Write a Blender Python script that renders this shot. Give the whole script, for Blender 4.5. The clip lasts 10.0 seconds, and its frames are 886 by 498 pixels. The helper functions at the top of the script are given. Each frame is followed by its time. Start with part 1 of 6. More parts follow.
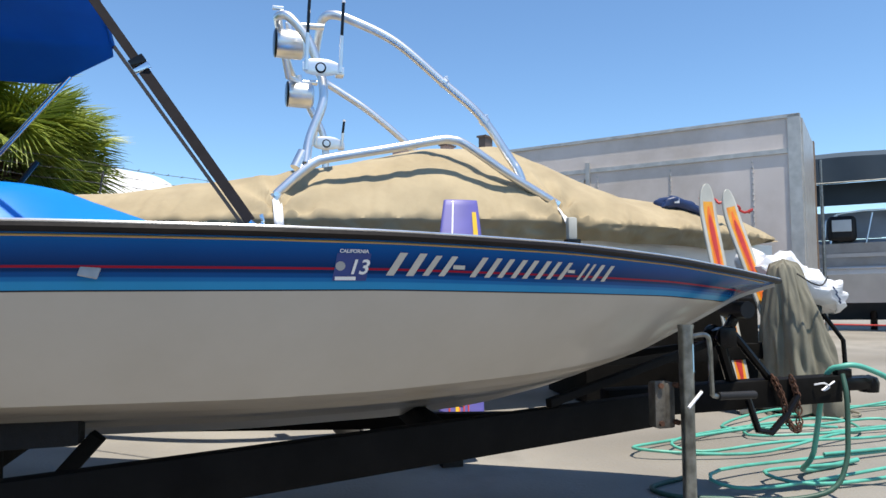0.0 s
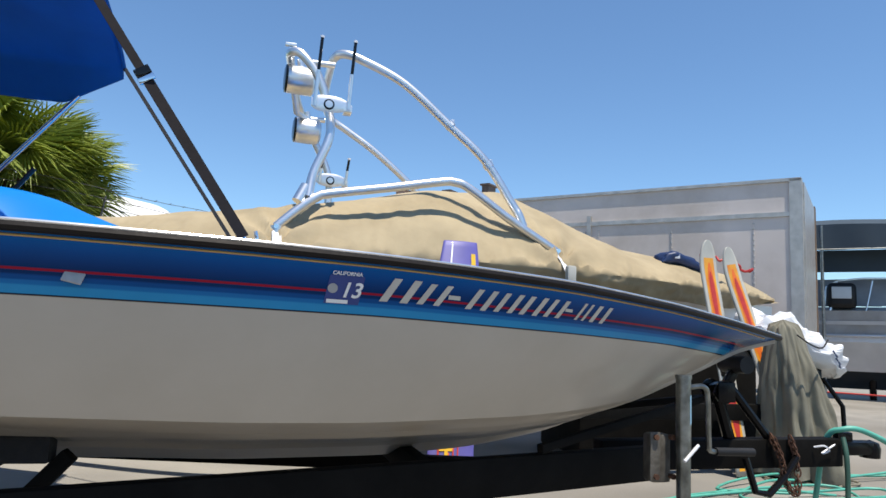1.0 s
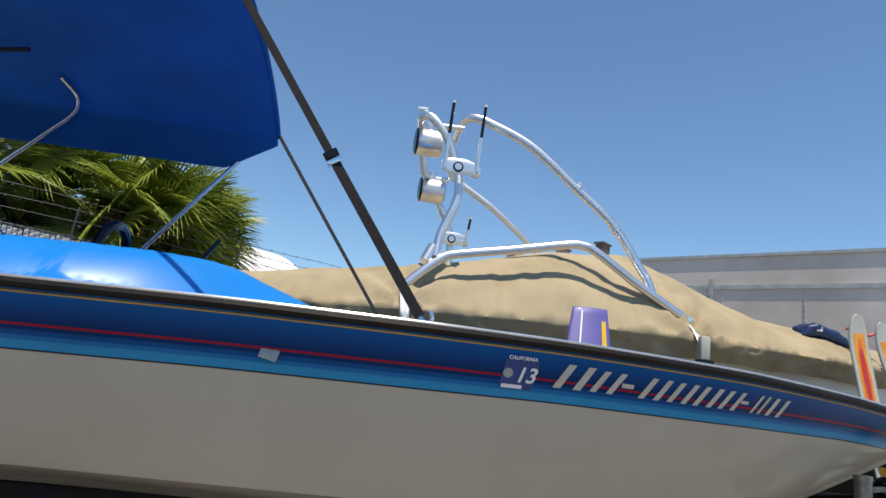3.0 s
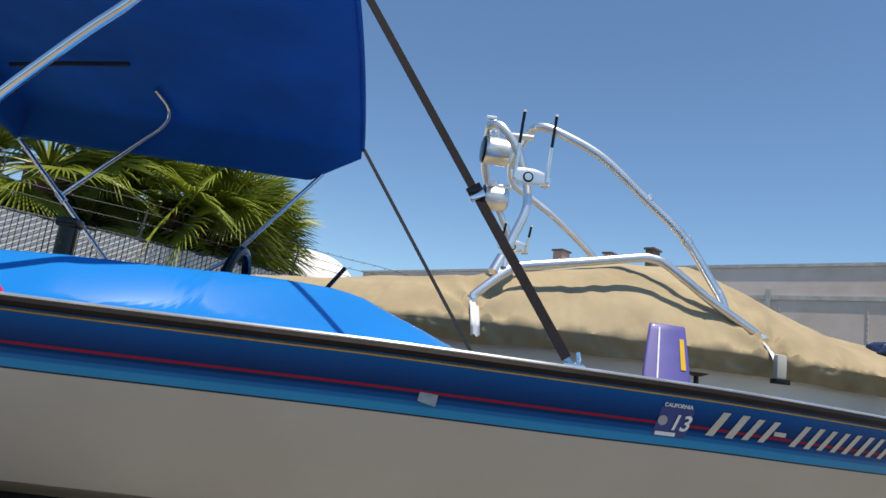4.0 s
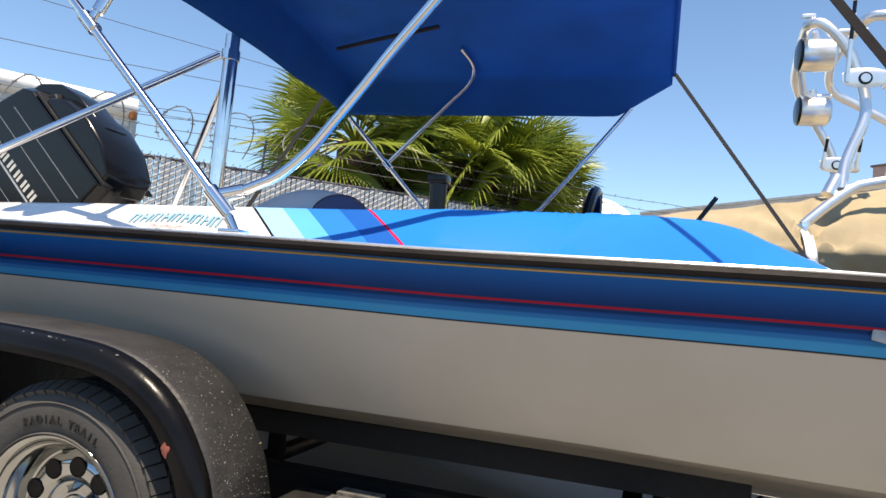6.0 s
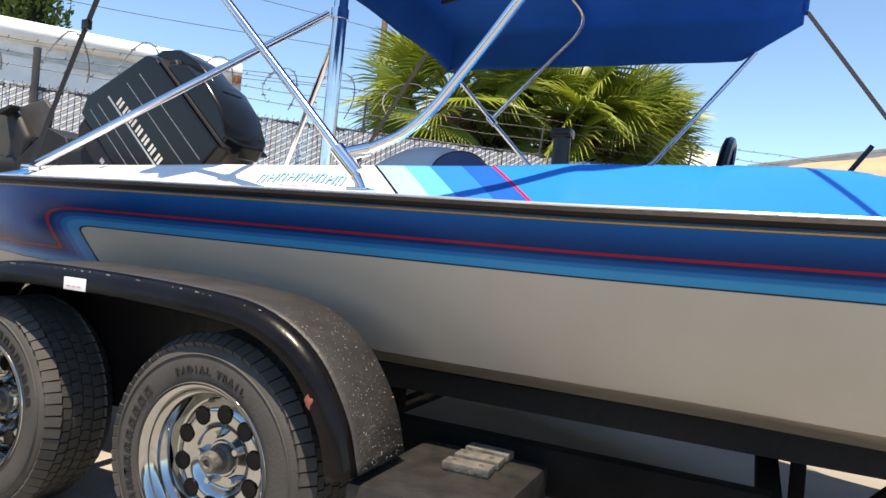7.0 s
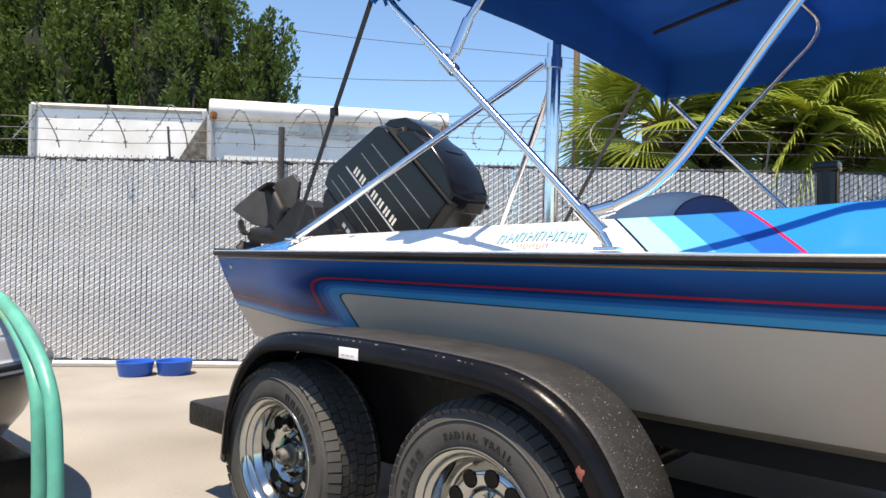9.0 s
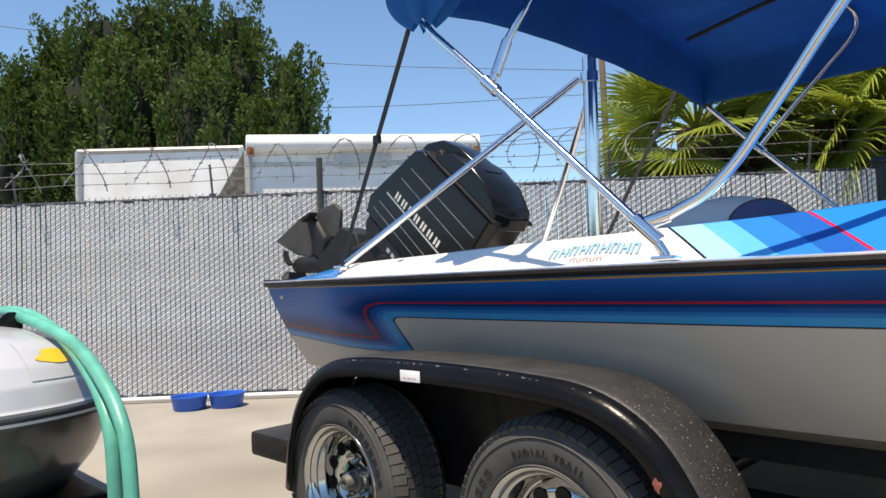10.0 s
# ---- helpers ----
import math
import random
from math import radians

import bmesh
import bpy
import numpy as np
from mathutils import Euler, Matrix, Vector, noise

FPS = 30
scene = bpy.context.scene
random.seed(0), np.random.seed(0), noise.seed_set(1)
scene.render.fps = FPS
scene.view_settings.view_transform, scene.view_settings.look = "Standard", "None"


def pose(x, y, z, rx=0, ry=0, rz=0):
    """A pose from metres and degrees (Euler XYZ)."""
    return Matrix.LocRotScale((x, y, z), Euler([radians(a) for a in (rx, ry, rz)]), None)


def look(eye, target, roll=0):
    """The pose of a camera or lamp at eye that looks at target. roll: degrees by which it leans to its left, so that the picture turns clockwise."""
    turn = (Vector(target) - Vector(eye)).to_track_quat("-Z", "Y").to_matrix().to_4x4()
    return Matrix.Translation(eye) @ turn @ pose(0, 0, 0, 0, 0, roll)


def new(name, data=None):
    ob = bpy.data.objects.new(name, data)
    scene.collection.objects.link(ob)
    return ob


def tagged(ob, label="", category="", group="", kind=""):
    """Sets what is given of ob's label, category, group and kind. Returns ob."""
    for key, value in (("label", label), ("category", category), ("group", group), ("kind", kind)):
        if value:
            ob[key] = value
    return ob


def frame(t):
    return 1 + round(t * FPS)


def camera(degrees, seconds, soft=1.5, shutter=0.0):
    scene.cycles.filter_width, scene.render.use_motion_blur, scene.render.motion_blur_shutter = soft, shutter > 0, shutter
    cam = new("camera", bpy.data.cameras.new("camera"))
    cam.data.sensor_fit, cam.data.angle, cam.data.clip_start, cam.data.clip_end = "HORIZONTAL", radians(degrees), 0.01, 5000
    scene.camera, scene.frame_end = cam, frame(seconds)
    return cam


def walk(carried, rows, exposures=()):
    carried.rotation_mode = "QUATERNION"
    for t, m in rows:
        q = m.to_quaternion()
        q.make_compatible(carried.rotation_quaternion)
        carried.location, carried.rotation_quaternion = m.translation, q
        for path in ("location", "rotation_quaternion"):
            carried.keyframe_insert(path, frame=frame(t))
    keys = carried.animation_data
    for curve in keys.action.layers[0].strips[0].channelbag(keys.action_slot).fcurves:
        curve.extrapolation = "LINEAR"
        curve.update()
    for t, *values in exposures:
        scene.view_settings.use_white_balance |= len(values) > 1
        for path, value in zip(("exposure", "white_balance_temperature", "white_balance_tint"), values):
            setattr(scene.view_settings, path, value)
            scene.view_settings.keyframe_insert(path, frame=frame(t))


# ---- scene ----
cam = camera(66.4, 10.0)
PATH = [
    (0, (0.528, -1.813, 0.895), (1.055, 0.112, 1.006), -0.5),
    (0.5, (0.548, -1.774, 0.881), (1.134, 0.13, 1.057), 1.7),
    (1, (0.549, -1.769, 0.841), (1.072, 0.144, 1.094), 2.6),
    (1.5, (0.518, -1.756, 0.827), (0.966, 0.159, 1.19), 5.0),
    (2, (0.521, -1.757, 0.873), (0.993, 0.143, 1.279), 5.4),
    (2.5, (0.458, -1.746, 0.893), (0.839, 0.176, 1.292), 5.2),
    (2.7, (0.421, -1.735, 0.901), (0.712, 0.205, 1.292), 5.3),
    (3.8, (0.062, -1.687, 0.978), (0.22, 0.272, 1.344), 6.6),
    (4, (0.008, -1.672, 1.0), (0.139, 0.291, 1.361), 7.3),
    (4.5, (-0.094, -1.616, 1.016), (-0.114, 0.353, 1.369), 6.9),
    (4.7, (-0.132, -1.602, 1.008), (-0.27, 0.376, 1.265), 6.2),
    (5, (-0.181, -1.573, 0.973), (-0.46, 0.393, 1.214), 5.7),
    (5.5, (-0.26, -1.562, 0.956), (-0.72, 0.374, 1.157), 5.6),
    (5.7, (-0.293, -1.581, 0.955), (-0.812, 0.342, 1.131), 5.3),
    (6.8, (-0.376, -1.571, 0.945), (-1.182, 0.259, 0.943), 4.5),
    (7, (-0.422, -1.588, 0.944), (-1.266, 0.225, 0.925), 4.7),
    (7.5, (-0.471, -1.61, 0.965), (-1.486, 0.113, 0.952), 2.8),
    (8, (-0.512, -1.639, 0.973), (-1.67, -0.008, 0.966), 1.8),
    (8.5, (-0.526, -1.652, 0.99), (-1.787, -0.1, 1.022), 1.5),
    (9, (-0.527, -1.661, 1.031), (-1.869, -0.178, 1.068), 0.8),
    (9.5, (-0.523, -1.689, 1.029), (-1.898, -0.241, 1.125), -0.7),
    (10, (-0.559, -1.717, 1.029), (-1.972, -0.305, 1.129), -2.4),
]
walk(cam, [(t, look(eye, target, roll)) for t, eye, target, roll in PATH], [(0.0, 0.31, 6600, 9), (0.6, 0.22, 6600, 9), (2.5, -0.02, 6850, 9), (4.5, -0.08, 7080, 10), (5.0, 0.06, 7250, 11), (5.5, 0.36, 7450, 12), (6.5, 0.57, 7650, 13),
     (7.0, 0.69, 7700, 13), (7.5, 0.74, 7550, 13), (8.5, 0.76, 7300, 13), (9.0, 0.62, 7450, 13), (10.0, 0.38, 7450, 12)])

# ---- light ----
SUN = Vector((0.09, -0.28, 0.955)).normalized()
world = bpy.data.worlds.new("sky")
scene.world = world
world.use_nodes = True
wn = world.node_tree
sky = wn.nodes.new("ShaderNodeTexSky")
sky.sky_type = "NISHITA"
sky.sun_disc = False
sky.sun_elevation = math.asin(SUN.z)
sky.sun_rotation = math.atan2(SUN.x, SUN.y)
sky.altitude = 50
sky.air_density = 1.0
sky.dust_density = 0.0
sky.ozone_density = 6.0
sky_tint = wn.nodes.new("ShaderNodeMix")
sky_tint.data_type, sky_tint.blend_type = "RGBA", "MULTIPLY"
sky_tint.inputs[0].default_value = 1.0
sky_tint.inputs[7].default_value = (0.91, 1.01, 1.04, 1)
wn.links.new(sky.outputs[0], sky_tint.inputs[6])
wn.links.new(sky_tint.outputs[2], wn.nodes["Background"].inputs[0])
wn.nodes["Background"].inputs[1].default_value = 0.15
sun = new("sun", bpy.data.lights.new("sun", "SUN"))
sun.data.energy = 5.4
sun.data.angle = radians(0.53)
sun.data.color = (1.0, 0.93, 0.82)
sun.matrix_world = look((0, 0, 20), Vector((0, 0, 20)) - SUN)


# ---- materials ----
def material(name, colour, rough=0.5, metal=0.0, vary=0.12, scale=6.0, bump=0.0, bump_scale=40.0, coat=0.0, tint=None, stain=0.0, stain_scale=1.2, spec=0.5):
    """A surface with tone variation at two scales and fine relief."""
    m = bpy.data.materials.new(name)
    m.use_nodes = True
    nt = m.node_tree
    p = nt.nodes["Principled BSDF"]
    p.inputs["Roughness"].default_value = rough
    p.inputs["Metallic"].default_value = metal
    p.inputs["Coat Weight"].default_value = coat
    p.inputs["Coat Roughness"].default_value = 0.06
    p.inputs["Specular IOR Level"].default_value = spec
    tc = nt.nodes.new("ShaderNodeTexCoord")
    n1 = nt.nodes.new("ShaderNodeTexNoise")
    n1.inputs["Scale"].default_value = scale
    n1.inputs["Detail"].default_value = 6
    nt.links.new(tc.outputs["Object"], n1.inputs["Vector"])
    r1 = nt.nodes.new("ShaderNodeValToRGB")
    c = Vector(colour)
    other = Vector(tint) if tint else c * (1 - vary)
    r1.color_ramp.elements[0].position, r1.color_ramp.elements[1].position = 0.3, 0.7
    r1.color_ramp.elements[0].color = (*other, 1)
    r1.color_ramp.elements[1].color = (*(c * (1 + vary * 0.5)), 1)
    nt.links.new(n1.outputs["Fac"], r1.inputs[0])
    out = r1.outputs[0]
    if stain:
        n2 = nt.nodes.new("ShaderNodeTexNoise")
        n2.inputs["Scale"].default_value = stain_scale
        n2.inputs["Detail"].default_value = 8
        n2.inputs["Roughness"].default_value = 0.65
        nt.links.new(tc.outputs["Object"], n2.inputs["Vector"])
        r2 = nt.nodes.new("ShaderNodeValToRGB")
        r2.color_ramp.elements[0].position, r2.color_ramp.elements[1].position = 0.42, 0.68
        r2.color_ramp.elements[0].color = (1, 1, 1, 1)
        k = 1 - stain
        r2.color_ramp.elements[1].color = (k, k * 0.97, k * 0.92, 1)
        nt.links.new(n2.outputs["Fac"], r2.inputs[0])
        mul = nt.nodes.new("ShaderNodeMix")
        mul.data_type, mul.blend_type = "RGBA", "MULTIPLY"
        mul.inputs[0].default_value = 1.0
        nt.links.new(out, mul.inputs[6])
        nt.links.new(r2.outputs[0], mul.inputs[7])
        out = mul.outputs[2]
    nt.links.new(out, p.inputs["Base Color"])
    if bump:
        n3 = nt.nodes.new("ShaderNodeTexNoise")
        n3.inputs["Scale"].default_value = bump_scale
        n3.inputs["Detail"].default_value = 5
        nt.links.new(tc.outputs["Object"], n3.inputs["Vector"])
        b = nt.nodes.new("ShaderNodeBump")
        b.inputs["Strength"].default_value = bump
        b.inputs["Distance"].default_value = 0.01
        nt.links.new(n3.outputs["Fac"], b.inputs["Height"])
        nt.links.new(b.outputs[0], p.inputs["Normal"])
    return m


def ramp_material(name, stops, rough=0.25, coat=0.6, interp="CONSTANT", spec=0.5, ripple=0.06):
    """Painted bands: the first value of the UV map runs through the colour stops."""
    m = bpy.data.materials.new(name)
    m.use_nodes = True
    nt = m.node_tree
    p = nt.nodes["Principled BSDF"]
    p.inputs["Roughness"].default_value = rough
    p.inputs["Coat Weight"].default_value = coat
    p.inputs["Coat Roughness"].default_value = 0.08
    p.inputs["Specular IOR Level"].default_value = spec
    uv = nt.nodes.new("ShaderNodeUVMap")
    sep = nt.nodes.new("ShaderNodeSeparateXYZ")
    nt.links.new(uv.outputs[0], sep.inputs[0])
    r = nt.nodes.new("ShaderNodeValToRGB")
    r.color_ramp.interpolation = interp
    els = r.color_ramp.elements
    while len(els) < len(stops):
        els.new(0.5)
    for e, (pos, col) in zip(els, stops):
        e.position = pos
        e.color = (*col, 1)
    nt.links.new(sep.outputs[0], r.inputs[0])
    tc = nt.nodes.new("ShaderNodeTexCoord")
    n1 = nt.nodes.new("ShaderNodeTexNoise")
    n1.inputs["Scale"].default_value = 2.2
    n1.inputs["Detail"].default_value = 8
    n1.inputs["Roughness"].default_value = 0.6
    nt.links.new(tc.outputs["Object"], n1.inputs["Vector"])
    r2 = nt.nodes.new("ShaderNodeValToRGB")
    r2.color_ramp.elements[0].position, r2.color_ramp.elements[1].position = 0.35, 0.7
    r2.color_ramp.elements[0].color = (1, 1, 1, 1)
    r2.color_ramp.elements[1].color = (0.9, 0.89, 0.87, 1)
    nt.links.new(n1.outputs["Fac"], r2.inputs[0])
    mul = nt.nodes.new("ShaderNodeMix")
    mul.data_type, mul.blend_type = "RGBA", "MULTIPLY"
    mul.inputs[0].default_value = 1.0
    nt.links.new(r.outputs[0], mul.inputs[6])
    nt.links.new(r2.outputs[0], mul.inputs[7])
    nt.links.new(mul.outputs[2], p.inputs["Base Color"])
    n3 = nt.nodes.new("ShaderNodeTexNoise")
    n3.inputs["Scale"].default_value = 3.0
    nt.links.new(tc.outputs["Object"], n3.inputs["Vector"])
    b = nt.nodes.new("ShaderNodeBump")
    b.inputs["Strength"].default_value = ripple
    b.inputs["Distance"].default_value = 0.02
    nt.links.new(n3.outputs["Fac"], b.inputs["Height"])
    nt.links.new(b.outputs[0], p.inputs["Normal"])
    return m


def cloth_material(name, colour, through_colour, amount=0.4):
    """Woven cloth that lets some sunlight through."""
    m = material(name, colour, 0.85, vary=0.1, scale=3.0, bump=0.25, bump_scale=9.0)
    nt = m.node_tree
    p = nt.nodes["Principled BSDF"]
    tr = nt.nodes.new("ShaderNodeBsdfTranslucent")
    n = nt.nodes.new("ShaderNodeTexNoise")
    n.inputs["Scale"].default_value = 2.6
    n.inputs["Detail"].default_value = 7
    r = nt.nodes.new("ShaderNodeValToRGB")
    r.color_ramp.elements[0].position, r.color_ramp.elements[1].position = 0.32, 0.66
    r.color_ramp.elements[0].color = (*(Vector(through_colour) * 0.62), 1)
    r.color_ramp.elements[1].color = (*(Vector(through_colour) * 1.08), 1)
    nt.links.new(nt.nodes["Texture Coordinate"].outputs["Object"], n.inputs["Vector"])
    nt.links.new(n.outputs["Fac"], r.inputs[0])
    nt.links.new(r.outputs[0], tr.inputs[0])
    mix = nt.nodes.new("ShaderNodeMixShader")
    mix.inputs[0].default_value = amount
    nt.links.new(p.outputs[0], mix.inputs[1])
    nt.links.new(tr.outputs[0], mix.inputs[2])
    nt.links.new(mix.outputs[0], nt.nodes["Material Output"].inputs[0])
    return m


NAVY = (0.012, 0.035, 0.14)
M = {}
M["concrete"] = material("concrete", (0.325, 0.309, 0.281), 0.9, vary=0.24, scale=2.4, bump=0.55, bump_scale=45, stain=0.36, stain_scale=0.6)


def dark_patch(m, x0, x1, dark):
    """Blotchy darker tone of the concrete, growing towards the bow end."""
    nt = m.node_tree
    p = nt.nodes["Principled BSDF"]
    dry = p.inputs["Base Color"].links[0].from_socket
    tc = nt.nodes["Texture Coordinate"]
    sep = nt.nodes.new("ShaderNodeSeparateXYZ")
    nt.links.new(tc.outputs["Object"], sep.inputs[0])
    n = nt.nodes.new("ShaderNodeTexNoise")
    n.inputs["Scale"].default_value = 1.1
    n.inputs["Detail"].default_value = 8
    n.inputs["Roughness"].default_value = 0.6
    nt.links.new(tc.outputs["Object"], n.inputs["Vector"])
    wander = nt.nodes.new("ShaderNodeMath")
    wander.operation = "MULTIPLY_ADD"
    wander.inputs[1].default_value = 3.0
    nt.links.new(n.outputs["Fac"], wander.inputs[0])
    nt.links.new(sep.outputs["X"], wander.inputs[2])
    reach = nt.nodes.new("ShaderNodeMapRange")
    reach.inputs["From Min"].default_value, reach.inputs["From Max"].default_value = x0 + 1.5, x1 + 1.5
    nt.links.new(wander.outputs[0], reach.inputs["Value"])
    mul = nt.nodes.new("ShaderNodeMix")
    mul.data_type, mul.blend_type = "RGBA", "MULTIPLY"
    mul.inputs[7].default_value = (dark, dark * 0.985, dark * 0.96, 1)
    nt.links.new(reach.outputs[0], mul.inputs[0])
    nt.links.new(dry, mul.inputs[6])
    nt.links.new(mul.outputs[2], p.inputs["Base Color"])


dark_patch(M["concrete"], 0.2, 2.2, 0.84)
M["brick"] = material("pinkish_masonry", (0.42, 0.29, 0.25), 0.9, vary=0.15, scale=12)
M["block_wall"] = material("added_block_wall", (0.33, 0.30, 0.26), 0.9, vary=0.2, scale=1.5, bump=0.3, stain=0.3)
M["chrome"] = material("polished_steel", (0.75, 0.76, 0.78), 0.12, 1.0, vary=0.08, scale=12)
M["alu"] = material("polished_aluminium", (0.80, 0.80, 0.80), 0.36, 1.0, vary=0.08, scale=9)
M["galv"] = material("galvanised_steel", (0.26, 0.27, 0.26), 0.42, 0.7, vary=0.4, scale=18, bump=0.1)
M["wheel"] = material("chromed_wheel", (0.46, 0.47, 0.46), 0.12, 1.0, vary=0.15, scale=10)
M["rubber"] = material("tyre_rubber", (0.050, 0.049, 0.047), 0.72, vary=0.3, scale=9, bump=0.15, bump_scale=120, tint=(0.075, 0.073, 0.069), stain=0.2, stain_scale=5, spec=0.25)
M["rubber_edge"] = material("raised_tyre_letter", (0.020, 0.019, 0.018), 0.6, vary=0.2, scale=20, spec=0.3)
M["black_paint"] = material("black_trailer_paint", (0.007, 0.0065, 0.007), 0.26, vary=0.3, scale=7, bump=0.12, bump_scale=30, stain=0.3, stain_scale=6, coat=0.06, spec=0.14)
M["frame"] = material("grimy_black_frame", (0.0065, 0.0058, 0.005), 0.75, vary=0.4, scale=7, bump=0.2, bump_scale=30, stain=0.3, stain_scale=6, spec=0.12)
M["jack_steel"] = material("worn_jack_steel", (0.30, 0.32, 0.31), 0.34, 0.9, vary=0.5, scale=14, tint=(0.13, 0.135, 0.125), bump=0.08, bump_scale=60, stain=0.3, stain_scale=8)
M["old_steel"] = material("weathered_grey_steel", (0.17, 0.16, 0.14), 0.6, 0.3, vary=0.5, scale=12, bump=0.3, bump_scale=50, tint=(0.08, 0.07, 0.055), stain=0.4, stain_scale=9)
M["crust"] = material("crusted_fender_edge", (0.38, 0.29, 0.16), 0.9, vary=0.5, scale=40, bump=0.5, tint=(0.10, 0.06, 0.03))
M["mesh_wire"] = material("dark_weathered_wire", (0.060, 0.060, 0.064), 0.6, 0.3, vary=0.25, scale=10)
M["fender_top"] = material("dusty_black_paint", (0.030, 0.029, 0.029), 0.50, vary=0.3, scale=14, bump=0.3, bump_scale=90, tint=(0.052, 0.050, 0.048), stain=0.35, stain_scale=9, spec=0.35)
M["step"] = material("scuffed_black_steel", (0.013, 0.013, 0.013), 0.42, vary=0.4, scale=16, bump=0.3, bump_scale=60, tint=(0.03, 0.029, 0.028), stain=0.3, stain_scale=9, spec=0.4)
M["worn_pad"] = material("worn_grip_pad", (0.05, 0.048, 0.045), 0.6, vary=0.5, scale=30, tint=(0.14, 0.13, 0.11), bump=0.4, bump_scale=90)
M["rust"] = material("rusty_iron", (0.10, 0.045, 0.025), 0.9, vary=0.5, scale=25, bump=0.4)
M["black_plastic"] = material("black_plastic", (0.0065, 0.0065, 0.007), 0.2, vary=0.2, scale=5, coat=0.1, spec=0.28)
M["grey_stripe"] = material("silver_decal", (0.34, 0.35, 0.36), 0.4, vary=0.1)
M["matt_black"] = material("matt_black_casting", (0.016, 0.016, 0.017), 0.55, vary=0.3, scale=12, spec=0.3)
M["weathered_black"] = material("weathered_black_paint", (0.045, 0.044, 0.043), 0.6, vary=0.35, scale=8, tint=(0.07, 0.068, 0.064), bump=0.1, stain=0.2, stain_scale=6, spec=0.3)
M["strap_grey"] = material("grey_webbing", (0.016, 0.014, 0.016), 0.85, vary=0.2, scale=40, bump=0.12, bump_scale=300, spec=0.2)
M["strap_black"] = material("black_webbing", (0.02, 0.02, 0.022), 0.85, vary=0.2, scale=40, bump=0.4, bump_scale=200)
M["rail_black"] = material("black_rub_rail_vinyl", (0.012, 0.009, 0.008), 0.5, vary=0.4, scale=9, bump=0.1, spec=0.2)
M["rail_bead"] = material("bright_rail_bead", (0.78, 0.79, 0.8), 0.22, 0.8, vary=0.2, scale=14)
M["gold"] = material("gold_pinstripe", (0.42, 0.26, 0.08), 0.4, vary=0.15)
M["white"] = material("white_gelcoat", (0.78, 0.77, 0.74), 0.22, vary=0.04, scale=2, coat=0.4)
# darker, warmer white than the deck's, used for the hull bottom
M["hull_white"] = material("darker_hull_white", (0.40, 0.365, 0.315), 0.3, vary=0.06, scale=2, stain=0.1, spec=0.3)
M["white_flat"] = material("white_painted_metal", (0.84, 0.84, 0.83), 0.55, vary=0.05, scale=2, stain=0.18, stain_scale=1.4, bump=0.05)
M["truck"] = material("faded_truck_panel", (0.66, 0.585, 0.54), 0.6, vary=0.08, scale=1.5, stain=0.22, stain_scale=0.7, bump=0.06, bump_scale=14)
M["truck_trim"] = material("worn_aluminium_trim", (0.50, 0.48, 0.45), 0.45, 0.5, vary=0.2, scale=8)
M["canopy"] = cloth_material("royal_blue_canvas", (0.003, 0.13, 0.42), (0.0, 0.18, 0.47), 0.36)
M["cover"] = material("khaki_boat_cover", (0.40, 0.325, 0.205), 0.9, vary=0.16, scale=2.2, bump=0.8, bump_scale=6, stain=0.2, stain_scale=1.0)
M["tarp"] = material("grey_green_tarp", (0.20, 0.19, 0.145), 0.85, vary=0.22, scale=3, bump=0.5, bump_scale=7, stain=0.25, stain_scale=2)
M["bag"] = material("white_plastic_sheet", (0.72, 0.73, 0.76), 0.4, vary=0.08, scale=6, bump=0.6, bump_scale=9)
M["hose"] = material("green_garden_hose", (0.10, 0.42, 0.32), 0.42, vary=0.15, scale=8, bump=0.1, tint=(0.075, 0.33, 0.26), stain=0.2, stain_scale=7)
M["hose_dark"] = material("weathered_green_hose", (0.03, 0.085, 0.06), 0.5, vary=0.2, scale=8, bump=0.1)
M["slat"] = material("white_fence_slat", (0.86, 0.855, 0.84), 0.6, vary=0.1, scale=3, stain=0.25, stain_scale=1.7)
M["wire"] = material("dull_galvanised_wire", (0.13, 0.13, 0.135), 0.6, 0.4, vary=0.25, scale=10)
M["coil"] = material("weathered_razor_wire", (0.24, 0.24, 0.235), 0.5, 0.4, vary=0.3, scale=10)
M["shade_timber"] = material("shade_dark_timber", (0.05, 0.038, 0.028), 0.85, vary=0.4, scale=16, bump=0.4, bump_scale=50)
M["post"] = material("dark_fence_post", (0.05, 0.048, 0.045), 0.6, vary=0.3, scale=6)
M["pipe"] = material("white_pvc_pipe", (0.75, 0.74, 0.70), 0.45, vary=0.08)
M["bowl"] = material("blue_plastic_bowl", (0.02, 0.12, 0.52), 0.4, vary=0.1)
M["palm_leaf"] = cloth_material("palm_frond_green", (0.22, 0.27, 0.035), (0.30, 0.36, 0.03), 0.20)
M["palm_leaf"].node_tree.nodes["Principled BSDF"].inputs["Roughness"].default_value = 0.42
# dry brown sunk near black, with the crown's inner shade put into it
M["palm_dead_shade"] = material("dry_frond_in_shade", (0.045, 0.027, 0.014), 0.9, vary=0.4, scale=5)
M["trunk"] = material("fibrous_palm_trunk", (0.16, 0.085, 0.045), 0.95, vary=0.45, scale=18, bump=0.8, bump_scale=25)
M["bark"] = material("grey_bark", (0.13, 0.10, 0.075), 0.95, vary=0.3, scale=10, bump=0.6)
M["leaf"] = cloth_material("ficus_leaf", (0.052, 0.092, 0.013), (0.10, 0.17, 0.018), 0.22)
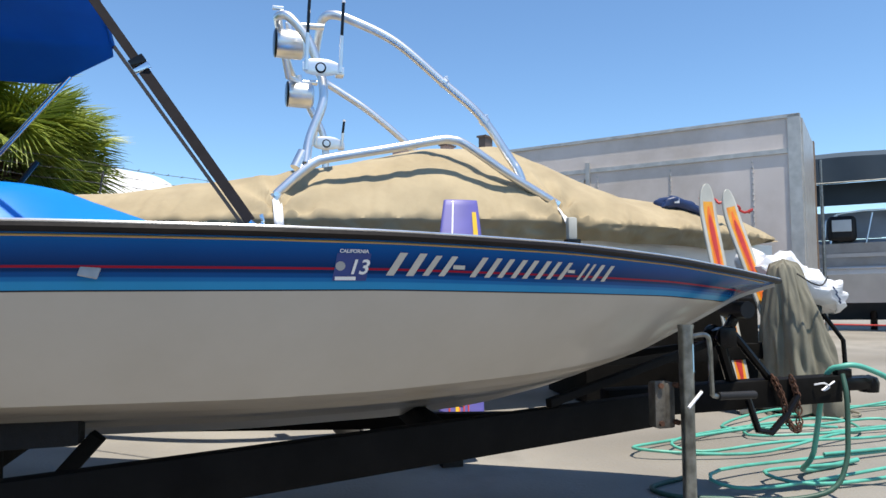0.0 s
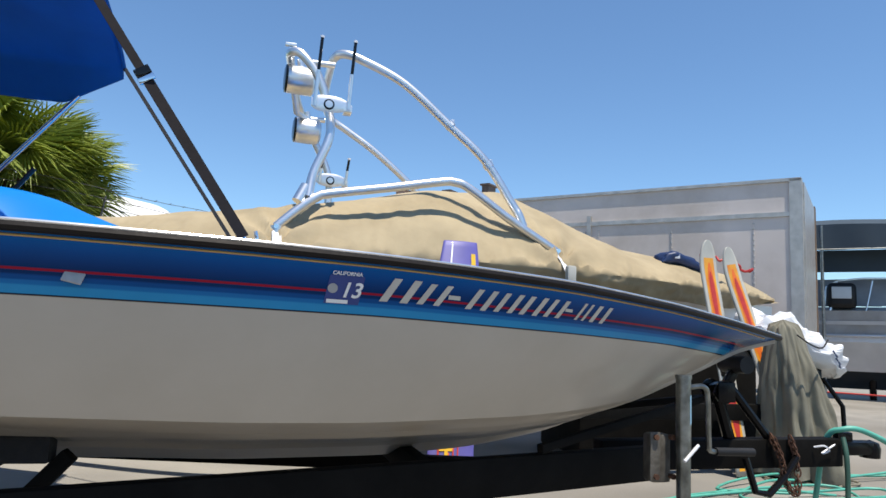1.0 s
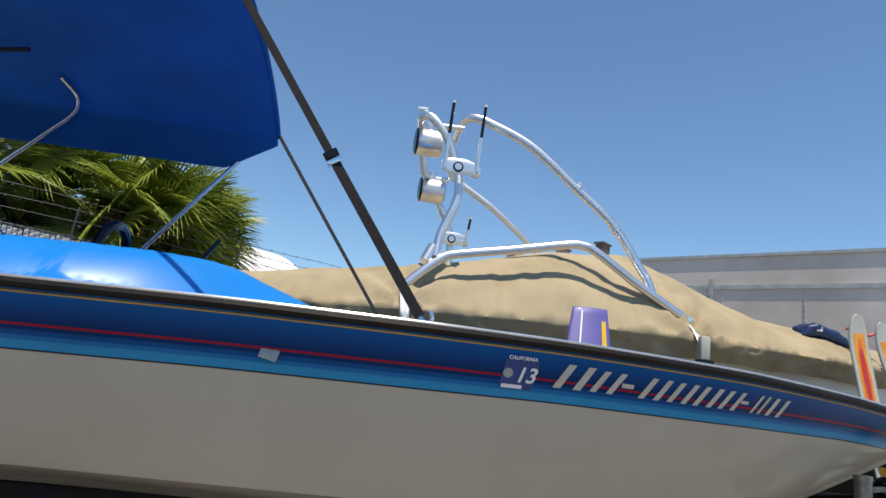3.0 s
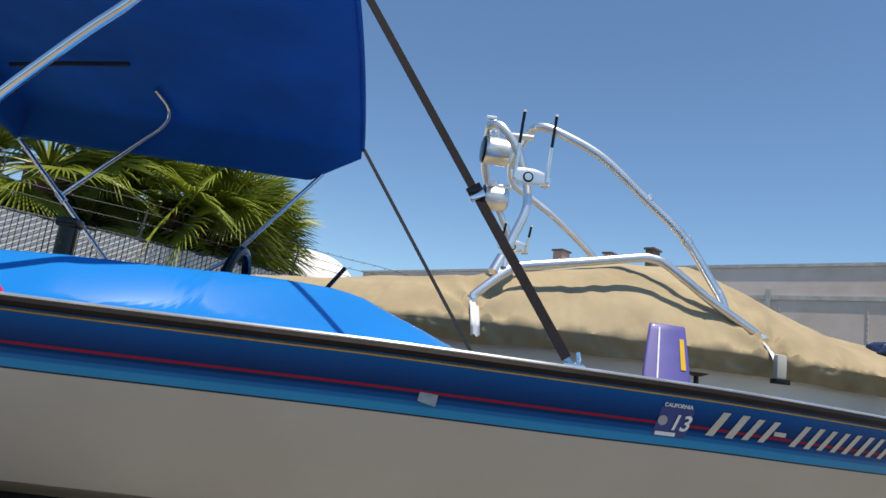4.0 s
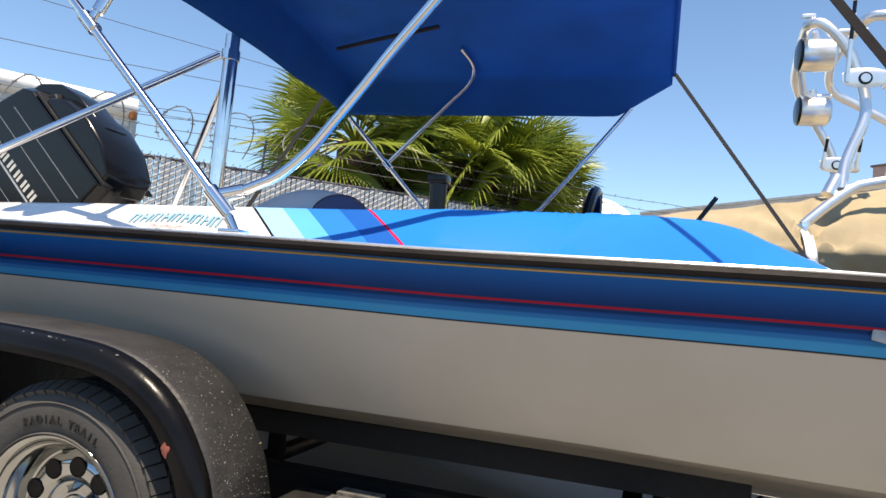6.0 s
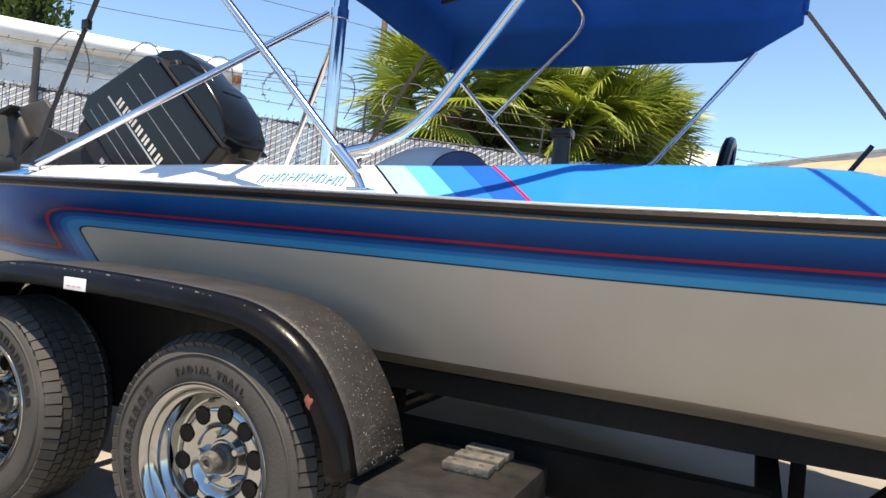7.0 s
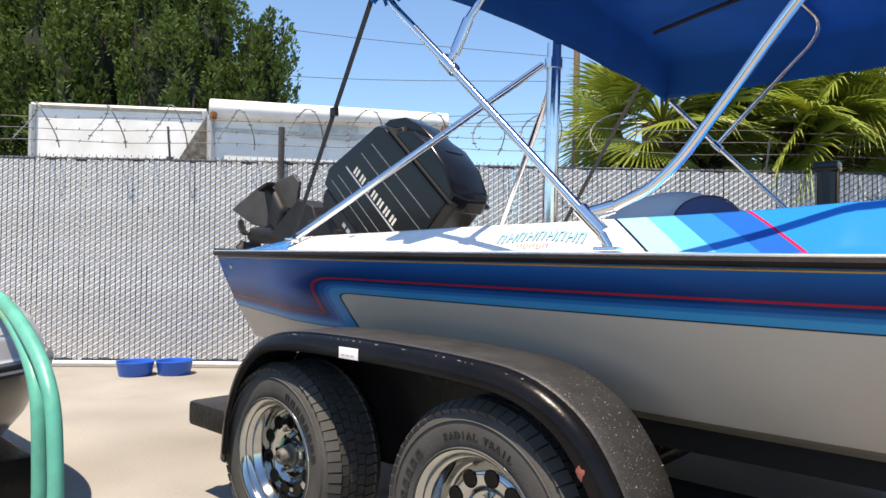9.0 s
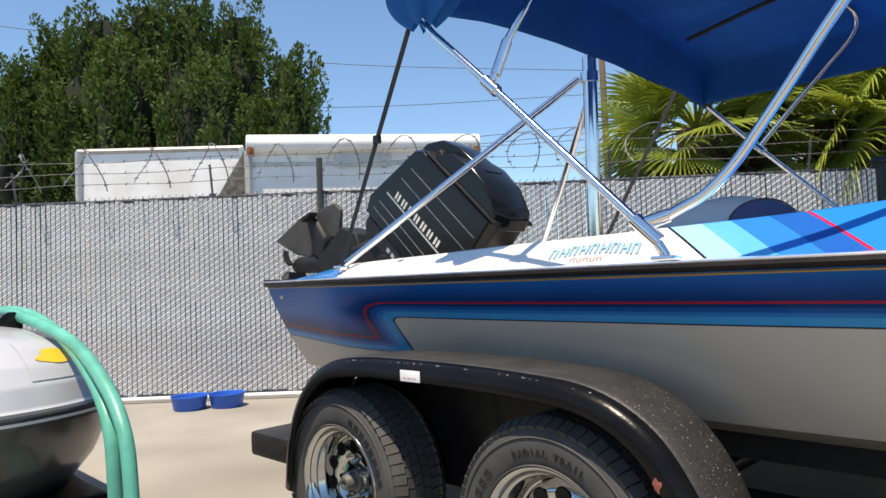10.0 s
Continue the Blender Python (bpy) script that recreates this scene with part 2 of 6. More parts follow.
# near-black green that stands in for the shade between ficus leaves
M["crown_shade"] = material("inner_leaf_shade", (0.007, 0.013, 0.004), 0.9, vary=0.4, scale=2)
M["vinyl_grey"] = material("grey_seat_vinyl", (0.42, 0.43, 0.46), 0.5, vary=0.06, scale=4, bump=0.1)
M["vinyl_blue"] = material("dark_blue_seat_vinyl", (0.012, 0.03, 0.10), 0.45, vary=0.2, scale=5)
M["red"] = material("red_paint", (0.50, 0.035, 0.03), 0.5, vary=0.2, scale=14)
M["faded_red"] = material("faded_red_decal", (0.62, 0.30, 0.27), 0.5, vary=0.2)
M["teal"] = material("teal_decal", (0.26, 0.46, 0.60), 0.4, vary=0.1)
M["letter"] = material("off_white_decal", (0.52, 0.50, 0.45), 0.45, vary=0.12, scale=20)
M["sticker_blue"] = material("blue_sticker", (0.016, 0.045, 0.22), 0.35, vary=0.1)
M["sticker_white"] = material("white_sticker", (0.8, 0.8, 0.8), 0.45, vary=0.06, scale=30)
M["tape"] = material("aged_clear_tape", (0.42, 0.41, 0.38), 0.35, vary=0.15, scale=30, bump=0.4)
M["purple"] = material("violet_board", (0.10, 0.09, 0.34), 0.5, vary=0.12, scale=5, coat=0.03)
M["yellow"] = material("yellow_decal", (0.72, 0.45, 0.03), 0.4, vary=0.1)
M["amber"] = material("amber_flame_decal", (0.70, 0.36, 0.03), 0.4, vary=0.25, scale=9, tint=(0.72, 0.22, 0.02))
M["orange"] = material("orange_decal", (0.75, 0.16, 0.02), 0.4, vary=0.15)
M["rust_orange"] = material("faded_amber_lens", (0.32, 0.11, 0.03), 0.5, vary=0.4, scale=20)
M["ski_grey"] = material("grey_ski_edge", (0.48, 0.47, 0.42), 0.4, vary=0.1)
M["grey_hull"] = material("metallic_grey_hull", (0.52, 0.53, 0.55), 0.32, 0.15, vary=0.1, scale=3, coat=0.5)
M["black_hull"] = material("slate_black_hull", (0.035, 0.038, 0.042), 0.3, vary=0.25, scale=3, stain=0.3, stain_scale=2, coat=0.2)
M["ship_grey"] = material("weathered_boat_grey", (0.36, 0.37, 0.385), 0.35, vary=0.15, scale=2.5, stain=0.25, stain_scale=1.2)
M["awning"] = material("slate_awning", (0.035, 0.055, 0.075), 0.8, vary=0.15, scale=2)
M["glass"] = material("tinted_glass", (0.03, 0.04, 0.045), 0.05, vary=0.1)
M["brown"] = material("brown_plastic", (0.10, 0.07, 0.055), 0.6, vary=0.2)
M["wood"] = material("weathered_pole", (0.20, 0.13, 0.08), 0.9, vary=0.3, scale=9)
M["cable"] = material("dark_cable", (0.05, 0.05, 0.055), 0.7, vary=0.1)


# ---- shapes ----
def join(*shapes):
    verts, faces = [], []
    for v, f in shapes:
        o = len(verts)
        verts += [tuple(p) for p in v]
        faces += [tuple(i + o for i in q) for q in f]
    return verts, faces


def moved(shape, m):
    return [tuple(m @ Vector(v)) for v in shape[0]], shape[1]


def box(x0, x1, y0, y1, z0, z1, bevel=0.0):
    bm = bmesh.new()
    bmesh.ops.create_cube(bm, size=1)
    for v in bm.verts:
        v.co = ((x0 + x1) / 2 + v.co.x * (x1 - x0), (y0 + y1) / 2 + v.co.y * (y1 - y0), (z0 + z1) / 2 + v.co.z * (z1 - z0))
    if bevel:
        bmesh.ops.bevel(bm, geom=bm.edges[:], offset=bevel, segments=2, affect="EDGES", profile=0.6)
    bm.verts.ensure_lookup_table()
    bm.verts.index_update()
    out = [tuple(v.co) for v in bm.verts], [tuple(v.index for v in f.verts) for f in bm.faces]
    bm.free()
    return out


def smooth_line(points, n):
    """A smooth curve through the points, n steps a span."""
    p = [Vector(q) for q in points]
    p = [p[0] * 2 - p[1]] + p + [p[-1] * 2 - p[-2]]
    out = []
    for i in range(1, len(p) - 2):
        for k in range(n):
            t = k / n
            a, b, c, d = p[i - 1], p[i], p[i + 1], p[i + 2]
            out.append(0.5 * ((2 * b) + (c - a) * t + (2 * a - 5 * b + 4 * c - d) * t * t + (3 * b - a - 3 * c + d) * t ** 3))
    return out + [p[-2]]


def tube(points, r, n=10, steps=0, squash=(1.0, 1.0), up=None):
    """A round bar along the points; steps > 0 rounds the bends."""
    pts = smooth_line(points, steps) if steps else [Vector(q) for q in points]
    rad = r if isinstance(r, (list, tuple)) else [r] * len(pts)
    if len(rad) != len(pts):
        rad = [rad[0] + (rad[-1] - rad[0]) * i / (len(pts) - 1) for i in range(len(pts))]
    verts, faces = [], []
    t = (pts[1] - pts[0]).normalized()
    side = (Vector(up) if up else Vector((0, 0, 1)) if abs(t.z) < 0.9 else Vector((1, 0, 0))).cross(t).normalized()
    for i, q in enumerate(pts):
        t = (pts[min(i + 1, len(pts) - 1)] - pts[max(i - 1, 0)]).normalized()
        side = (side - t * side.dot(t)).normalized()
        other = t.cross(side)
        for k in range(n):
            a = 2 * math.pi * k / n
            verts.append(tuple(q + (side * math.cos(a) * squash[0] + other * math.sin(a) * squash[1]) * rad[i]))
    for i in range(len(pts) - 1):
        for k in range(n):
            a, b = i * n + k, i * n + (k + 1) % n
            faces.append((a, b, b + n, a + n))
    faces.append(tuple(range(n))[::-1])
    faces.append(tuple(range(len(verts) - n, len(verts))))
    return verts, faces


def revolve(profile, n=48):
    """Turns (radius, height) points round the y axis, height along y."""
    verts, faces = [], []
    for r, h in profile:
        for k in range(n):
            a = 2 * math.pi * k / n
            verts.append((r * math.cos(a), h, r * math.sin(a)))
    for i in range(len(profile) - 1):
        for k in range(n):
            a, b = i * n + k, i * n + (k + 1) % n
            faces.append((a, a + n, b + n, b))
    return verts, faces


def sheet(nu, nv, f):
    verts = [tuple(f(i / nu, j / nv)) for i in range(nu + 1) for j in range(nv + 1)]
    faces = [(i * (nv + 1) + j, (i + 1) * (nv + 1) + j, (i + 1) * (nv + 1) + j + 1, i * (nv + 1) + j + 1) for i in range(nu) for j in range(nv)]
    return verts, faces


def part(name, shape, mat, parent=None, label="", smooth=True, uv=None, angle=40):
    """One mesh object, under a thing where one is given."""
    me = bpy.data.meshes.new(name)
    me.from_pydata(shape[0], [], shape[1])
    if uv:
        layer = me.uv_layers.new(name="UVMap")
        for loop in me.loops:
            layer.data[loop.index].uv = uv[loop.vertex_index]
    me.materials.append(mat)
    bm = bmesh.new()
    bm.from_mesh(me)
    bmesh.ops.recalc_face_normals(bm, faces=bm.faces[:])
    bm.to_mesh(me)
    bm.free()
    if smooth:
        me.shade_smooth()
        me.set_sharp_from_angle(angle=radians(angle))
    ob = new(name, me)
    if parent:
        ob.parent = parent
    if label:
        ob["label"] = label
    return ob


def thing(name, label, category, kind="", group=""):
    return tagged(new(name), label, category, group, kind)


def text_shape(words, size, depth=0.001):
    cu = bpy.data.curves.new("words", "FONT")
    cu.body, cu.size, cu.extrude, cu.align_x, cu.offset = words, size, depth, "CENTER", size * 0.018
    ob = bpy.data.objects.new("words", cu)
    me = bpy.data.meshes.new_from_object(ob)
    out = [tuple(v.co) for v in me.vertices], [tuple(p.vertices) for p in me.polygons]
    bpy.data.objects.remove(ob)
    bpy.data.curves.remove(cu)
    bpy.data.meshes.remove(me)
    return out


def lerp_table(table, x):
    return float(np.interp(x, [a for a, b in table], [b for a, b in table]))


def curve(table, width=0.35):
    """A smoothed run through (x, value) points."""
    xs = np.arange(table[0][0] - 2, table[-1][0] + 2, 0.02)
    tx, tv = [a for a, b in table], [b for a, b in table]
    v = np.interp(xs, tx, tv)
    v = np.where(xs < tx[0], tv[0] + (xs - tx[0]) * (tv[1] - tv[0]) / (tx[1] - tx[0]), v)
    v = np.where(xs > tx[-1], tv[-1] + (xs - tx[-1]) * (tv[-1] - tv[-2]) / (tx[-1] - tx[-2]), v)
    k = max(1, int(width / 0.02))
    w = np.hanning(k + 2)
    v = np.convolve(np.pad(v, (k, k), mode="edge"), w / w.sum(), mode="same")[k:-k]
    return lambda x: float(np.interp(x, xs, v))


# ---- ground ----
def ease(a, b, x):
    t = min(1.0, max(0.0, (x - a) / (b - a)))
    return t * t * (3 - 2 * t)


def ground_z(x, y):
    """The yard falls gently towards a low part under the bows."""
    return -0.25 * ease(-2.0, 0.6, x) * (1 - ease(5.8, 7.8, x)) * ease(-4.5, -2.0, y) * (1 - ease(5.8, 7.6, y))


GRID = sorted(set([round(((i / 40 - 0.5) * 2) ** 3 * 900, 2) for i in range(41)] + [round(-6 + i * 0.25, 2) for i in range(57)]))
gn = len(GRID)
ground = part("ground", ([(x, y, ground_z(x, y)) for x in GRID for y in GRID], [(i * gn + j, (i + 1) * gn + j, (i + 1) * gn + j + 1, i * gn + j + 1) for i in range(gn - 1) for j in range(gn - 1)]), M["concrete"])
tagged(ground, "sunlit worn beige concrete yard with stains and grit", "ground", kind="structure")

def slab_wall(x0, x1, y0, y1, z1):
    return box(x0, x1, y0, y1, 0.0, z1, 0.01)


# plain unseen walls, added to close the yard and cut light behind the camera
for nm, dims in (("added_wall_south", (-14.0, 14.0, -13.2, -13.0, 2.4)), ("added_wall_west", (-14.2, -14.0, -13.2, -1.0, 2.4))):
    tagged(part(nm, slab_wall(*dims), M["block_wall"]), "plain brown wall added out of view behind the camera", "wall", kind="structure")

# ---- the ski boat ----
CY = 1.27
STERN, BOW = -4.0, 3.27
rail_y = curve([(-4.0, 0.29), (-3.2, 0.11), (-2.3, 0.0), (-1.3, -0.04), (0.0, -0.03), (0.5, 0.0), (0.9, 0.08), (1.2, 0.15), (1.55, 0.27), (1.85, 0.42), (2.2, 0.62), (2.7, 0.9), (3.27, 1.27)], 0.3)
rail_z = curve([(-4.0, 1.068), (-2, 1.055), (-0.8, 1.048), (0, 1.054), (0.9, 1.048), (1.55, 1.03), (2.2, 1.0), (2.7, 0.96), (3.27, 0.915)])
chine_b = curve([(-4.0, 0.80), (-3.0, 0.98), (-1.3, 1.05), (0, 1.04), (0.5, 1.0), (0.9, 0.9), (1.2, 0.80), (1.55, 0.66), (1.85, 0.52), (2.2, 0.33), (2.7, 0.12), (3.0, 0.02), (3.27, 0.0)], 0.3)
chine_z = curve([(-4.0, 0.60), (-0.5, 0.595), (0, 0.585), (0.5, 0.57), (0.9, 0.56), (1.2, 0.56), (1.55, 0.56), (1.85, 0.572), (2.2, 0.605), (2.7, 0.745), (3.0, 0.845), (3.27, 0.905)], 0.3)
keel_z = curve([(-4.0, 0.345), (-1.0, 0.32), (0.5, 0.29), (1.14, 0.305), (1.53, 0.34), (1.93, 0.417), (2.3, 0.56), (2.63, 0.70), (3.0, 0.835), (3.27, 0.90)], 0.3)


def rake(x, drop):
    return x + max(0.0, min(1.0, (-3.0 - x))) * drop * 0.28


def side_point(x, drop):
    """A point of the near topside, that far below the rail."""
    b, bc = CY - rail_y(x), chine_b(x)
    full = max(0.004, rail_z(x) - chine_z(x))
    t = min(1.0, drop / full)
    half = b + (bc - b) * (0.55 * t + 0.45 * t * t)
    return Vector((rake(x, drop), CY - max(0.0, half), rail_z(x) - drop))


def paint(x, drop):
    """Distance outwards from the white field of the hull, in metres."""
    up = 0.162 - max(0.0, x - 1.5) * 0.012 - drop
    if x > -2.0:
        return up
    # the bands turn down in a rounded corner short of the stern
    aft = (-2.70 + 0.42 * (drop - 0.162) - x) * 0.30
    a, b = up + 0.03, aft + 0.03
    d = (max(a, 0.0) ** 3 + max(b, 0.0) ** 3) ** (1 / 3) - 0.03 if max(a, b) > 0 else max(up, aft)
    return min(d, 0.318 + 0.03 * min(0.0, x + 3.2) - drop) if x < -2.6 else d


def hull_shape():
    xs = [STERN + (BOW - 0.02 - STERN) * (1 - (1 - i / 230) ** 1.15) for i in range(231)]
    rows = 46
    verts, uvs, faces = [], [], []
    for x in xs:
        full = rail_z(x) - chine_z(x)
        for j in range(rows + 1):
            drop = full * (j / rows)
            verts.append(tuple(side_point(x, drop)))
            uvs.append((0.5 + paint(x, drop) * 2.0, 0.0))
    for i in range(len(xs) - 1):
        for j in range(rows):
            a = i * (rows + 1) + j
            faces.append((a, a + 1, a + rows + 2, a + rows + 1))
    n = len(verts)
    verts += [(x, 2 * CY - y, z) for x, y, z in verts]
    uvs += uvs
    faces += [tuple(k + n for k in f[::-1]) for f in faces]
    return verts, faces, uvs


def bottom_shape():
    def f(u, v):
        x = STERN + (BOW - 0.03 - STERN) * u
        s = abs(v * 2 - 1)
        b, zc, zk = chine_b(x), chine_z(x), keel_z(x)
        # flat chine, then the vee with two strakes
        if s > 0.94:
            y, z = b * (0.94 + (s - 0.94)), zc - 0.02 * (1 - (s - 0.94) / 0.06)
        else:
            y = b * s
            z = zk + (zc - 0.02 - zk) * (s / 0.94)
        for at in (0.45, 0.72):
            z -= 0.018 * max(0.0, 1 - abs(s - at) / 0.04) * min(1.0, b)
        return (rake(x, rail_z(x) - z), CY + (y if v > 0.5 else -y), z)
    return sheet(110, 60, f)


boat = thing("ski_boat", "white and blue striped open ski boat on a black trailer", "boat")
hv, hf, huv = hull_shape()
LIGHT, MID, DEEP, DARK = (0.03, 0.26, 0.52), (0.014, 0.15, 0.40), (0.006, 0.07, 0.25), (0.003, 0.028, 0.11)
STOPS = [(0.0, (0.485, 0.443, 0.382)), (0.496, (0.485, 0.443, 0.382)), (0.497, (0.01, 0.01, 0.015)), (0.504, (0.01, 0.01, 0.015)), (0.505, LIGHT), (0.545, LIGHT), (0.552, MID), (0.567, MID), (0.574, DEEP),
         (0.590, DEEP), (0.600, DARK), (0.615, DARK), (0.617, (0.34, 0.012, 0.03)), (0.625, (0.30, 0.012, 0.03)), (0.628, DARK), (0.66, (0.004, 0.04, 0.16)), (0.72, (0.004, 0.07, 0.26)), (0.80, (0.004, 0.125, 0.40))]
part("hull_side", (hv, hf), ramp_material("striped_hull_paint", STOPS, 0.14, 0.0, "LINEAR", spec=0.08), boat, "white topsides with blue bands and a red pinstripe", uv=huv)
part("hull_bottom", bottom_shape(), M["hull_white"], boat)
# transom
tr_n = 24
tv = [tuple(side_point(STERN, (rail_z(STERN) - chine_z(STERN)) * j / tr_n)) for j in range(tr_n + 1)]
tv2 = [(x, 2 * CY - y, z) for x, y, z in tv]
part("transom", join((tv + tv2, [(j, j + 1, j + 1 + tr_n + 1, j + tr_n + 1) for j in range(tr_n)]),
                     ([tv[-1], tv2[-1], (rake(STERN, 0.72), CY, 0.36)], [(0, 1, 2)])), M["white"], boat)

deck_h = curve([(-4.0, 0.03), (-3.5, 0.072), (-2.75, 0.082), (-2.3, 0.092), (-1.77, 0.102), (-1.3, 0.113), (-1.1, 0.12), (-0.84, 0.136), (-0.54, 0.158), (-0.34, 0.167), (-0.18, 0.166), (-0.08, 0.15), (-0.02, 0.124), (0.137, 0.073), (0.25, 0.03), (0.37, 0.012), (3.3, 0.012)], 0.10)
CROWN = 0.14


def crown_foot(x):
    """Width of the flat side deck outside the raised crown."""
    return 0.177 + 0.40 * max(0.0, x + 0.9)


def deck_point(x, s):
    """A point of the deck, s metres inboard of the near rail."""
    room = CY - rail_y(x)
    s = min(s, room)
    k = min(1.0, max(0.0, (s - crown_foot(x)) / CROWN))
    rise = deck_h(x) * (1 - (1 - k) ** 1.12) + 0.006 * min(1.0, s / 0.1)
    return Vector((x, rail_y(x) + s, rail_z(x) + 0.008 + rise))


def dq(q):
    return min(1.0, max(0.0, (q + 3.6) / 2.8))


def deck_shape():
    xs = [STERN + 0.004 + (BOW - 0.06 - STERN) * i / 260 for i in range(261)]
    verts, uvs, faces = [], [], []
    cols = 60
    for x in xs:
        room = CY - rail_y(x)
        inner = 0.56 if -3.35 < x < -0.55 else room
        if inner < room:
            edge = min(1.0, (x + 3.35) / 0.25, (-0.55 - x) / 0.25)
            inner = room + (0.56 - room) * max(0.0, edge) ** 0.4
        for j in range(cols + 1):
            p = deck_point(x, inner * j / cols)
            verts.append(tuple(p))
            q = x + 0.70 * (p.y - 0.142) + 0.70 * (p.z - 1.072)
            uvs.append((dq(q), 0.0))
        p = deck_point(x, inner)
        verts.append((p.x, p.y + 0.01, p.z - (0.30 if inner < room - 0.02 else 0.0)))
        uvs.append(uvs[-1])
    w = cols + 2
    for i in range(len(xs) - 1):
        for j in range(w - 1):
            a = i * w + j
            faces.append((a, a + 1, a + w + 1, a + w))
    n = len(verts)
    verts += [(x, 2 * CY - y, z) for x, y, z in verts]
    uvs += uvs
    faces += [tuple(k + n for k in f[::-1]) for f in faces]
    return verts, faces, uvs


dv, df, duv = deck_shape()
BLUE = (0.011, 0.210, 0.626)
DECK = [(0.0, BLUE), (dq(-3.24), (0.78, 0.77, 0.75)), (dq(-1.398), (0.02, 0.02, 0.03)), (dq(-1.390), (0.30, 0.60, 0.84)), (dq(-1.290), (0.10, 0.42, 0.80)), (dq(-1.194), (0.02, 0.20, 0.62)),
        (dq(-1.092), (0.012, 0.11, 0.42)), (dq(-0.992), (0.62, 0.02, 0.06)), (dq(-0.983), BLUE)]
part("deck", (dv, df), ramp_material("striped_deck_paint", DECK, 0.14, 0.0, ripple=0.0), boat, "glossy blue deck with a white quarter and slanted stripes", uv=duv)
part("cockpit_floor", box(-3.4, -0.3, 0.45, 2.1, 0.70, 0.72, 0.005), M["vinyl_grey"], boat)

# rub rail all round: black strip, bright bead, gold line
RX = [STERN + (BOW - STERN) * i / 90 for i in range(91)]


def rail_line(out, dz):
    a = [Vector((x, rail_y(x) - out, rail_z(x) + dz)) for x in RX]
    return a


for far_side in (False, True):
    def put(points):
        return [Vector((p.x, 2 * CY - p.y, p.z)) if far_side else p for p in points]
    part("rub_rail", tube(put(rail_line(0.004, -0.008)), 0.0175, 8, squash=(0.8, 0.75)), M["rail_black"], boat)
    part("rail_bead", tube(put(rail_line(0.010, 0.006)), 0.0045, 6), M["rail_bead"], boat)
    part("pinstripe", tube(put([side_point(x, 0.027) + Vector((0, -0.0005, 0)) for x in RX[:-2]]), 0.0035, 4), M["gold"], boat)
part("stern_rail", tube([(STERN, rail_y(STERN) - 0.008, 1.07), (STERN - 0.01, CY, 1.07), (STERN, 2 * CY - rail_y(STERN), 1.07)], 0.018, 8), M["rail_black"], boat)


def side_patch(name, x0, x1, d0, d1, mat, parent, lift=0.002, slant=0.0, label="", cols=4, rows=3):
    """A thin decal that follows the topside."""
    def f(u, v):
        d = d0 + (d1 - d0) * v
        x = x0 + (x1 - x0) * u + slant * (1 - v)
        p, px, pd = side_point(x, d), side_point(x + 0.01, d), side_point(x, d + 0.01)
        n = (px - p).cross(pd - p).normalized()
        if n.y > 0:
            n = -n
        return p + n * lift
    return part(name, sheet(cols, rows, f), mat, parent, label)


# registration marks as plain bars, one a character
for x0, x1, d0, d1 in ((0.885, 0.985, 0.052, 0.118), (1.0, 1.085, 0.056, 0.116), (1.10, 1.14, 0.082, 0.094), (1.16, 1.245, 0.055, 0.116), (1.262, 1.345, 0.056, 0.115),
                       (1.36, 1.445, 0.056, 0.115), (1.46, 1.54, 0.056, 0.114), (1.552, 1.585, 0.08, 0.09), (1.60, 1.655, 0.054, 0.112), (1.675, 1.76, 0.054, 0.112)):
    if d1 - d0 > 0.03:
        for a in (x0, x0 + 0.62 * (x1 - x0)):
            side_patch("mark_bar", a, a + 0.24 * (x1 - x0), d0, d1, M["letter"], boat, slant=0.040, label="off-white slanted plain bar")
    else:
        side_patch("mark_bar", x0, x1, d0, d1, M["letter"], boat)
side_patch("registration_sticker", 0.728, 0.826, 0.058, 0.134, M["sticker_blue"], boat, 0.0015, 0.012, "small blue year sticker")


def side_text(words, x, drop, size, mat, lean=0.25):
    o = side_point(x, drop)
    ex = (side_point(x + 0.02, drop) - o).normalized()
    ez = (side_point(x, drop - 0.02) - o).normalized()
    n = ex.cross(ez).normalized()
    m = Matrix((ex, ez + ex * lean, n)).transposed().to_4x4()
    m.translation = o + n * 0.0035
    return part("lettering", moved(text_shape(words, size, 0.0004), m), mat, boat, smooth=False)


side_text("CALIFORNIA", 0.787, 0.056, 0.015, M["sticker_white"], 0.1)
side_text("13", 0.80, 0.114, 0.062, M["sticker_white"])
side_patch("sticker_bar", 0.735, 0.795, 0.122, 0.132, M["sticker_white"], boat, 0.003)
part("sticker_seal", sheet(20, 3, lambda u, v: side_point(0.750 + 0.014 * v * math.cos(6.2832 * u), 0.094 + 0.013 * v * math.sin(6.2832 * u)) + Vector((0, -0.0035, 0))), M["grey_stripe"], boat)
part("tape_patch", moved(box(-0.023, 0.023, -0.003, 0.003, -0.017, 0.017, 0.003), Matrix.Translation(side_point(0.13, 0.113) + Vector((0, -0.006, 0))) @ pose(0, 0, 0, -28, 12, 0)), M["tape"], boat, "crumpled patch of pale tape")
part("drain_fitting", moved(revolve([(0.0, -0.008), (0.010, -0.008), (0.014, -0.003), (0.014, 0.004)], 16), Matrix.Translation(side_point(-3.82, 0.075))), M["chrome"], boat)

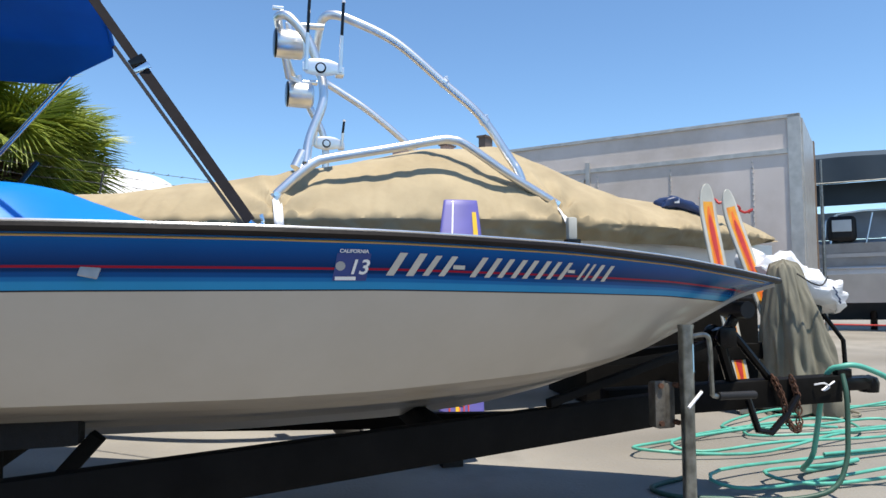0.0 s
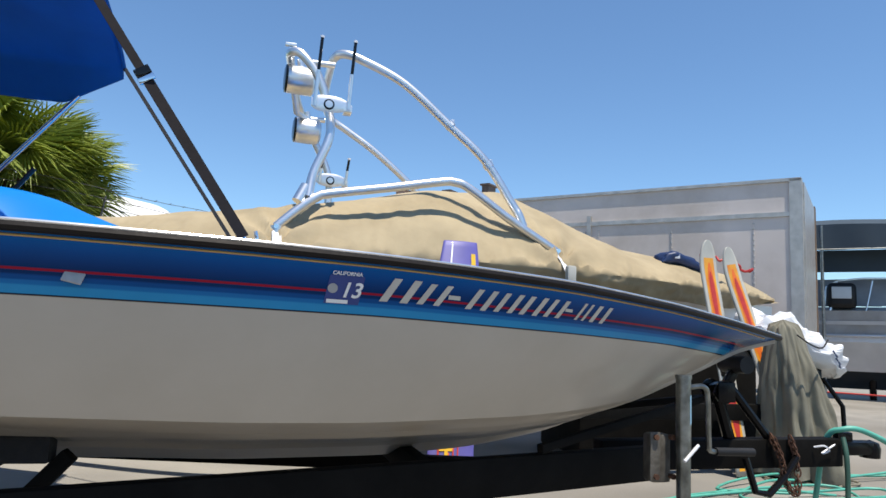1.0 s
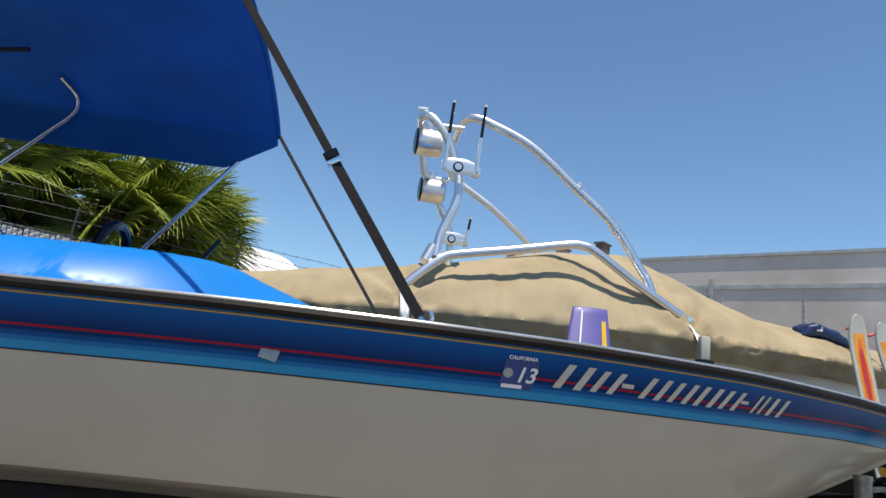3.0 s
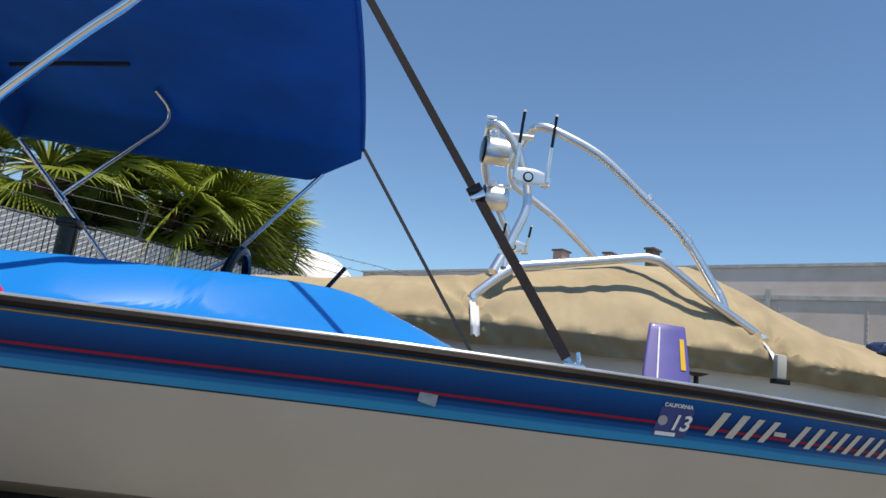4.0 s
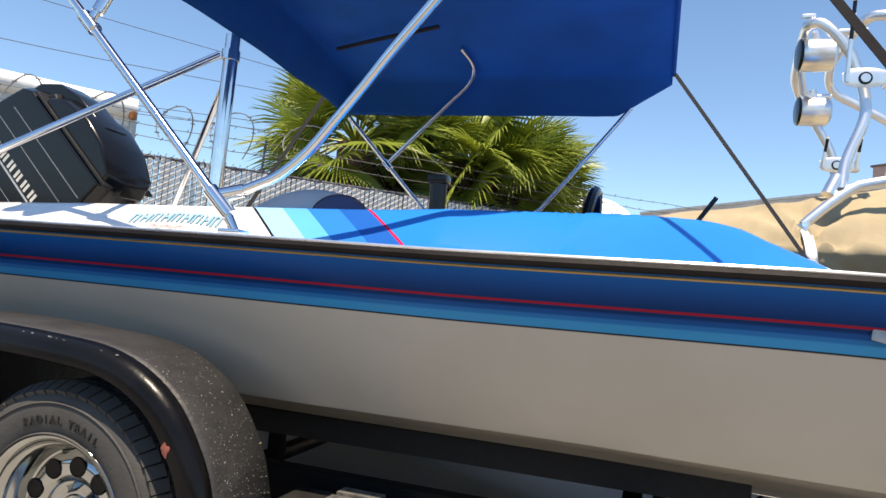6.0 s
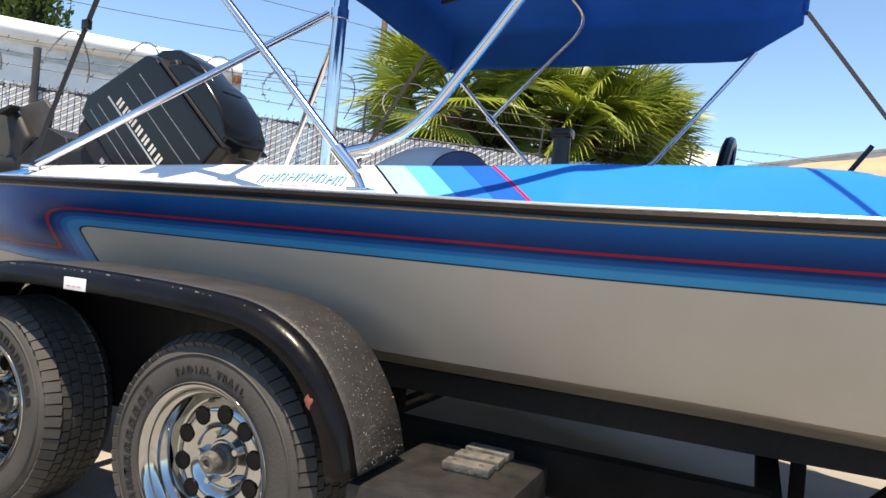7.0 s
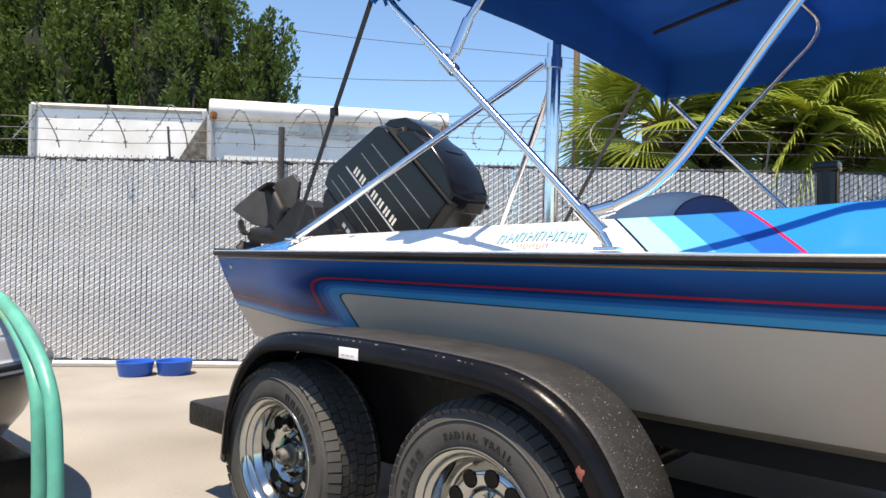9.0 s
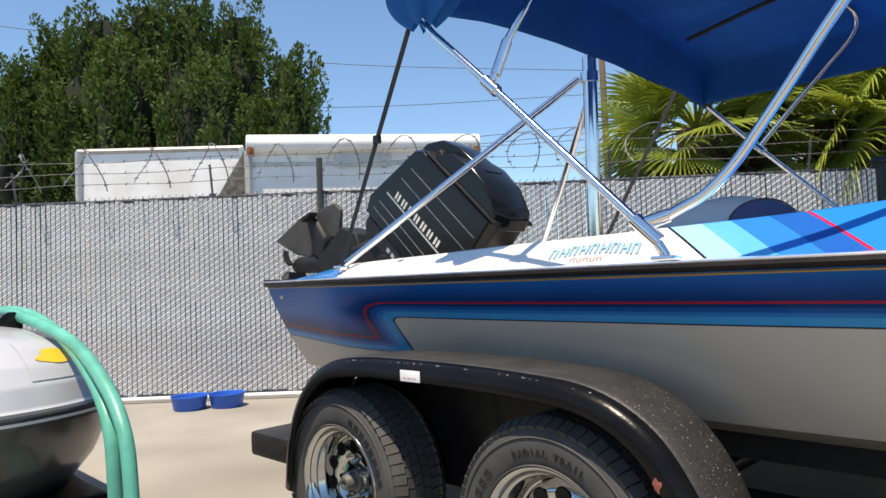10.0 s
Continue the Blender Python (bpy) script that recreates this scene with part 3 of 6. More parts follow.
# brand panel on the quarter deck as plain shapes
def deck_patch(x0, x1, k0, k1, mat):
    """A thin decal on the slope of the crown, between two shares of its width."""
    q = []
    for x, k in ((x0, k0), (x1, k0), (x1, k1), (x0, k1)):
        p = deck_point(x, crown_foot(x) + CROWN * k)
        q.append(p + Vector((-0.02 * k, -0.003, 0.004)))
    part("brand_bar", ([tuple(p) for p in q], [(0, 1, 2, 3)]), mat, boat, smooth=False)


for i in range(9):
    x = -1.955 + i * 0.040
    lift = 0.10 * math.sin(math.pi * i / 8) - 0.02
    wide = 0.030 + 0.004 * (i % 2)
    deck_patch(x, x + 0.009, 0.24 + lift, 0.56 + lift, M["teal"])
    deck_patch(x + wide - 0.010, x + wide, 0.24 + lift, 0.56 + lift, M["teal"])
    deck_patch(x + 0.009, x + wide - 0.010, (0.36 if i % 2 else 0.50) + lift, (0.42 if i % 2 else 0.56) + lift, M["teal"])
for i in range(5):
    x = -1.855 + i * 0.026
    deck_patch(x, x + 0.004, 0.08, 0.22, M["faded_red"])
    deck_patch(x + 0.014, x + 0.018, 0.08, 0.22, M["faded_red"])
    deck_patch(x + 0.004, x + 0.014, 0.08 if i % 2 else 0.19, 0.11 if i % 2 else 0.22, M["faded_red"])

# fittings on deck
black_post = part("deck_stand", join(tube([(-1.0, 0.46, 1.20), (-1.0, 0.46, 1.30)], 0.028, 12), box(-1.032, -0.968, 0.43, 0.49, 1.295, 1.325, 0.008)), M["black_plastic"], boat, "short black deck stand")
seat = part("seat_back", sheet(36, 20, lambda u, v: (-1.74 + 0.56 * u, 0.53 - 0.10 * math.cos(math.pi * v), 0.80 + (0.36 + 0.115 * math.sin(math.pi * min(1.0, u * 1.05)) ** 0.7) * math.sin(math.pi * v) ** 0.45)), M["vinyl_grey"], boat, "rounded grey seat back")
part("seat_rim", sheet(28, 3, lambda u, v: (-1.325 + (0.100 + 0.005 * v) * math.cos(2 * math.pi * u), 0.424 - 0.006 * math.sin(math.pi * v), 1.17 + (0.072 + 0.005 * v) * math.sin(2 * math.pi * u))), M["rust"], boat)
part("seat_panel", sheet(28, 6, lambda u, v: (-1.325 + 0.100 * v * math.cos(2 * math.pi * u), 0.422 - 0.01 * (1 - v), 1.17 + 0.072 * v * math.sin(2 * math.pi * u))), M["vinyl_blue"], boat)
part("steering_wheel", tube([(-0.55 + 0.02 * math.sin(a), 0.74 + 0.16 * math.cos(a), 1.18 + 0.155 * math.sin(a)) for a in [2 * math.pi * i / 30 for i in range(31)]], 0.018, 8), M["black_plastic"], boat)
part("antenna", tube([(-0.22, 0.62, 1.22), (-0.16, 0.62, 1.31)], 0.008, 6), M["black_plastic"], boat)

# ---- ski pylon and its braces ----
pylon = thing("ski_pylon", "upright polished steel ski tow pylon with two braces", "tow pylon")
part("mast", tube([(-2.445, 1.25, 0.72), (-2.43, 1.25, 1.4), (-2.415, 1.25, 2.15)], 0.036, 16), M["chrome"], pylon)
part("tow_knob", moved(revolve([(0.0, 0.0), (0.022, 0.0), (0.022, 0.03), (0.036, 0.045), (0.036, 0.06), (0.018, 0.066), (0.0, 0.068)], 20), Matrix.Translation((-2.415, 1.25, 2.15)) @ pose(0, 0, 0, 90)), M["alu"], pylon)
part("brace", tube([(-3.40, 0.375, 1.13), (-2.46, 1.215, 2.04)], 0.018, 10), M["chrome"], pylon)
part("brace", tube([(-3.57, 2.2, 1.05), (-2.46, 1.285, 1.93)], 0.018, 10), M["chrome"], pylon)
part("brace_foot", box(-3.43, -3.37, 0.345, 0.405, 1.115, 1.14, 0.006), M["chrome"], pylon)
part("collar", tube([(-2.42, 1.25, 2.02), (-2.419, 1.25, 2.07)], 0.045, 16), M["chrome"], pylon)

# ---- bimini ----
bimini = thing("bimini_top", "royal blue canvas sun shade on a polished tube frame", "boat canopy")
X0, X1, Y1 = -2.36, -0.30, 2.45


def near_edge(x):
    return 0.07 + 0.20 * (x - X0) / (X1 - X0)



def canopy_shape():
    def f(u, v):
        # u along the boat, v across; the outer bands hang as valances
        x = X0 + (X1 - X0) * min(1, max(0, (u - 0.10) / 0.90))
        s = min(1, max(0, (v - 0.10) / 0.80))
        y = near_edge(x) + (Y1 - near_edge(x)) * s
        c = 1 - (2 * s - 1) ** 2
        z = 2.315 + 0.17 * c ** 0.8 - 0.02 * math.sin(u * math.pi * 3) ** 2 * c
        hang = 0.0
        if u < 0.10:
            hang = max(hang, (0.10 - u) / 0.10 * (0.25 + 0.10 * c))
            x -= 0.02 * (0.10 - u) / 0.10
        d = 0.10 - v if v < 0.10 else v - 0.90 if v > 0.90 else 0
        if d > 0:
            e = d / 0.10
            fore = min(1.0, (1.0 - u) / 0.13)
            hang = max(hang, e * (0.045 + 0.185 * fore))
            y += (0.035 if v > 0.5 else -0.035) * math.sin(e * math.pi * 0.5)
        k = noise.noise(Vector((x * 2.2, y * 2.2, 1.3))) * 0.012 + noise.noise(Vector((x * 7, y * 5, 4.0))) * 0.004
        return (x + k * 0.5, y + k * 0.3, z - hang + k)
    return sheet(72, 80, f)


cp = part("canopy", canopy_shape(), M["canopy"], bimini, "taut royal blue canvas with hanging edges", angle=80)
sol = cp.modifiers.new("thickness", "SOLIDIFY")
sol.thickness = 0.003
part("front_hem", tube([(X1 + 0.003, near_edge(X1) + (Y1 - near_edge(X1)) * i / 20, 2.312 + 0.17 * (1 - (i / 10 - 1) ** 2) ** 0.8 if 0 < i < 20 else 2.312) for i in range(21)], 0.012, 8), M["canopy"], bimini)
part("bow_pocket", tube([(-2.24, 2.02, 2.365), (-1.9, 1.93, 2.385), (-1.54, 1.84, 2.40)], 0.012, 6), M["strap_black"], bimini)


def corner_fold(u, v):
    a = 2 * math.pi * u
    r = 0.165 * math.sin(math.pi * min(1.0, 0.22 + 0.74 * v)) ** 0.6
    p = Vector((r * math.cos(a) * 1.15, r * math.sin(a) * 0.7, 0.30 * (0.60 - v)))
    p *= 1 + 0.30 * noise.noise(Vector((math.cos(a) * 2.5, math.sin(a) * 2.5, v * 2.0))) + 0.12 * math.sin(5 * a + 4 * v)
    return Vector((-2.28, 0.05, 2.135)) + p + Vector((-0.10 * v, 0, 0))


part("corner_fold", sheet(48, 24, corner_fold), M["canopy"], bimini, "gathered blue canvas at the corner", angle=80)
T = 0.0135
part("aft_bow", tube([(-1.49, 0.012, 1.155), (-2.055, 0.045, 1.70), (-2.34, 0.06, 1.97), (-2.45, 0.075, 2.09)], T, 12), M["chrome"], bimini)
part("aft_bow", tube([(-1.49, 2.58, 1.18), (-1.67, 2.55, 1.355), (-2.06, 2.52, 1.76), (-2.31, 2.40, 2.05)], T, 12), M["chrome"], bimini)
part("main_bow", tube([(-1.475, 0.03, 1.17), (-1.40, 0.045, 1.205), (-1.33, 0.055, 1.24), (-1.25, 0.06, 1.31), (-1.18, 0.06, 1.395), (-1.10, 0.06, 1.495), (-1.02, 0.06, 1.60), (-0.885, 0.07, 1.77), (-0.77, 0.08, 1.91), (-0.56, 0.11, 2.24)], T * 1.1, 12, 4), M["chrome"], bimini)
part("main_bow", tube([(-1.49, 2.56, 1.18), (-1.03, 2.58, 1.52), (-0.52, 2.45, 2.12)], T, 12), M["chrome"], bimini)
part("second_bow", tube([(-2.055, 0.045, 1.705), (-2.02, 0.10, 1.86), (-1.97, 0.20, 2.05), (-1.90, 0.28, 2.33)], T, 12, 3), M["chrome"], bimini)
part("second_bow", tube([(-2.06, 2.52, 1.77), (-1.66, 2.42, 2.12), (-1.50, 2.38, 2.26), (-1.46, 2.30, 2.34), (-1.49, 2.12, 2.385)], T, 12, 4), M["chrome"], bimini)
for p in ((-2.055, 0.045, 1.70), (-2.06, 2.52, 1.76)):
    part("clamp", tube([Vector(p) + Vector((0.025, 0, -0.025)), Vector(p) + Vector((-0.025, 0, 0.025))], 0.022, 12), M["chrome"], bimini)
part("jaw_slide", tube([(-2.045, 0.06, 1.74), (-2.02, 0.10, 1.86)], 0.019, 12), M["chrome"], bimini)
part("hinge", join(tube([(-1.52, 0.01, 1.185), (-1.45, 0.015, 1.115)], 0.022, 12), tube([(-1.50, 0.02, 1.17), (-1.43, 0.04, 1.19)], 0.020, 12)), M["chrome"], bimini)
part("hinge_leg", tube([(-1.47, 0.015, 1.13), (-1.435, 0.02, 1.075)], [0.017, 0.013], 10), M["chrome"], bimini)
part("deck_plate", box(-1.472, -1.404, -0.006, 0.05, 1.064, 1.078, 0.005), M["chrome"], bimini)


def strap(name, a, b, width, mat, parent, label=""):
    a, b = Vector(a), Vector(b)
    d = (b - a).normalized()
    w = d.cross(Vector((0.25, -1, 0.1))).normalized() * width / 2
    n = d.cross(w).normalized() * 0.0012
    v = [a - w - n, a + w - n, b + w - n, b - w - n, a - w + n, a + w + n, b + w + n, b - w + n]
    return part(name, ([tuple(p) for p in v], [(0, 1, 2, 3), (7, 6, 5, 4), (0, 4, 5, 1), (1, 5, 6, 2), (2, 6, 7, 3), (3, 7, 4, 0)]), mat, parent, label, smooth=False)


BK = Vector((0.213, 0.201, 1.511))
SF = Vector((0.506, 0.171, 1.085))
UP = (BK - SF).normalized()
strap("tie_strap", SF, BK, 0.031, M["strap_grey"], bimini, "wide grey webbing strap")
strap("tie_strap", BK, SF + UP * 1.62, 0.026, M["strap_grey"], bimini)
part("buckle", moved(box(-0.023, 0.023, -0.007, 0.007, -0.009, 0.009, 0.003), Matrix.Translation(BK) @ pose(0, 0, 0, 0, -35, 0)), M["chrome"], bimini)
part("buckle_tongue", moved(box(-0.022, 0.022, -0.012, 0.004, -0.012, 0.012, 0.003), Matrix.Translation(BK + UP * 0.022) @ pose(0, 0, 0, 0, -35, 0)), M["black_plastic"], bimini)
part("strap_hook", join(tube([SF, SF + Vector((0.02, 0.0, -0.015)), SF + Vector((0.035, 0, -0.005)), SF + Vector((0.03, 0, 0.02))], 0.006, 6, 3), box(SF.x - 0.01, SF.x + 0.05, SF.y - 0.012, SF.y + 0.012, SF.z - 0.025, SF.z - 0.012, 0.003)), M["chrome"], bimini)
strap("tie_strap", (0.56, 2.4, 1.10), (-0.29, 2.42, 2.31), 0.022, M["strap_black"], bimini)
strap("tie_strap", (-3.40, 0.37, 1.13), (-2.46, 0.08, 2.11), 0.026, M["strap_black"], bimini)
strap("tie_strap", (-3.0, 2.15, 1.15), (-2.50, 2.45, 2.26), 0.026, M["strap_black"], bimini)
part("strap_joint", moved(box(-0.02, 0.02, -0.01, 0.01, -0.02, 0.02, 0.004), Matrix.Translation((-2.87, 0.205, 1.68))), M["black_plastic"], bimini)

# ---- outboard motor, tilted up ----
motor = thing("outboard_motor", "large black outboard motor tilted up at the stern", "outboard motor")
TILT = radians(46.6)


def eng(u, v, y):
    """From the motor's own axes (u up its leg, v to its back) to the yard."""
    return Vector((u * math.cos(TILT) - v * math.sin(TILT), y, u * math.sin(TILT) + v * math.cos(TILT)))


MY = 1.29


def motor_block(outline, layers):
    """A casting: an outline in (u, v), inset and set across at each layer."""
    cu = sum(p[0] for p in outline) / len(outline)
    cv = sum(p[1] for p in outline) / len(outline)
    n = len(outline)
    verts, faces = [], []
    for y, k in layers:
        verts += [tuple(eng(cu + (u - cu) * k, cv + (v - cv) * k, MY + y)) for u, v in outline]
    for i in range(len(layers) - 1):
        for j in range(n):
            p, q = i * n + j, i * n + (j + 1) % n
            faces.append((p, q, q + n, p + n))
    faces += [tuple(range(n))[::-1], tuple(range(len(verts) - n, len(verts)))]
    return verts, faces


def bevelled(ob, width, segments=2):
    b = ob.modifiers.new("edges", "BEVEL")
    b.width, b.segments, b.limit_method, b.angle_limit = width, segments, "ANGLE", radians(25)
    return ob


def motor_part(name, outline, half, mat, label="", inset=0.9, shoulder=0.72, width=0.012):
    layers = [(-half, inset), (-half * shoulder, 1.0), (half * shoulder, 1.0), (half, inset)]
    return bevelled(part(name, motor_block(outline, layers), mat, motor, label, angle=25), width)


motor_part("cowl", [(-1.73, 3.10), (-1.73, 4.06), (-1.62, 4.10), (-1.12, 3.91), (-1.08, 3.84), (-1.08, 3.10)], 0.172, M["black_plastic"], "glossy black faceted cowl", 0.94, 0.66, 0.010)
motor_part("cowl_cap", [(-1.11, 3.06), (-1.11, 3.78), (-1.05, 3.78), (-0.97, 3.66), (-0.93, 3.46), (-0.95, 3.26), (-1.03, 3.08)], 0.160, M["black_plastic"], "", 0.84, 0.55, 0.012)
motor_part("cap_ridge", [(-1.30, 3.40), (-1.30, 4.00), (-1.08, 3.92), (-0.99, 3.82), (-0.94, 3.66), (-0.93, 3.40)], 0.085, M["black_plastic"], "", 0.97, 0.8, 0.008)
motor_part("latch", [(-1.16, 3.72), (-1.13, 3.84), (-1.02, 3.76), (-1.05, 3.64)], 0.12, M["matt_black"], "", 0.9, 0.8, 0.006)
motor_part("cap_seam", [(-1.085, 3.09), (-1.085, 3.81), (-1.07, 3.81), (-1.07, 3.09)], 0.1735, M["matt_black"], "", 0.985, 0.7, 0.002)
motor_part("cowl_base", [(-1.84, 3.05), (-1.84, 3.98), (-1.78, 4.03), (-1.71, 4.03), (-1.71, 3.05)], 0.160, M["matt_black"], "", 0.95, 0.75)
FACE = MY - 0.1735


def cowl_mark(name, u0, u1, v0, v1, mat=None, y=FACE):
    part(name, ([tuple(eng(a, b, y)) for a, b in ((u0, v0), (u1, v0), (u1, v1), (u0, v1))], [(0, 1, 2, 3)]), mat or M["grey_stripe"], motor, smooth=False)


for u, w in ((-1.492, 0.012), (-1.575, 0.003), (-1.642, 0.003), (-1.335, 0.003), (-1.235, 0.003)):
    cowl_mark("cowl_stripe", u, u + w, 3.16, 4.00 - 0.35 * max(0.0, u + 1.66))
for i in range(7):
    v = 3.86 - i * 0.076
    for a in (0.0, 0.030):
        cowl_mark("brand_bar", -1.470, -1.418, v - a, v - a - 0.018, M["letter"])
for i in range(3):
    v = 3.72 - i * 0.055
    cowl_mark("badge", -1.79, -1.762, v, v - 0.036, None, MY - 0.1615)
motor_part("midsection", [(-2.20, 3.30), (-2.20, 4.02), (-2.06, 4.10), (-1.82, 3.92), (-1.82, 3.2)], 0.12, M["matt_black"], "", 0.88, 0.6)


def flat_block(name, outline, y0, y1, mat, label="", width=0.008):
    """A casting cut from an outline in (x, z)."""
    n = len(outline)
    verts = [(x, y, z) for y in (y0, y1) for x, z in outline]
    faces = [tuple(range(n)), tuple(range(2 * n - 1, n - 1, -1))] + [(i, (i + 1) % n, (i + 1) % n + n, i + n) for i in range(n)]
    return bevelled(part(name, (verts, faces), mat, motor, label, angle=25), width)


flat_block("drive_leg", [(-4.83, 1.22), (-4.50, 1.46), (-4.33, 1.40), (-4.20, 1.12), (-4.72, 1.12)], MY - 0.10, MY + 0.10, M["matt_black"])
flat_block("cavitation_plate", [(-5.50, 1.43), (-5.13, 1.585), (-4.96, 1.575), (-4.80, 1.28), (-4.82, 1.245), (-5.19, 1.30)], MY - 0.03, MY + 0.03, M["weathered_black"], "worn flat black plate")
flat_block("gearcase", [(-4.99, 1.60), (-4.90, 1.62), (-4.72, 1.40), (-4.76, 1.20), (-4.88, 1.28)], MY - 0.085, MY + 0.085, M["matt_black"], width=0.03)
flat_block("skeg", [(-4.95, 1.605), (-4.68, 1.66), (-4.605, 1.60), (-4.63, 1.41), (-4.75, 1.40)], MY - 0.02, MY + 0.012, M["weathered_black"])
flat_block("trim_tab", [(-4.96, 1.56), (-4.83, 1.60), (-4.83, 1.575), (-4.94, 1.535)], MY - 0.14, MY - 0.07, M["matt_black"], width=0.004)
for p in ((-4.86, 1.40), (-4.80, 1.31)):
    part("bolt", moved(revolve([(0.0, -0.012), (0.012, -0.010), (0.014, 0.0)], 10), Matrix.Translation((p[0] - 0.05, MY - 0.032, p[1]))), M["galv"], motor)
prop_parent = part("propeller_hub", tube([(-5.22, MY, 1.20), (-5.18, MY, 1.215), (-4.95, MY, 1.22), (-4.72, MY, 1.19)], [0.05, 0.065, 0.075, 0.085], 16), M["matt_black"], motor)
for k in range(3):
    a0 = math.pi * 2 * k / 3 + 0.35

    def blade(u, v, a0=a0):
        r = 0.05 + 0.11 * u * (1 - 0.3 * (2 * v - 1) ** 2)
        a = a0 + (v - 0.5) * 1.3
        return Vector((-5.24 + (v - 0.5) * 0.16, MY + r * math.cos(a), 1.21 + r * math.sin(a)))
    bl = part("propeller_blade", sheet(8, 8, blade), M["matt_black"], prop_parent)
    so = bl.modifiers.new("thickness", "SOLIDIFY")
    so.thickness, so.offset = 0.008, 0
part("clamp_bracket", box(-3.98, -3.75, MY - 0.14, MY + 0.14, 0.85, 1.22, 0.02), M["matt_black"], motor)
part("tilt_tube", tube([(-3.95, MY - 0.2, 1.2), (-3.95, MY + 0.2, 1.2)], 0.03, 12), M["matt_black"], motor)

# ---- trailer ----
trailer = thing("boat_trailer", "black tandem-axle boat trailer with rusty worn fenders", "trailer")


def beam(name, a, b, w, h, mat, parent, label=""):
    """A box-section bar from a to b."""
    a, b = Vector(a), Vector(b)
    d = b - a
    s = box(-d.length / 2, d.length / 2, -w / 2, w / 2, -h / 2, h / 2, min(w, h) * 0.12)
    rot = d.to_track_quat("X", "Z").to_matrix().to_4x4()
    return part(name, moved(s, Matrix.Translation((a + b) / 2) @ rot), mat, parent, label)


for sgn in (-1, 1):
    yy = CY + sgn * 1.0
    beam("side_rail", (-3.15, yy, 0.345), (-0.35, CY + sgn * 1.04, 0.345), 0.06, 0.13, M["frame"], trailer)
    beam("draw_rail", (-0.36, CY + sgn * 1.04, 0.307 if sgn < 0 else 0.16), (2.45, CY + sgn * 0.17, 0.303 if sgn < 0 else 0.19), 0.06, 0.152 if sgn < 0 else 0.08, M["frame"], trailer)
    beam("bunk", (-3.4, CY + sgn * 0.62, 0.445), (-0.02, CY + sgn * 0.62, 0.44), 0.10, 0.085, M["strap_black"], trailer, "black carpeted bunk board")
    for x in (-3.2, -1.6):
        beam("bunk_post", (x, CY + sgn * 0.62, 0.28), (x, CY + sgn * 0.62, 0.48), 0.05, 0.05, M["frame"], trailer)
beam("tongue", (2.2, CY, 0.305), (3.62, CY, 0.318), 0.10, 0.145, M["frame"], trailer)
for x, w in ((-3.15, 1.0), (-0.35, 1.03), (1.2, 0.55)):
    beam("cross_member", (x, CY - w, 0.33), (x, CY + w, 0.33), 0.06, 0.10, M["frame"], trailer)
beam("bunk_post", (-0.27, 0.65, 0.20), (-0.27, 0.65, 0.42), 0.05, 0.04, M["frame"], trailer)
beam("hanger", (0.03, 0.65, 0.42), (-0.10, 0.66, 0.27), 0.05, 0.05, M["frame"], trailer)
beam("keel_bar", (1.69, 0.80, 0.41), (2.80, CY, 0.585), 0.035, 0.035, M["frame"], trailer)
beam("keel_bar", (1.69, 1.74, 0.41), (2.80, CY, 0.585), 0.035, 0.035, M["frame"], trailer)
part("bolt_plate", box(2.20, 2.29, 0.80, 0.88, 0.27, 0.47, 0.016), M["old_steel"], trailer, "grimy bolted jack plate")
part("bolt_plate", box(2.18, 2.23, 0.785, 0.80, 0.28, 0.48, 0.006), M["old_steel"], trailer)
for z in (0.30, 0.46):
    for x in (2.205, 2.285):
        part("bolt", tube([(x, 0.80, z), (x, 0.772, z)], 0.012, 6), M["rust"], trailer)
# winch stand
part("winch_post", join(tube([(2.95, CY, 0.37), (2.86, CY, 0.66)], 0.03, 8), tube([(3.18, CY - 0.03, 0.37), (2.92, CY - 0.03, 0.66)], 0.022, 8)), M["black_paint"], trailer)
part("winch", join(moved(revolve([(0.0, -0.06), (0.06, -0.06), (0.06, -0.05), (0.035, -0.045), (0.035, 0.045), (0.06, 0.05), (0.06, 0.06), (0.0, 0.06)], 20), Matrix.Translation((2.88, CY, 0.62))), box(2.83, 2.93, CY - 0.075, CY - 0.068, 0.57, 0.67, 0.004)), M["black_paint"], trailer)
part("bow_roller", tube([(2.99, CY - 0.09, 0.76), (2.99, CY + 0.09, 0.76)], 0.045, 14), M["matt_black"], trailer)
beam("roller_arm", (2.90, CY, 0.60), (3.0, CY, 0.76), 0.03, 0.05, M["black_paint"], trailer)
part("coupler", join(box(3.58, 3.86, CY - 0.045, CY + 0.045, 0.30, 0.375, 0.02), moved(revolve([(0.0, -0.05), (0.05, -0.05), (0.055, 0.0), (0.045, 0.03), (0.0, 0.045)], 16), Matrix.Translation((3.85, CY, 0.335)) @ pose(0, 0, 0, 90)), box(3.62, 3.72, CY - 0.02, CY + 0.02, 0.37, 0.42, 0.008)), M["black_paint"], trailer)
# safety chain: separate links
link = tube([(0.016 * math.cos(a), 0, 0.024 * math.sin(a)) for a in [2 * math.pi * i / 10 for i in range(11)]], 0.0045, 5)
chain_pts = smooth_line([(3.15, CY - 0.07, 0.40), (3.19, CY - 0.085, 0.30), (3.22, CY - 0.08, 0.18), (3.28, CY - 0.09, 0.13), (3.30, CY - 0.07, 0.28), (3.27, CY - 0.065, 0.39)], 6)
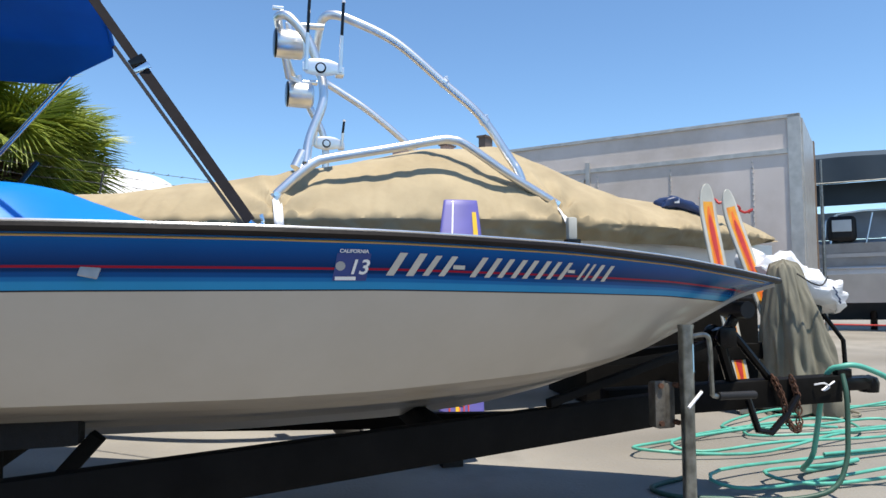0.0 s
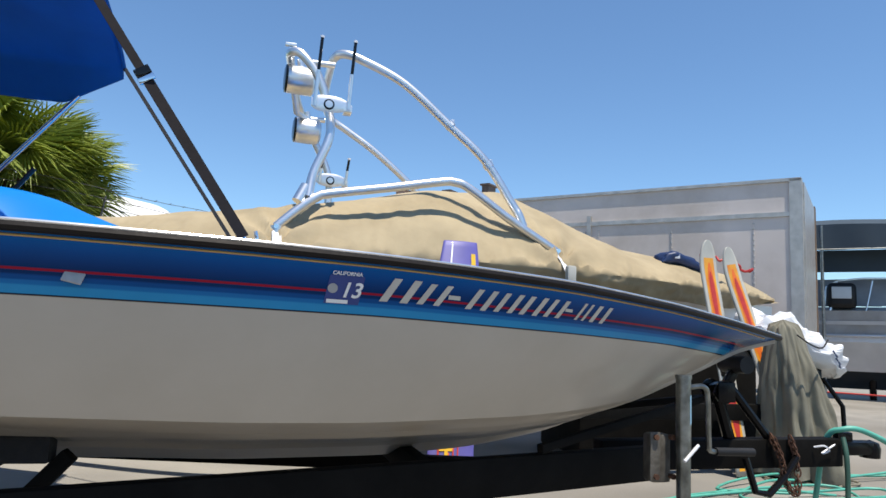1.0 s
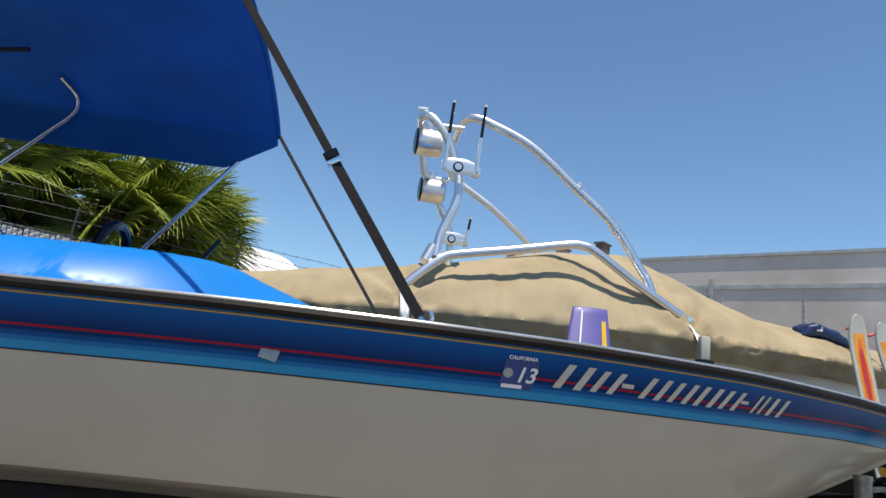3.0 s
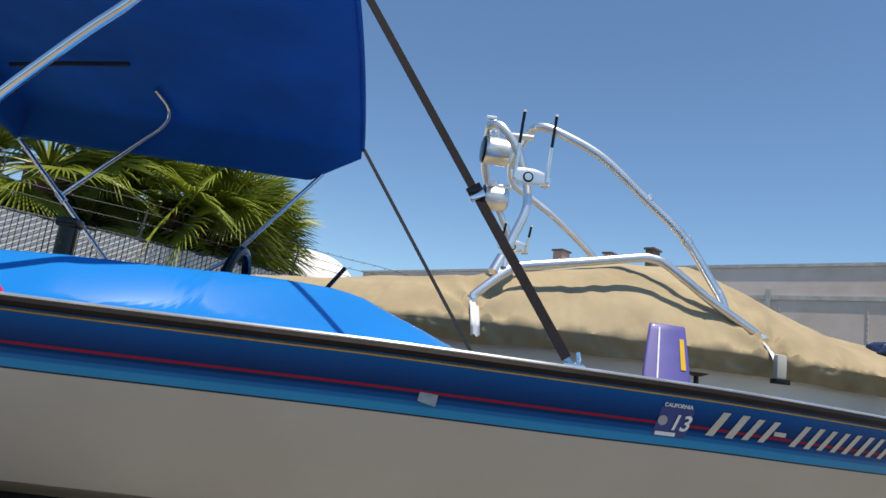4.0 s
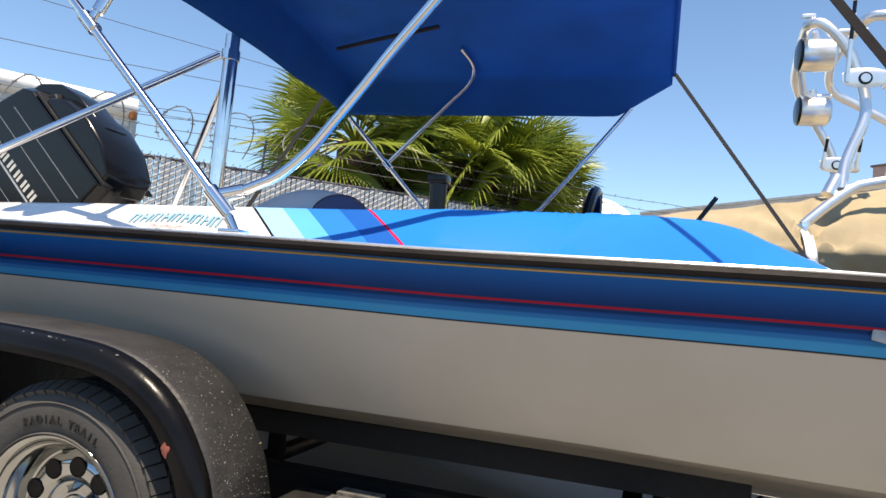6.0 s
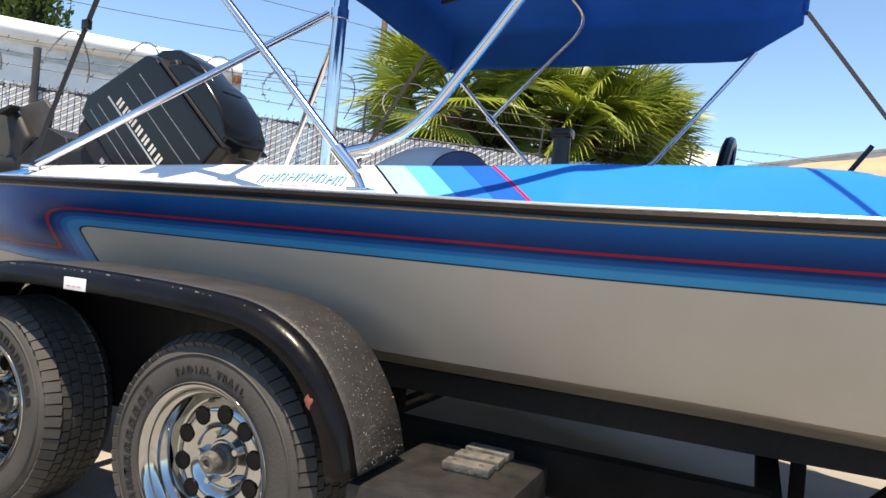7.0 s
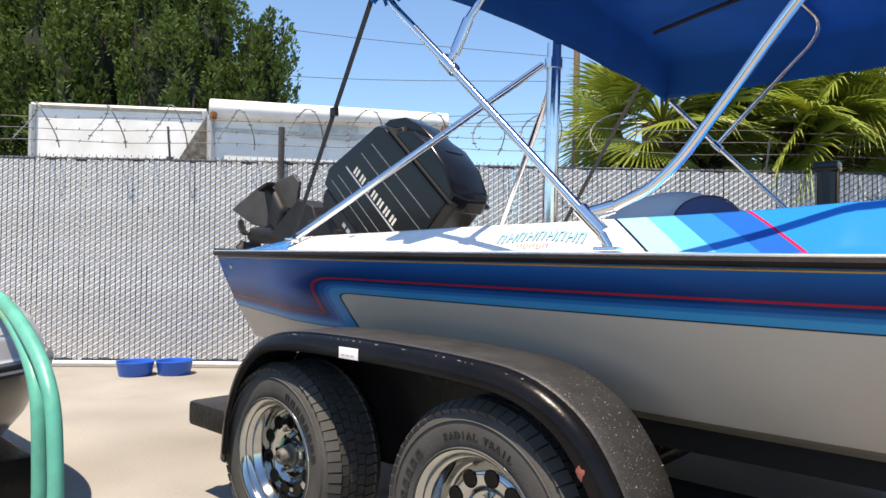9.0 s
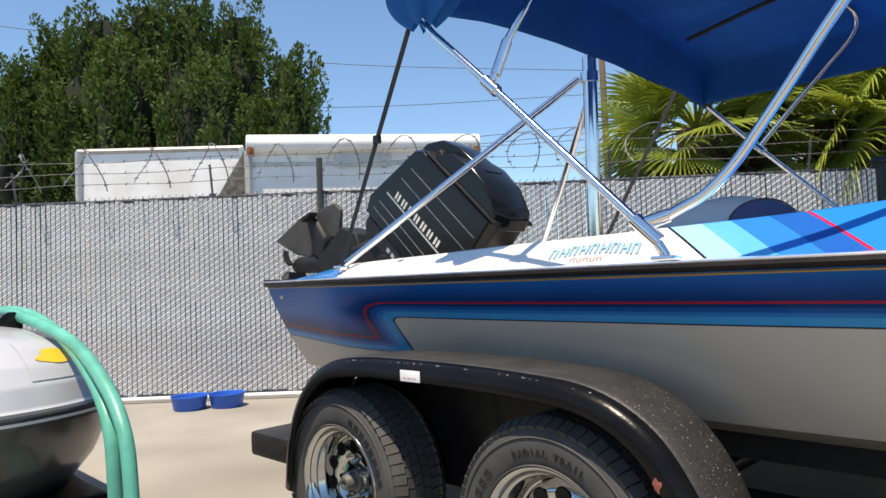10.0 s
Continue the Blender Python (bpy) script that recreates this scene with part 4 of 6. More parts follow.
for i, p in enumerate(chain_pts):
    d = (chain_pts[min(i + 1, len(chain_pts) - 1)] - chain_pts[max(i - 1, 0)])
    rot = d.to_track_quat("Z", "Y").to_matrix().to_4x4()
    part("chain_link", moved(link, Matrix.Translation(p) @ rot @ pose(0, 0, 0, 0, 0, 90 * (i % 2))), M["rust"], trailer)
part("stand_loop", tube([(2.98, CY - 0.08, 0.30), (3.02, CY - 0.10, 0.14), (3.10, CY - 0.10, 0.125), (3.20, CY - 0.09, 0.20), (3.30, CY - 0.07, 0.30)], 0.018, 8), M["black_paint"], trailer)
part("hitch_pin", tube([(3.42, CY - 0.06, 0.35), (3.46, CY - 0.09, 0.36), (3.50, CY - 0.08, 0.335), (3.46, CY - 0.07, 0.32), (3.54, CY - 0.075, 0.365)], 0.005, 5, 3), M["bag"], trailer)
# jack
jack = part("jack", tube([(2.31, 0.745, 0.40), (2.31, 0.745, 0.715)], 0.031, 18), M["jack_steel"], trailer, "weathered galvanised tongue jack")
part("jack_inner", tube([(2.31, 0.745, -0.22), (2.31, 0.745, 0.41)], 0.0295, 16), M["jack_steel"], jack)
part("jack_foot", tube([(2.31, 0.745, -0.246), (2.31, 0.745, -0.21)], 0.034, 14), M["matt_black"], jack)
part("jack_cap", tube([(2.31, 0.745, 0.705), (2.31, 0.745, 0.722)], 0.034, 18), M["jack_steel"], jack)
part("jack_label", sheet(8, 4, lambda u, v: (2.31 + 0.0317 * math.cos(-1.2 + u * 0.9), 0.745 + 0.0317 * math.sin(-1.2 + u * 0.9), 0.52 + 0.12 * v)), M["teal"], jack)
part("crank", tube([(2.33, 0.745, 0.67), (2.41, 0.745, 0.675), (2.44, 0.76, 0.62), (2.46, 0.78, 0.44), (2.49, 0.79, 0.40), (2.66, 0.80, 0.395)], 0.011, 8, 4), M["jack_steel"], jack)
part("crank_grip", tube([(2.50, 0.79, 0.40), (2.70, 0.80, 0.395)], 0.018, 10), M["matt_black"], jack)
part("lock_pin", tube([(2.27, 0.68, 0.38), (2.35, 0.70, 0.44)], 0.007, 6), M["bag"], jack)

# wheels
WY = -0.165
TR = 0.327
WZ = 0.322


def tyre_shape():
    prof = [(0.192, -0.088), (0.205, -0.100), (0.235, -0.108), (0.270, -0.111), (0.296, -0.106), (0.310, -0.096), (0.319, -0.082), (TR, -0.064), (TR, -0.03), (TR, 0.0), (TR, 0.03), (TR, 0.08), (0.316, 0.105), (0.308, 0.122), (0.295, 0.134), (0.235, 0.138), (0.192, 0.118)]
    body = revolve(prof, 72)
    lugs = []
    for k in range(60):
        a = 360 * k / 60
        # shoulder blocks wrap the edge, centre blocks stand in four ribs
        for sgn in (-1, 1):
            y = -0.081 if sgn < 0 else 0.103
            lugs.append(moved(box(-0.0150, 0.0150, -0.022, 0.022, -0.010, 0.008), pose(0, 0, 0, 0, a, 0) @ Matrix.Translation((0, y, TR - 0.006)) @ pose(0, 0, 0, -sgn * 30, 0, 6 * sgn)))
        for y0, y1, tw in ((-0.058, -0.032, -7), (-0.025, 0.004, 8), (0.011, 0.040, -8), (0.047, 0.078, 7)):
            lugs.append(moved(box(-0.0153, 0.0153, y0, y1, -0.004, 0.008), pose(0, 0, 0, 0, a + 1.8 * (1 if tw > 0 else -1), 0) @ Matrix.Translation((0, 0, TR)) @ pose(0, 0, 0, 0, 0, tw)))
    ring = [revolve([(r, -0.1085), (r + 0.002, -0.1125), (r + 0.005, -0.1085)], 72) for r in (0.212, 0.286)]
    return join(body, *ring), join(*lugs)


tyre, lug_blocks = tyre_shape()
rim = revolve([(0.205, -0.094), (0.213, -0.102), (0.209, -0.108), (0.200, -0.104), (0.194, -0.092), (0.196, -0.086), (0.190, -0.074), (0.183, -0.070), (0.180, -0.058), (0.172, -0.050), (0.168, -0.030), (0.163, -0.018), (0.158, -0.016),
               (0.150, -0.024), (0.140, -0.034), (0.128, -0.038), (0.108, -0.038), (0.094, -0.032), (0.086, -0.020), (0.078, -0.016), (0.050, -0.016), (0.046, -0.022), (0.0, -0.022)], 72)


def wheel(x):
    hub = Matrix.Translation((x, WY, WZ))
    w = part("wheel", moved(revolve([(0.0, 0.02), (0.15, 0.02), (0.185, 0.04), (0.195, 0.09)], 48), hub), M["matt_black"], trailer, "chromed steel wheel with a worn black tyre")
    part("tyre", moved(tyre, hub), M["rubber"], w, "dusty black tyre with block tread")
    part("tread", moved(lug_blocks, hub), M["rubber"], w, smooth=False)["kind"] = "stuff"
    part("rim", moved(rim, hub), M["wheel"], w, "tarnished chromed rim")
    for k in range(10):
        a = 2 * math.pi * k / 10 + 0.2
        c = Vector((0.124 * math.cos(a), -0.0385, 0.124 * math.sin(a)))
        part("vent_hole", moved(revolve([(0.0, -0.0005), (0.0215, -0.001), (0.0235, -0.003), (0.026, 0.0)], 20), hub @ Matrix.Translation(c)), M["black_paint"], w)
    for k in range(5):
        a = 2 * math.pi * k / 5 + 0.5
        c = Vector((0.066 * math.cos(a), -0.02, 0.066 * math.sin(a)))
        part("lug_nut", moved(tube([(0, 0.01, 0), (0, -0.022, 0)], [0.011, 0.009], 6), hub @ Matrix.Translation(c)), M["wheel"], w)
    part("hub_cap", moved(revolve([(0.0, -0.070), (0.010, -0.070), (0.012, -0.078), (0.022, -0.078), (0.027, -0.072), (0.030, -0.060), (0.031, -0.035), (0.040, -0.030), (0.042, -0.014)], 28), hub), M["worn_pad"], w)
    # raised lettering on the sidewall: plain bars for the maker, words for the type
    if x > -2:
        for words, mid in (("RADIAL", 99), ("TRAIL", 69)):
            for i, ch in enumerate(words):
                a = radians(mid + (len(words) - 1) * 2.4 - i * 4.8)
                m = hub @ pose(0, 0, 0, 0, 90 - math.degrees(a), 0) @ Matrix.Translation((0, -0.1095, 0.238)) @ pose(0, 0, 0, 90, 0, 0)
                part("raised_letter", moved(text_shape(ch, 0.029, 0.0025), m), M["rubber_edge"], w, smooth=False)
    for a0 in ((68,) if x < -2 else (250, 195)):
        for i in range(8):
            a = radians(a0 - i * 8)
            m = hub @ pose(0, 0, 0, 0, 90 - math.degrees(a), 0) @ Matrix.Translation((0, -0.110, 0.250))
            part("raised_letter", moved(join(box(-0.010, -0.005, -0.002, 0.001, -0.012, 0.012), box(0.005, 0.010, -0.002, 0.001, -0.012, 0.012), box(-0.005, 0.005, -0.002, 0.001, 0.006, 0.012)), m), M["rubber_edge"], w, smooth=False)


for x in (-2.59, -1.672):
    wheel(x)
    beam("axle", (x, WY + 0.05, 0.28), (x, 2 * CY - WY - 0.05, 0.28), 0.05, 0.05, M["black_paint"], trailer)


def fender_shape(top):
    path = smooth_line([(-2.915, 0, 0.27), (-2.885, 0, 0.46), (-2.80, 0, 0.63), (-2.66, 0, 0.745), (-2.46, 0, 0.785), (-2.1, 0, 0.79), (-1.73, 0, 0.778), (-1.505, 0, 0.751), (-1.347, 0, 0.667), (-1.246, 0, 0.53), (-1.203, 0, 0.40)], 6)
    sec = [(-0.04, 0.0), (-0.24, 0.0), (-0.262, -0.002)] if top else [(-0.262, -0.002), (-0.283, -0.008), (-0.298, -0.022), (-0.304, -0.042), (-0.304, -0.062), (-0.298, -0.066)]
    verts, faces = [], []
    for i, p in enumerate(path):
        t = (path[min(i + 1, len(path) - 1)] - path[max(i - 1, 0)]).normalized()
        n = Vector((-t.z, 0, t.x))
        if n.z < 0 and abs(t.z) < 0.9:
            n = -n
        cx = Vector((-2.07, 0, 0.35))
        if n.dot(p - cx) < 0:
            n = -n
        for y, d in sec:
            q = p + n * d
            verts.append((q.x, y, q.z))
    w = len(sec)
    for i in range(len(path) - 1):
        for j in range(w - 1):
            a = i * w + j
            faces.append((a, a + 1, a + w + 1, a + w))
    return verts, faces


fender = part("fender", fender_shape(False), M["black_paint"], trailer, "rounded black fender with scratches and rust spots")
ft = part("fender_skin", fender_shape(True), M["fender_top"], fender)
for o in (fender, ft):
    s = o.modifiers.new("thickness", "SOLIDIFY")
    s.thickness = 0.004
# black sheet added to keep the gap behind the wheels dark
part("fender_backing", sheet(30, 2, lambda u, v: (-2.90 + 1.62 * u, -0.036, 0.33 + (0.10 + 0.35 * math.sin(math.pi * min(1.0, max(0.0, u))) ** 0.3) * v)), M["black_paint"], fender)
part("fender_sticker", box(-2.185, -2.095, -0.3065, -0.3045, 0.727, 0.762, 0.0005), M["sticker_white"], fender, "small white maker's sticker")
for i in range(3):
    part("sticker_line", box(-2.172 + 0.022 * i, -2.157 + 0.022 * i, -0.3075, -0.3066, 0.736, 0.7395), M["faded_red"], fender)
part("rust_spot", moved(sheet(24, 3, lambda u, v: (0.013 * math.cos(u * 6.28) * v * (0.8 + 0.25 * math.sin(u * 19)), -0.001 * (1 - v), 0.017 * math.sin(u * 6.28) * v * (0.9 + 0.25 * math.sin(u * 25)))), Matrix.Translation((-1.326, -0.3055, 0.555))), material("red_rust", (0.26, 0.075, 0.055), 0.8, vary=0.4, scale=40), fender)
rnd_f = random.Random(12)
chips = []
bend = smooth_line([(-1.73, 0, 0.778), (-1.505, 0, 0.751), (-1.347, 0, 0.667), (-1.246, 0, 0.53), (-1.203, 0, 0.40)], 40)
for i in range(420):
    k = int(len(bend) * min(0.985, 0.25 + 0.75 * rnd_f.random() ** 0.7))
    p = bend[k]
    t = (bend[min(k + 1, len(bend) - 1)] - bend[k - 1]).normalized()
    e = 0.00025 + 0.0009 * rnd_f.random() ** 4
    y = -0.045 - 0.20 * rnd_f.random()
    rot = Matrix((t, Vector((0, 1, 0)), t.cross(Vector((0, 1, 0))))).transposed().to_4x4()
    chips.append(moved(box(-e * 1.6, e * 1.6, -e, e, -0.0012, 0.0008), Matrix.Translation((p.x, y, p.z)) @ rot))
for i in range(26):
    x = -2.6 + 1.1 * rnd_f.random()
    e = 0.0006 + 0.0016 * rnd_f.random() ** 3
    z = float(np.interp(x, [-2.66, -2.46, -2.1, -1.73, -1.49], [0.745, 0.785, 0.79, 0.778, 0.752]))
    chips.append(box(x - e * 3, x + e * 3, -0.286, -0.284, z - 0.010, z - 0.0085 + e))
part("chipped_paint", join(*chips), M["truck_trim"], fender, smooth=False)["kind"] = "stuff"
for i in range(26):
    z = 0.46 + 0.29 * (i + rnd_f.random()) / 26
    p = Vector((float(np.interp(z, [0.40, 0.53, 0.665, 0.75], [-1.209, -1.252, -1.354, -1.510])), -0.044, z - 0.002))
    part("edge_rust", moved(box(-0.004 - 0.004 * rnd_f.random(), 0.006, -0.006, 0.006, -0.001, 0.005, 0.001), Matrix.Translation(p)), M["crust"], fender)
part("step", box(-1.245, -0.885, -0.25, 0.19, 0.275, 0.375, 0.014), M["step"], trailer, "scuffed black steel step pad")
for i in range(3):
    pad = part("tread_bar", moved(box(-0.062, 0.062, -0.026, 0.026, 0.0, 0.022, 0.004), pose(-1.04, -0.005 + i * 0.075, 0.376, 0, 0, 3 - 2 * i)), M["worn_pad"], trailer, "worn grey grip pad")
    for x in (-0.04, 0.035):
        part("pad_screw", moved(revolve([(0.0, -0.003), (0.005, -0.003), (0.006, 0.0)], 8), pose(-1.04 + x, -0.005 + i * 0.075, 0.399, 90)), M["matt_black"], pad)
for x0, x1, m in ((-1.06, -0.93, "matt_black"), (-1.075, -1.061, "red"), (-0.929, -0.915, "red")):
    part("edge_strip", box(x0, x1, -0.2535, -0.2495, 0.345, 0.366, 0.001), M[m], trailer)
part("rear_box", box(-3.30, -2.93, -0.22, 0.22, 0.315, 0.42, 0.02), M["step"], trailer)
part("side_lamp", tube([(-3.30, -0.16, 0.375), (-3.312, -0.16, 0.375)], 0.018, 12), M["galv"], trailer)
# the far fender mirrors the near one
for o, nm in ((fender, "far_fender"),):
    verts, faces = fender_shape(False)
    v2, f2 = fender_shape(True)
    v, f = join((verts, faces), (v2, f2))
    part("fender", ([(x, 2 * CY - y, z) for x, y, z in v], f), M["black_paint"], trailer)
for x in (-2.53, -1.62):
    part("tyre", moved(revolve([(0.19, -0.1), (0.31, -0.1), (TR, -0.07), (TR, 0.07), (0.31, 0.1), (0.19, 0.1)], 48), Matrix.Translation((x, 2 * CY - WY, WZ))), M["rubber"], trailer)

# ---- hoses by the tongue ----
def hose(points, r=0.0105):
    points = [(x, y, z + ground_z(x, y) * max(0.0, 1 - z / 0.3)) for x, y, z in points]
    ob = part("garden_hose", tube(points, r, 10, 5), M["hose"])
    return tagged(ob, "green garden hose lying in loops on concrete", "hose", "hoses")


random.seed(4)
for cx, cy, rx, ry, turns, turn0 in ((4.14, 2.36, 1.02, 0.28, 15, 0.4), (4.65, 1.62, 1.45, 0.22, 14, 2.2), (5.30, 2.75, 1.15, 0.40, 14, 4.0)):
    pts = []
    for i in range(turns):
        a = turn0 + i * 0.95
        k = 1 + 0.22 * math.sin(i * 1.3 + cx)
        pts.append((cx + rx * k * math.cos(a) + random.uniform(-0.06, 0.06), cy + ry * k * math.sin(a) + 0.12 * math.cos(a) + random.uniform(-0.05, 0.05), 0.016 + 0.018 * (i % 2)))
    hose(pts)
h = hose([(4.55, 1.05, 0.015), (4.30, 1.12, 0.04), (4.12, 1.15, 0.14), (3.95, 1.16, 0.31), (3.74, 1.18, 0.43), (3.62, 1.22, 0.44), (3.58, 1.30, 0.36), (3.6, 1.42, 0.1), (3.7, 1.6, 0.015), (4.2, 1.7, 0.015)], 0.015)
h["label"] = "green garden hose hung over the trailer coupler"
dark_hose = part("garden_hose", tube([(3.60, 1.20, 0.40), (3.58, 1.16, 0.30), (3.56, 1.14, 0.12), (3.52, 1.12, -0.05), (3.42, 1.12, -0.18), (3.20, 1.20, -0.235), (2.90, 1.32, -0.237), (2.70, 1.42, -0.237), (2.66, 1.60, -0.237), (2.95, 1.72, -0.237)], 0.0135, 10, 5), M["hose_dark"])
tagged(dark_hose, "darker green hose hanging from the trailer coupler", "hose", "hoses")

# ---- fence ----
FO, FD = Vector((-7.45, 0.72, 0)), Vector((0.715, 0.70, 0)).normalized()
FN = Vector((FD.y, -FD.x, 0))
FH = 1.98


def fence_at(s, off=0.0, z=0.0):
    return FO + FD * s + FN * off + Vector((0, 0, z))


fence = tagged(new("fence"), "grey chain-link fence with white privacy slats and razor wire", "fence", kind="structure")
for i in range(9):
    s = -3.0 + i * 1.95
    part("fence_post", tube([fence_at(s, -0.05, 0.0), fence_at(s, -0.05, FH + 0.02)], 0.03, 10), M["wire"], fence)
    part("barb_arm", tube([fence_at(s, -0.05, FH), fence_at(s, 0.02, FH + 0.30)], 0.012, 6), M["wire"], fence)
part("dark_post", tube([fence_at(1.98, 0.05, 0.0), fence_at(1.98, 0.05, 2.29)], 0.030, 8), M["post"], fence)
part("top_rail", tube([fence_at(-4, -0.05, FH - 0.02), fence_at(13, -0.05, FH - 0.02)], 0.022, 8), M["wire"], fence)
mesh = []
RISE, PITCH = 0.62, 0.0485
for fam, off, r in ((1, 0.006, 0.0036), (-1, -0.012, 0.0030)):
    # each strand climbs across the fence; it is cut off at the ends of the run
    for k in range(225):
        s = -8.0 + k * 0.0935
        run = (FH - 0.06) / RISE
        a, b = (s, s + run) if fam == 1 else (s + run, s)
        mesh.append(tube([fence_at(a, off, 0.06), fence_at(b, off, FH)], r, 3))
# upright wires stand for the hooked bends and for the shade between slats
for i in range(276):
    s = -2.6 + (i - 0.5) * PITCH
    mesh.append(tube([fence_at(s, 0.0, 0.06), fence_at(s, 0.0, FH)], 0.0034, 3))
twists = []
for i in range(250):
    p = fence_at(-4.0 + i * 0.066, 0.0, FH)
    twists.append(tube([p, p + Vector((0.012, 0.0, 0.022))], 0.003, 3))
part("chain_link_mesh", join(*mesh, *twists), M["mesh_wire"], fence, smooth=False)["kind"] = "stuff"
for z in (0.14, 0.25, 0.36):
    pts = [fence_at(-6 + i * 0.5, 0.02 + z * 0.15, FH + z + 0.012 * math.sin(i * 1.7 + z * 9)) for i in range(40)]
    barbs = [tube([p + Vector((0.014, 0, 0.012)), p - Vector((0.014, 0, 0.012))], 0.004, 3) for p in [fence_at(-6 + i * 0.21, 0.02 + z * 0.15, FH + z) for i in range(93)]]
    part("barbed_wire", join(tube(pts, 0.0035, 4), *barbs), M["wire"], fence)
random.seed(8)
for i in range(18):
    s0 = -5.0 + i * 0.60 + random.uniform(-0.06, 0.06)
    if 2.9 < s0 < 3.4:
        continue
    r = 0.29 + random.uniform(-0.04, 0.03)
    c = fence_at(s0, 0.03, FH + 0.20)
    w = random.uniform(0.22, 0.36)
    pts = [c + FD * (r * math.cos(a) * 0.85 + w * a / 6.3 - w / 2) + Vector((0, 0, r * math.sin(a))) + FN * 0.20 * math.sin(a * 2) for a in [-0.35 + 3.7 * k / 20 for k in range(21)]]
    tags = [tube([p - FD * 0.02, p + FD * 0.02], 0.007, 3) for p in pts[1::3]]
    part("razor_coil", join(tube(pts, 0.006, 4), *tags), M["coil"], fence)
part("bottom_pipe", tube([fence_at(-5, 0.06, 0.035), fence_at(0.6, 0.06, 0.035), fence_at(2.2, 0.07, 0.035), fence_at(9, 0.06, 0.035)], 0.024, 10), M["pipe"], fence)
slat_me = None
for i in range(275):
    s = -2.6 + i * PITCH
    if slat_me is None:
        ob = part("slat", moved(box(-0.0208, 0.0208, -0.003, 0.003, 0.07, FH - 0.03), Matrix.Identity(4)), M["slat"], fence, smooth=False)
        slat_me = ob.data
    else:
        ob = new("slat", slat_me)
        ob.parent = fence
    p = fence_at(s, -0.003)
    k = noise.noise(Vector((i * 0.37, 2.0, 0.0)))
    ob.matrix_local = Matrix.Translation((p.x, p.y, 0.03 * k)) @ pose(0, 0, 0, 0, k * 0.6, math.degrees(math.atan2(FD.y, FD.x)) + 6 * noise.noise(Vector((i * 1.9, 0, 0))))

for p in (Vector((-6.50, 0.95, 0)), Vector((-6.33, 1.22, 0))):
    prof = [(0.0, 0.012), (0.125, 0.012), (0.13, 0.0), (0.135, 0.01), (0.155, 0.115), (0.162, 0.12), (0.160, 0.125), (0.15, 0.12), (0.128, 0.02), (0.0, 0.018)]
    b = part("water_bowl", moved(revolve(prof, 40), Matrix.Translation(p) @ pose(0, 0, 0, 90)), M["bowl"])
    tagged(b, "round blue plastic bowl on concrete by the fence", "bowl", "bowls")

# ---- second boat under its cover ----
def S2(x, y, z, k=1.10):
    """Plan of the neighbouring boat, laid out at its true distance."""
    return Vector((0.528 + (x - 0.528) * k, -1.813 + (y + 1.813) * k, 0.895 + (z - 0.895) * k))


boat2 = thing("wakeboard_boat", "white wakeboard boat under a khaki canvas cover", "boat")
C2 = 4.2
b2_half = curve([(-1.1, 0.92), (0.0, 1.03), (2.0, 1.06), (3.0, 1.0), (4.0, 0.78), (5.0, 0.42), (5.83, 0.02)], 0.5)
b2_top = curve([(-1.1, 1.58), (-0.6, 1.64), (-0.05, 1.74), (0.8, 1.86), (2.0, 2.14), (2.3, 2.17), (2.66, 2.22), (3.0, 2.10), (3.5, 1.90), (3.9, 1.77), (4.6, 1.70), (5.35, 1.58), (5.7, 1.44), (5.83, 1.37)], 0.25)
b2_edge = curve([(-1.1, 1.34), (0.7, 1.40), (2.0, 1.42), (3.0, 1.42), (4.3, 1.40), (5.83, 1.36)], 0.4)


def cover_shape():
    def f(u, v):
        x = -1.1 + 6.93 * u
        s = v * 2 - 1
        a = abs(s)
        b, top, edge = b2_half(x), b2_top(x), b2_edge(x)
        if a > 0.86:
            e = (a - 0.86) / 0.14
            y = b * (1.0 + 0.01 * math.sin(e * 3)) - 0.10 * e
            z = edge - 0.15 * e * min(1.0, (5.95 - x) / 0.9)
            ruck = 0.045 * noise.noise(Vector((x * 7, 3.0, e * 1.5))) * min(1.0, e * 2) + 0.018 * noise.noise(Vector((x * 21, 8.0, e * 3))) * min(1.0, e * 3)
            y += ruck
            z += 0.03 * noise.noise(Vector((x * 2.0, 1.0, 0))) * e
        else:
            t = a / 0.86
            y = b * t
            z = edge + (top - edge) * (1 - t ** (2.9 - 1.25 * min(1.0, max(0.0, (x - 1.9) / 0.5))))
            w = 0.5 - abs(t - 0.5)
            z += 0.030 * noise.noise(Vector((x * 1.6, y * 2.2 * (1 if s > 0 else 2.0), 7))) * w * 2
            z += 0.016 * noise.noise(Vector((x * 5 + y * 6, y * 3, 2))) * w * 2
            z += 0.030 * noise.noise(Vector((x * 4.2, 5.0, t * 2))) * max(0.0, (t - 0.72) / 0.28)
            # folds pulled towards the tower's feet and the hem
            z += 0.030 * abs(noise.noise(Vector((x * 11 + t * 4, 1.5, t * 3)))) * max(0.0, (t - 0.45) / 0.55) ** 1.5 * 2
            for fx in (0.66, 2.93):
                d = math.hypot(x - fx, (t - 0.98) * 0.9)
                z += 0.034 * math.sin(9 * math.atan2((t - 0.98) * 0.9, x - fx)) * math.exp(-(d / 0.45) ** 2) * min(1.0, d / 0.1)
        return S2(x, C2 + (y if s > 0 else -y), z)
    return sheet(260, 130, f)


part("boat_cover", cover_shape(), M["cover"], boat2, "sun-faded khaki canvas cover with soft folds", angle=60)


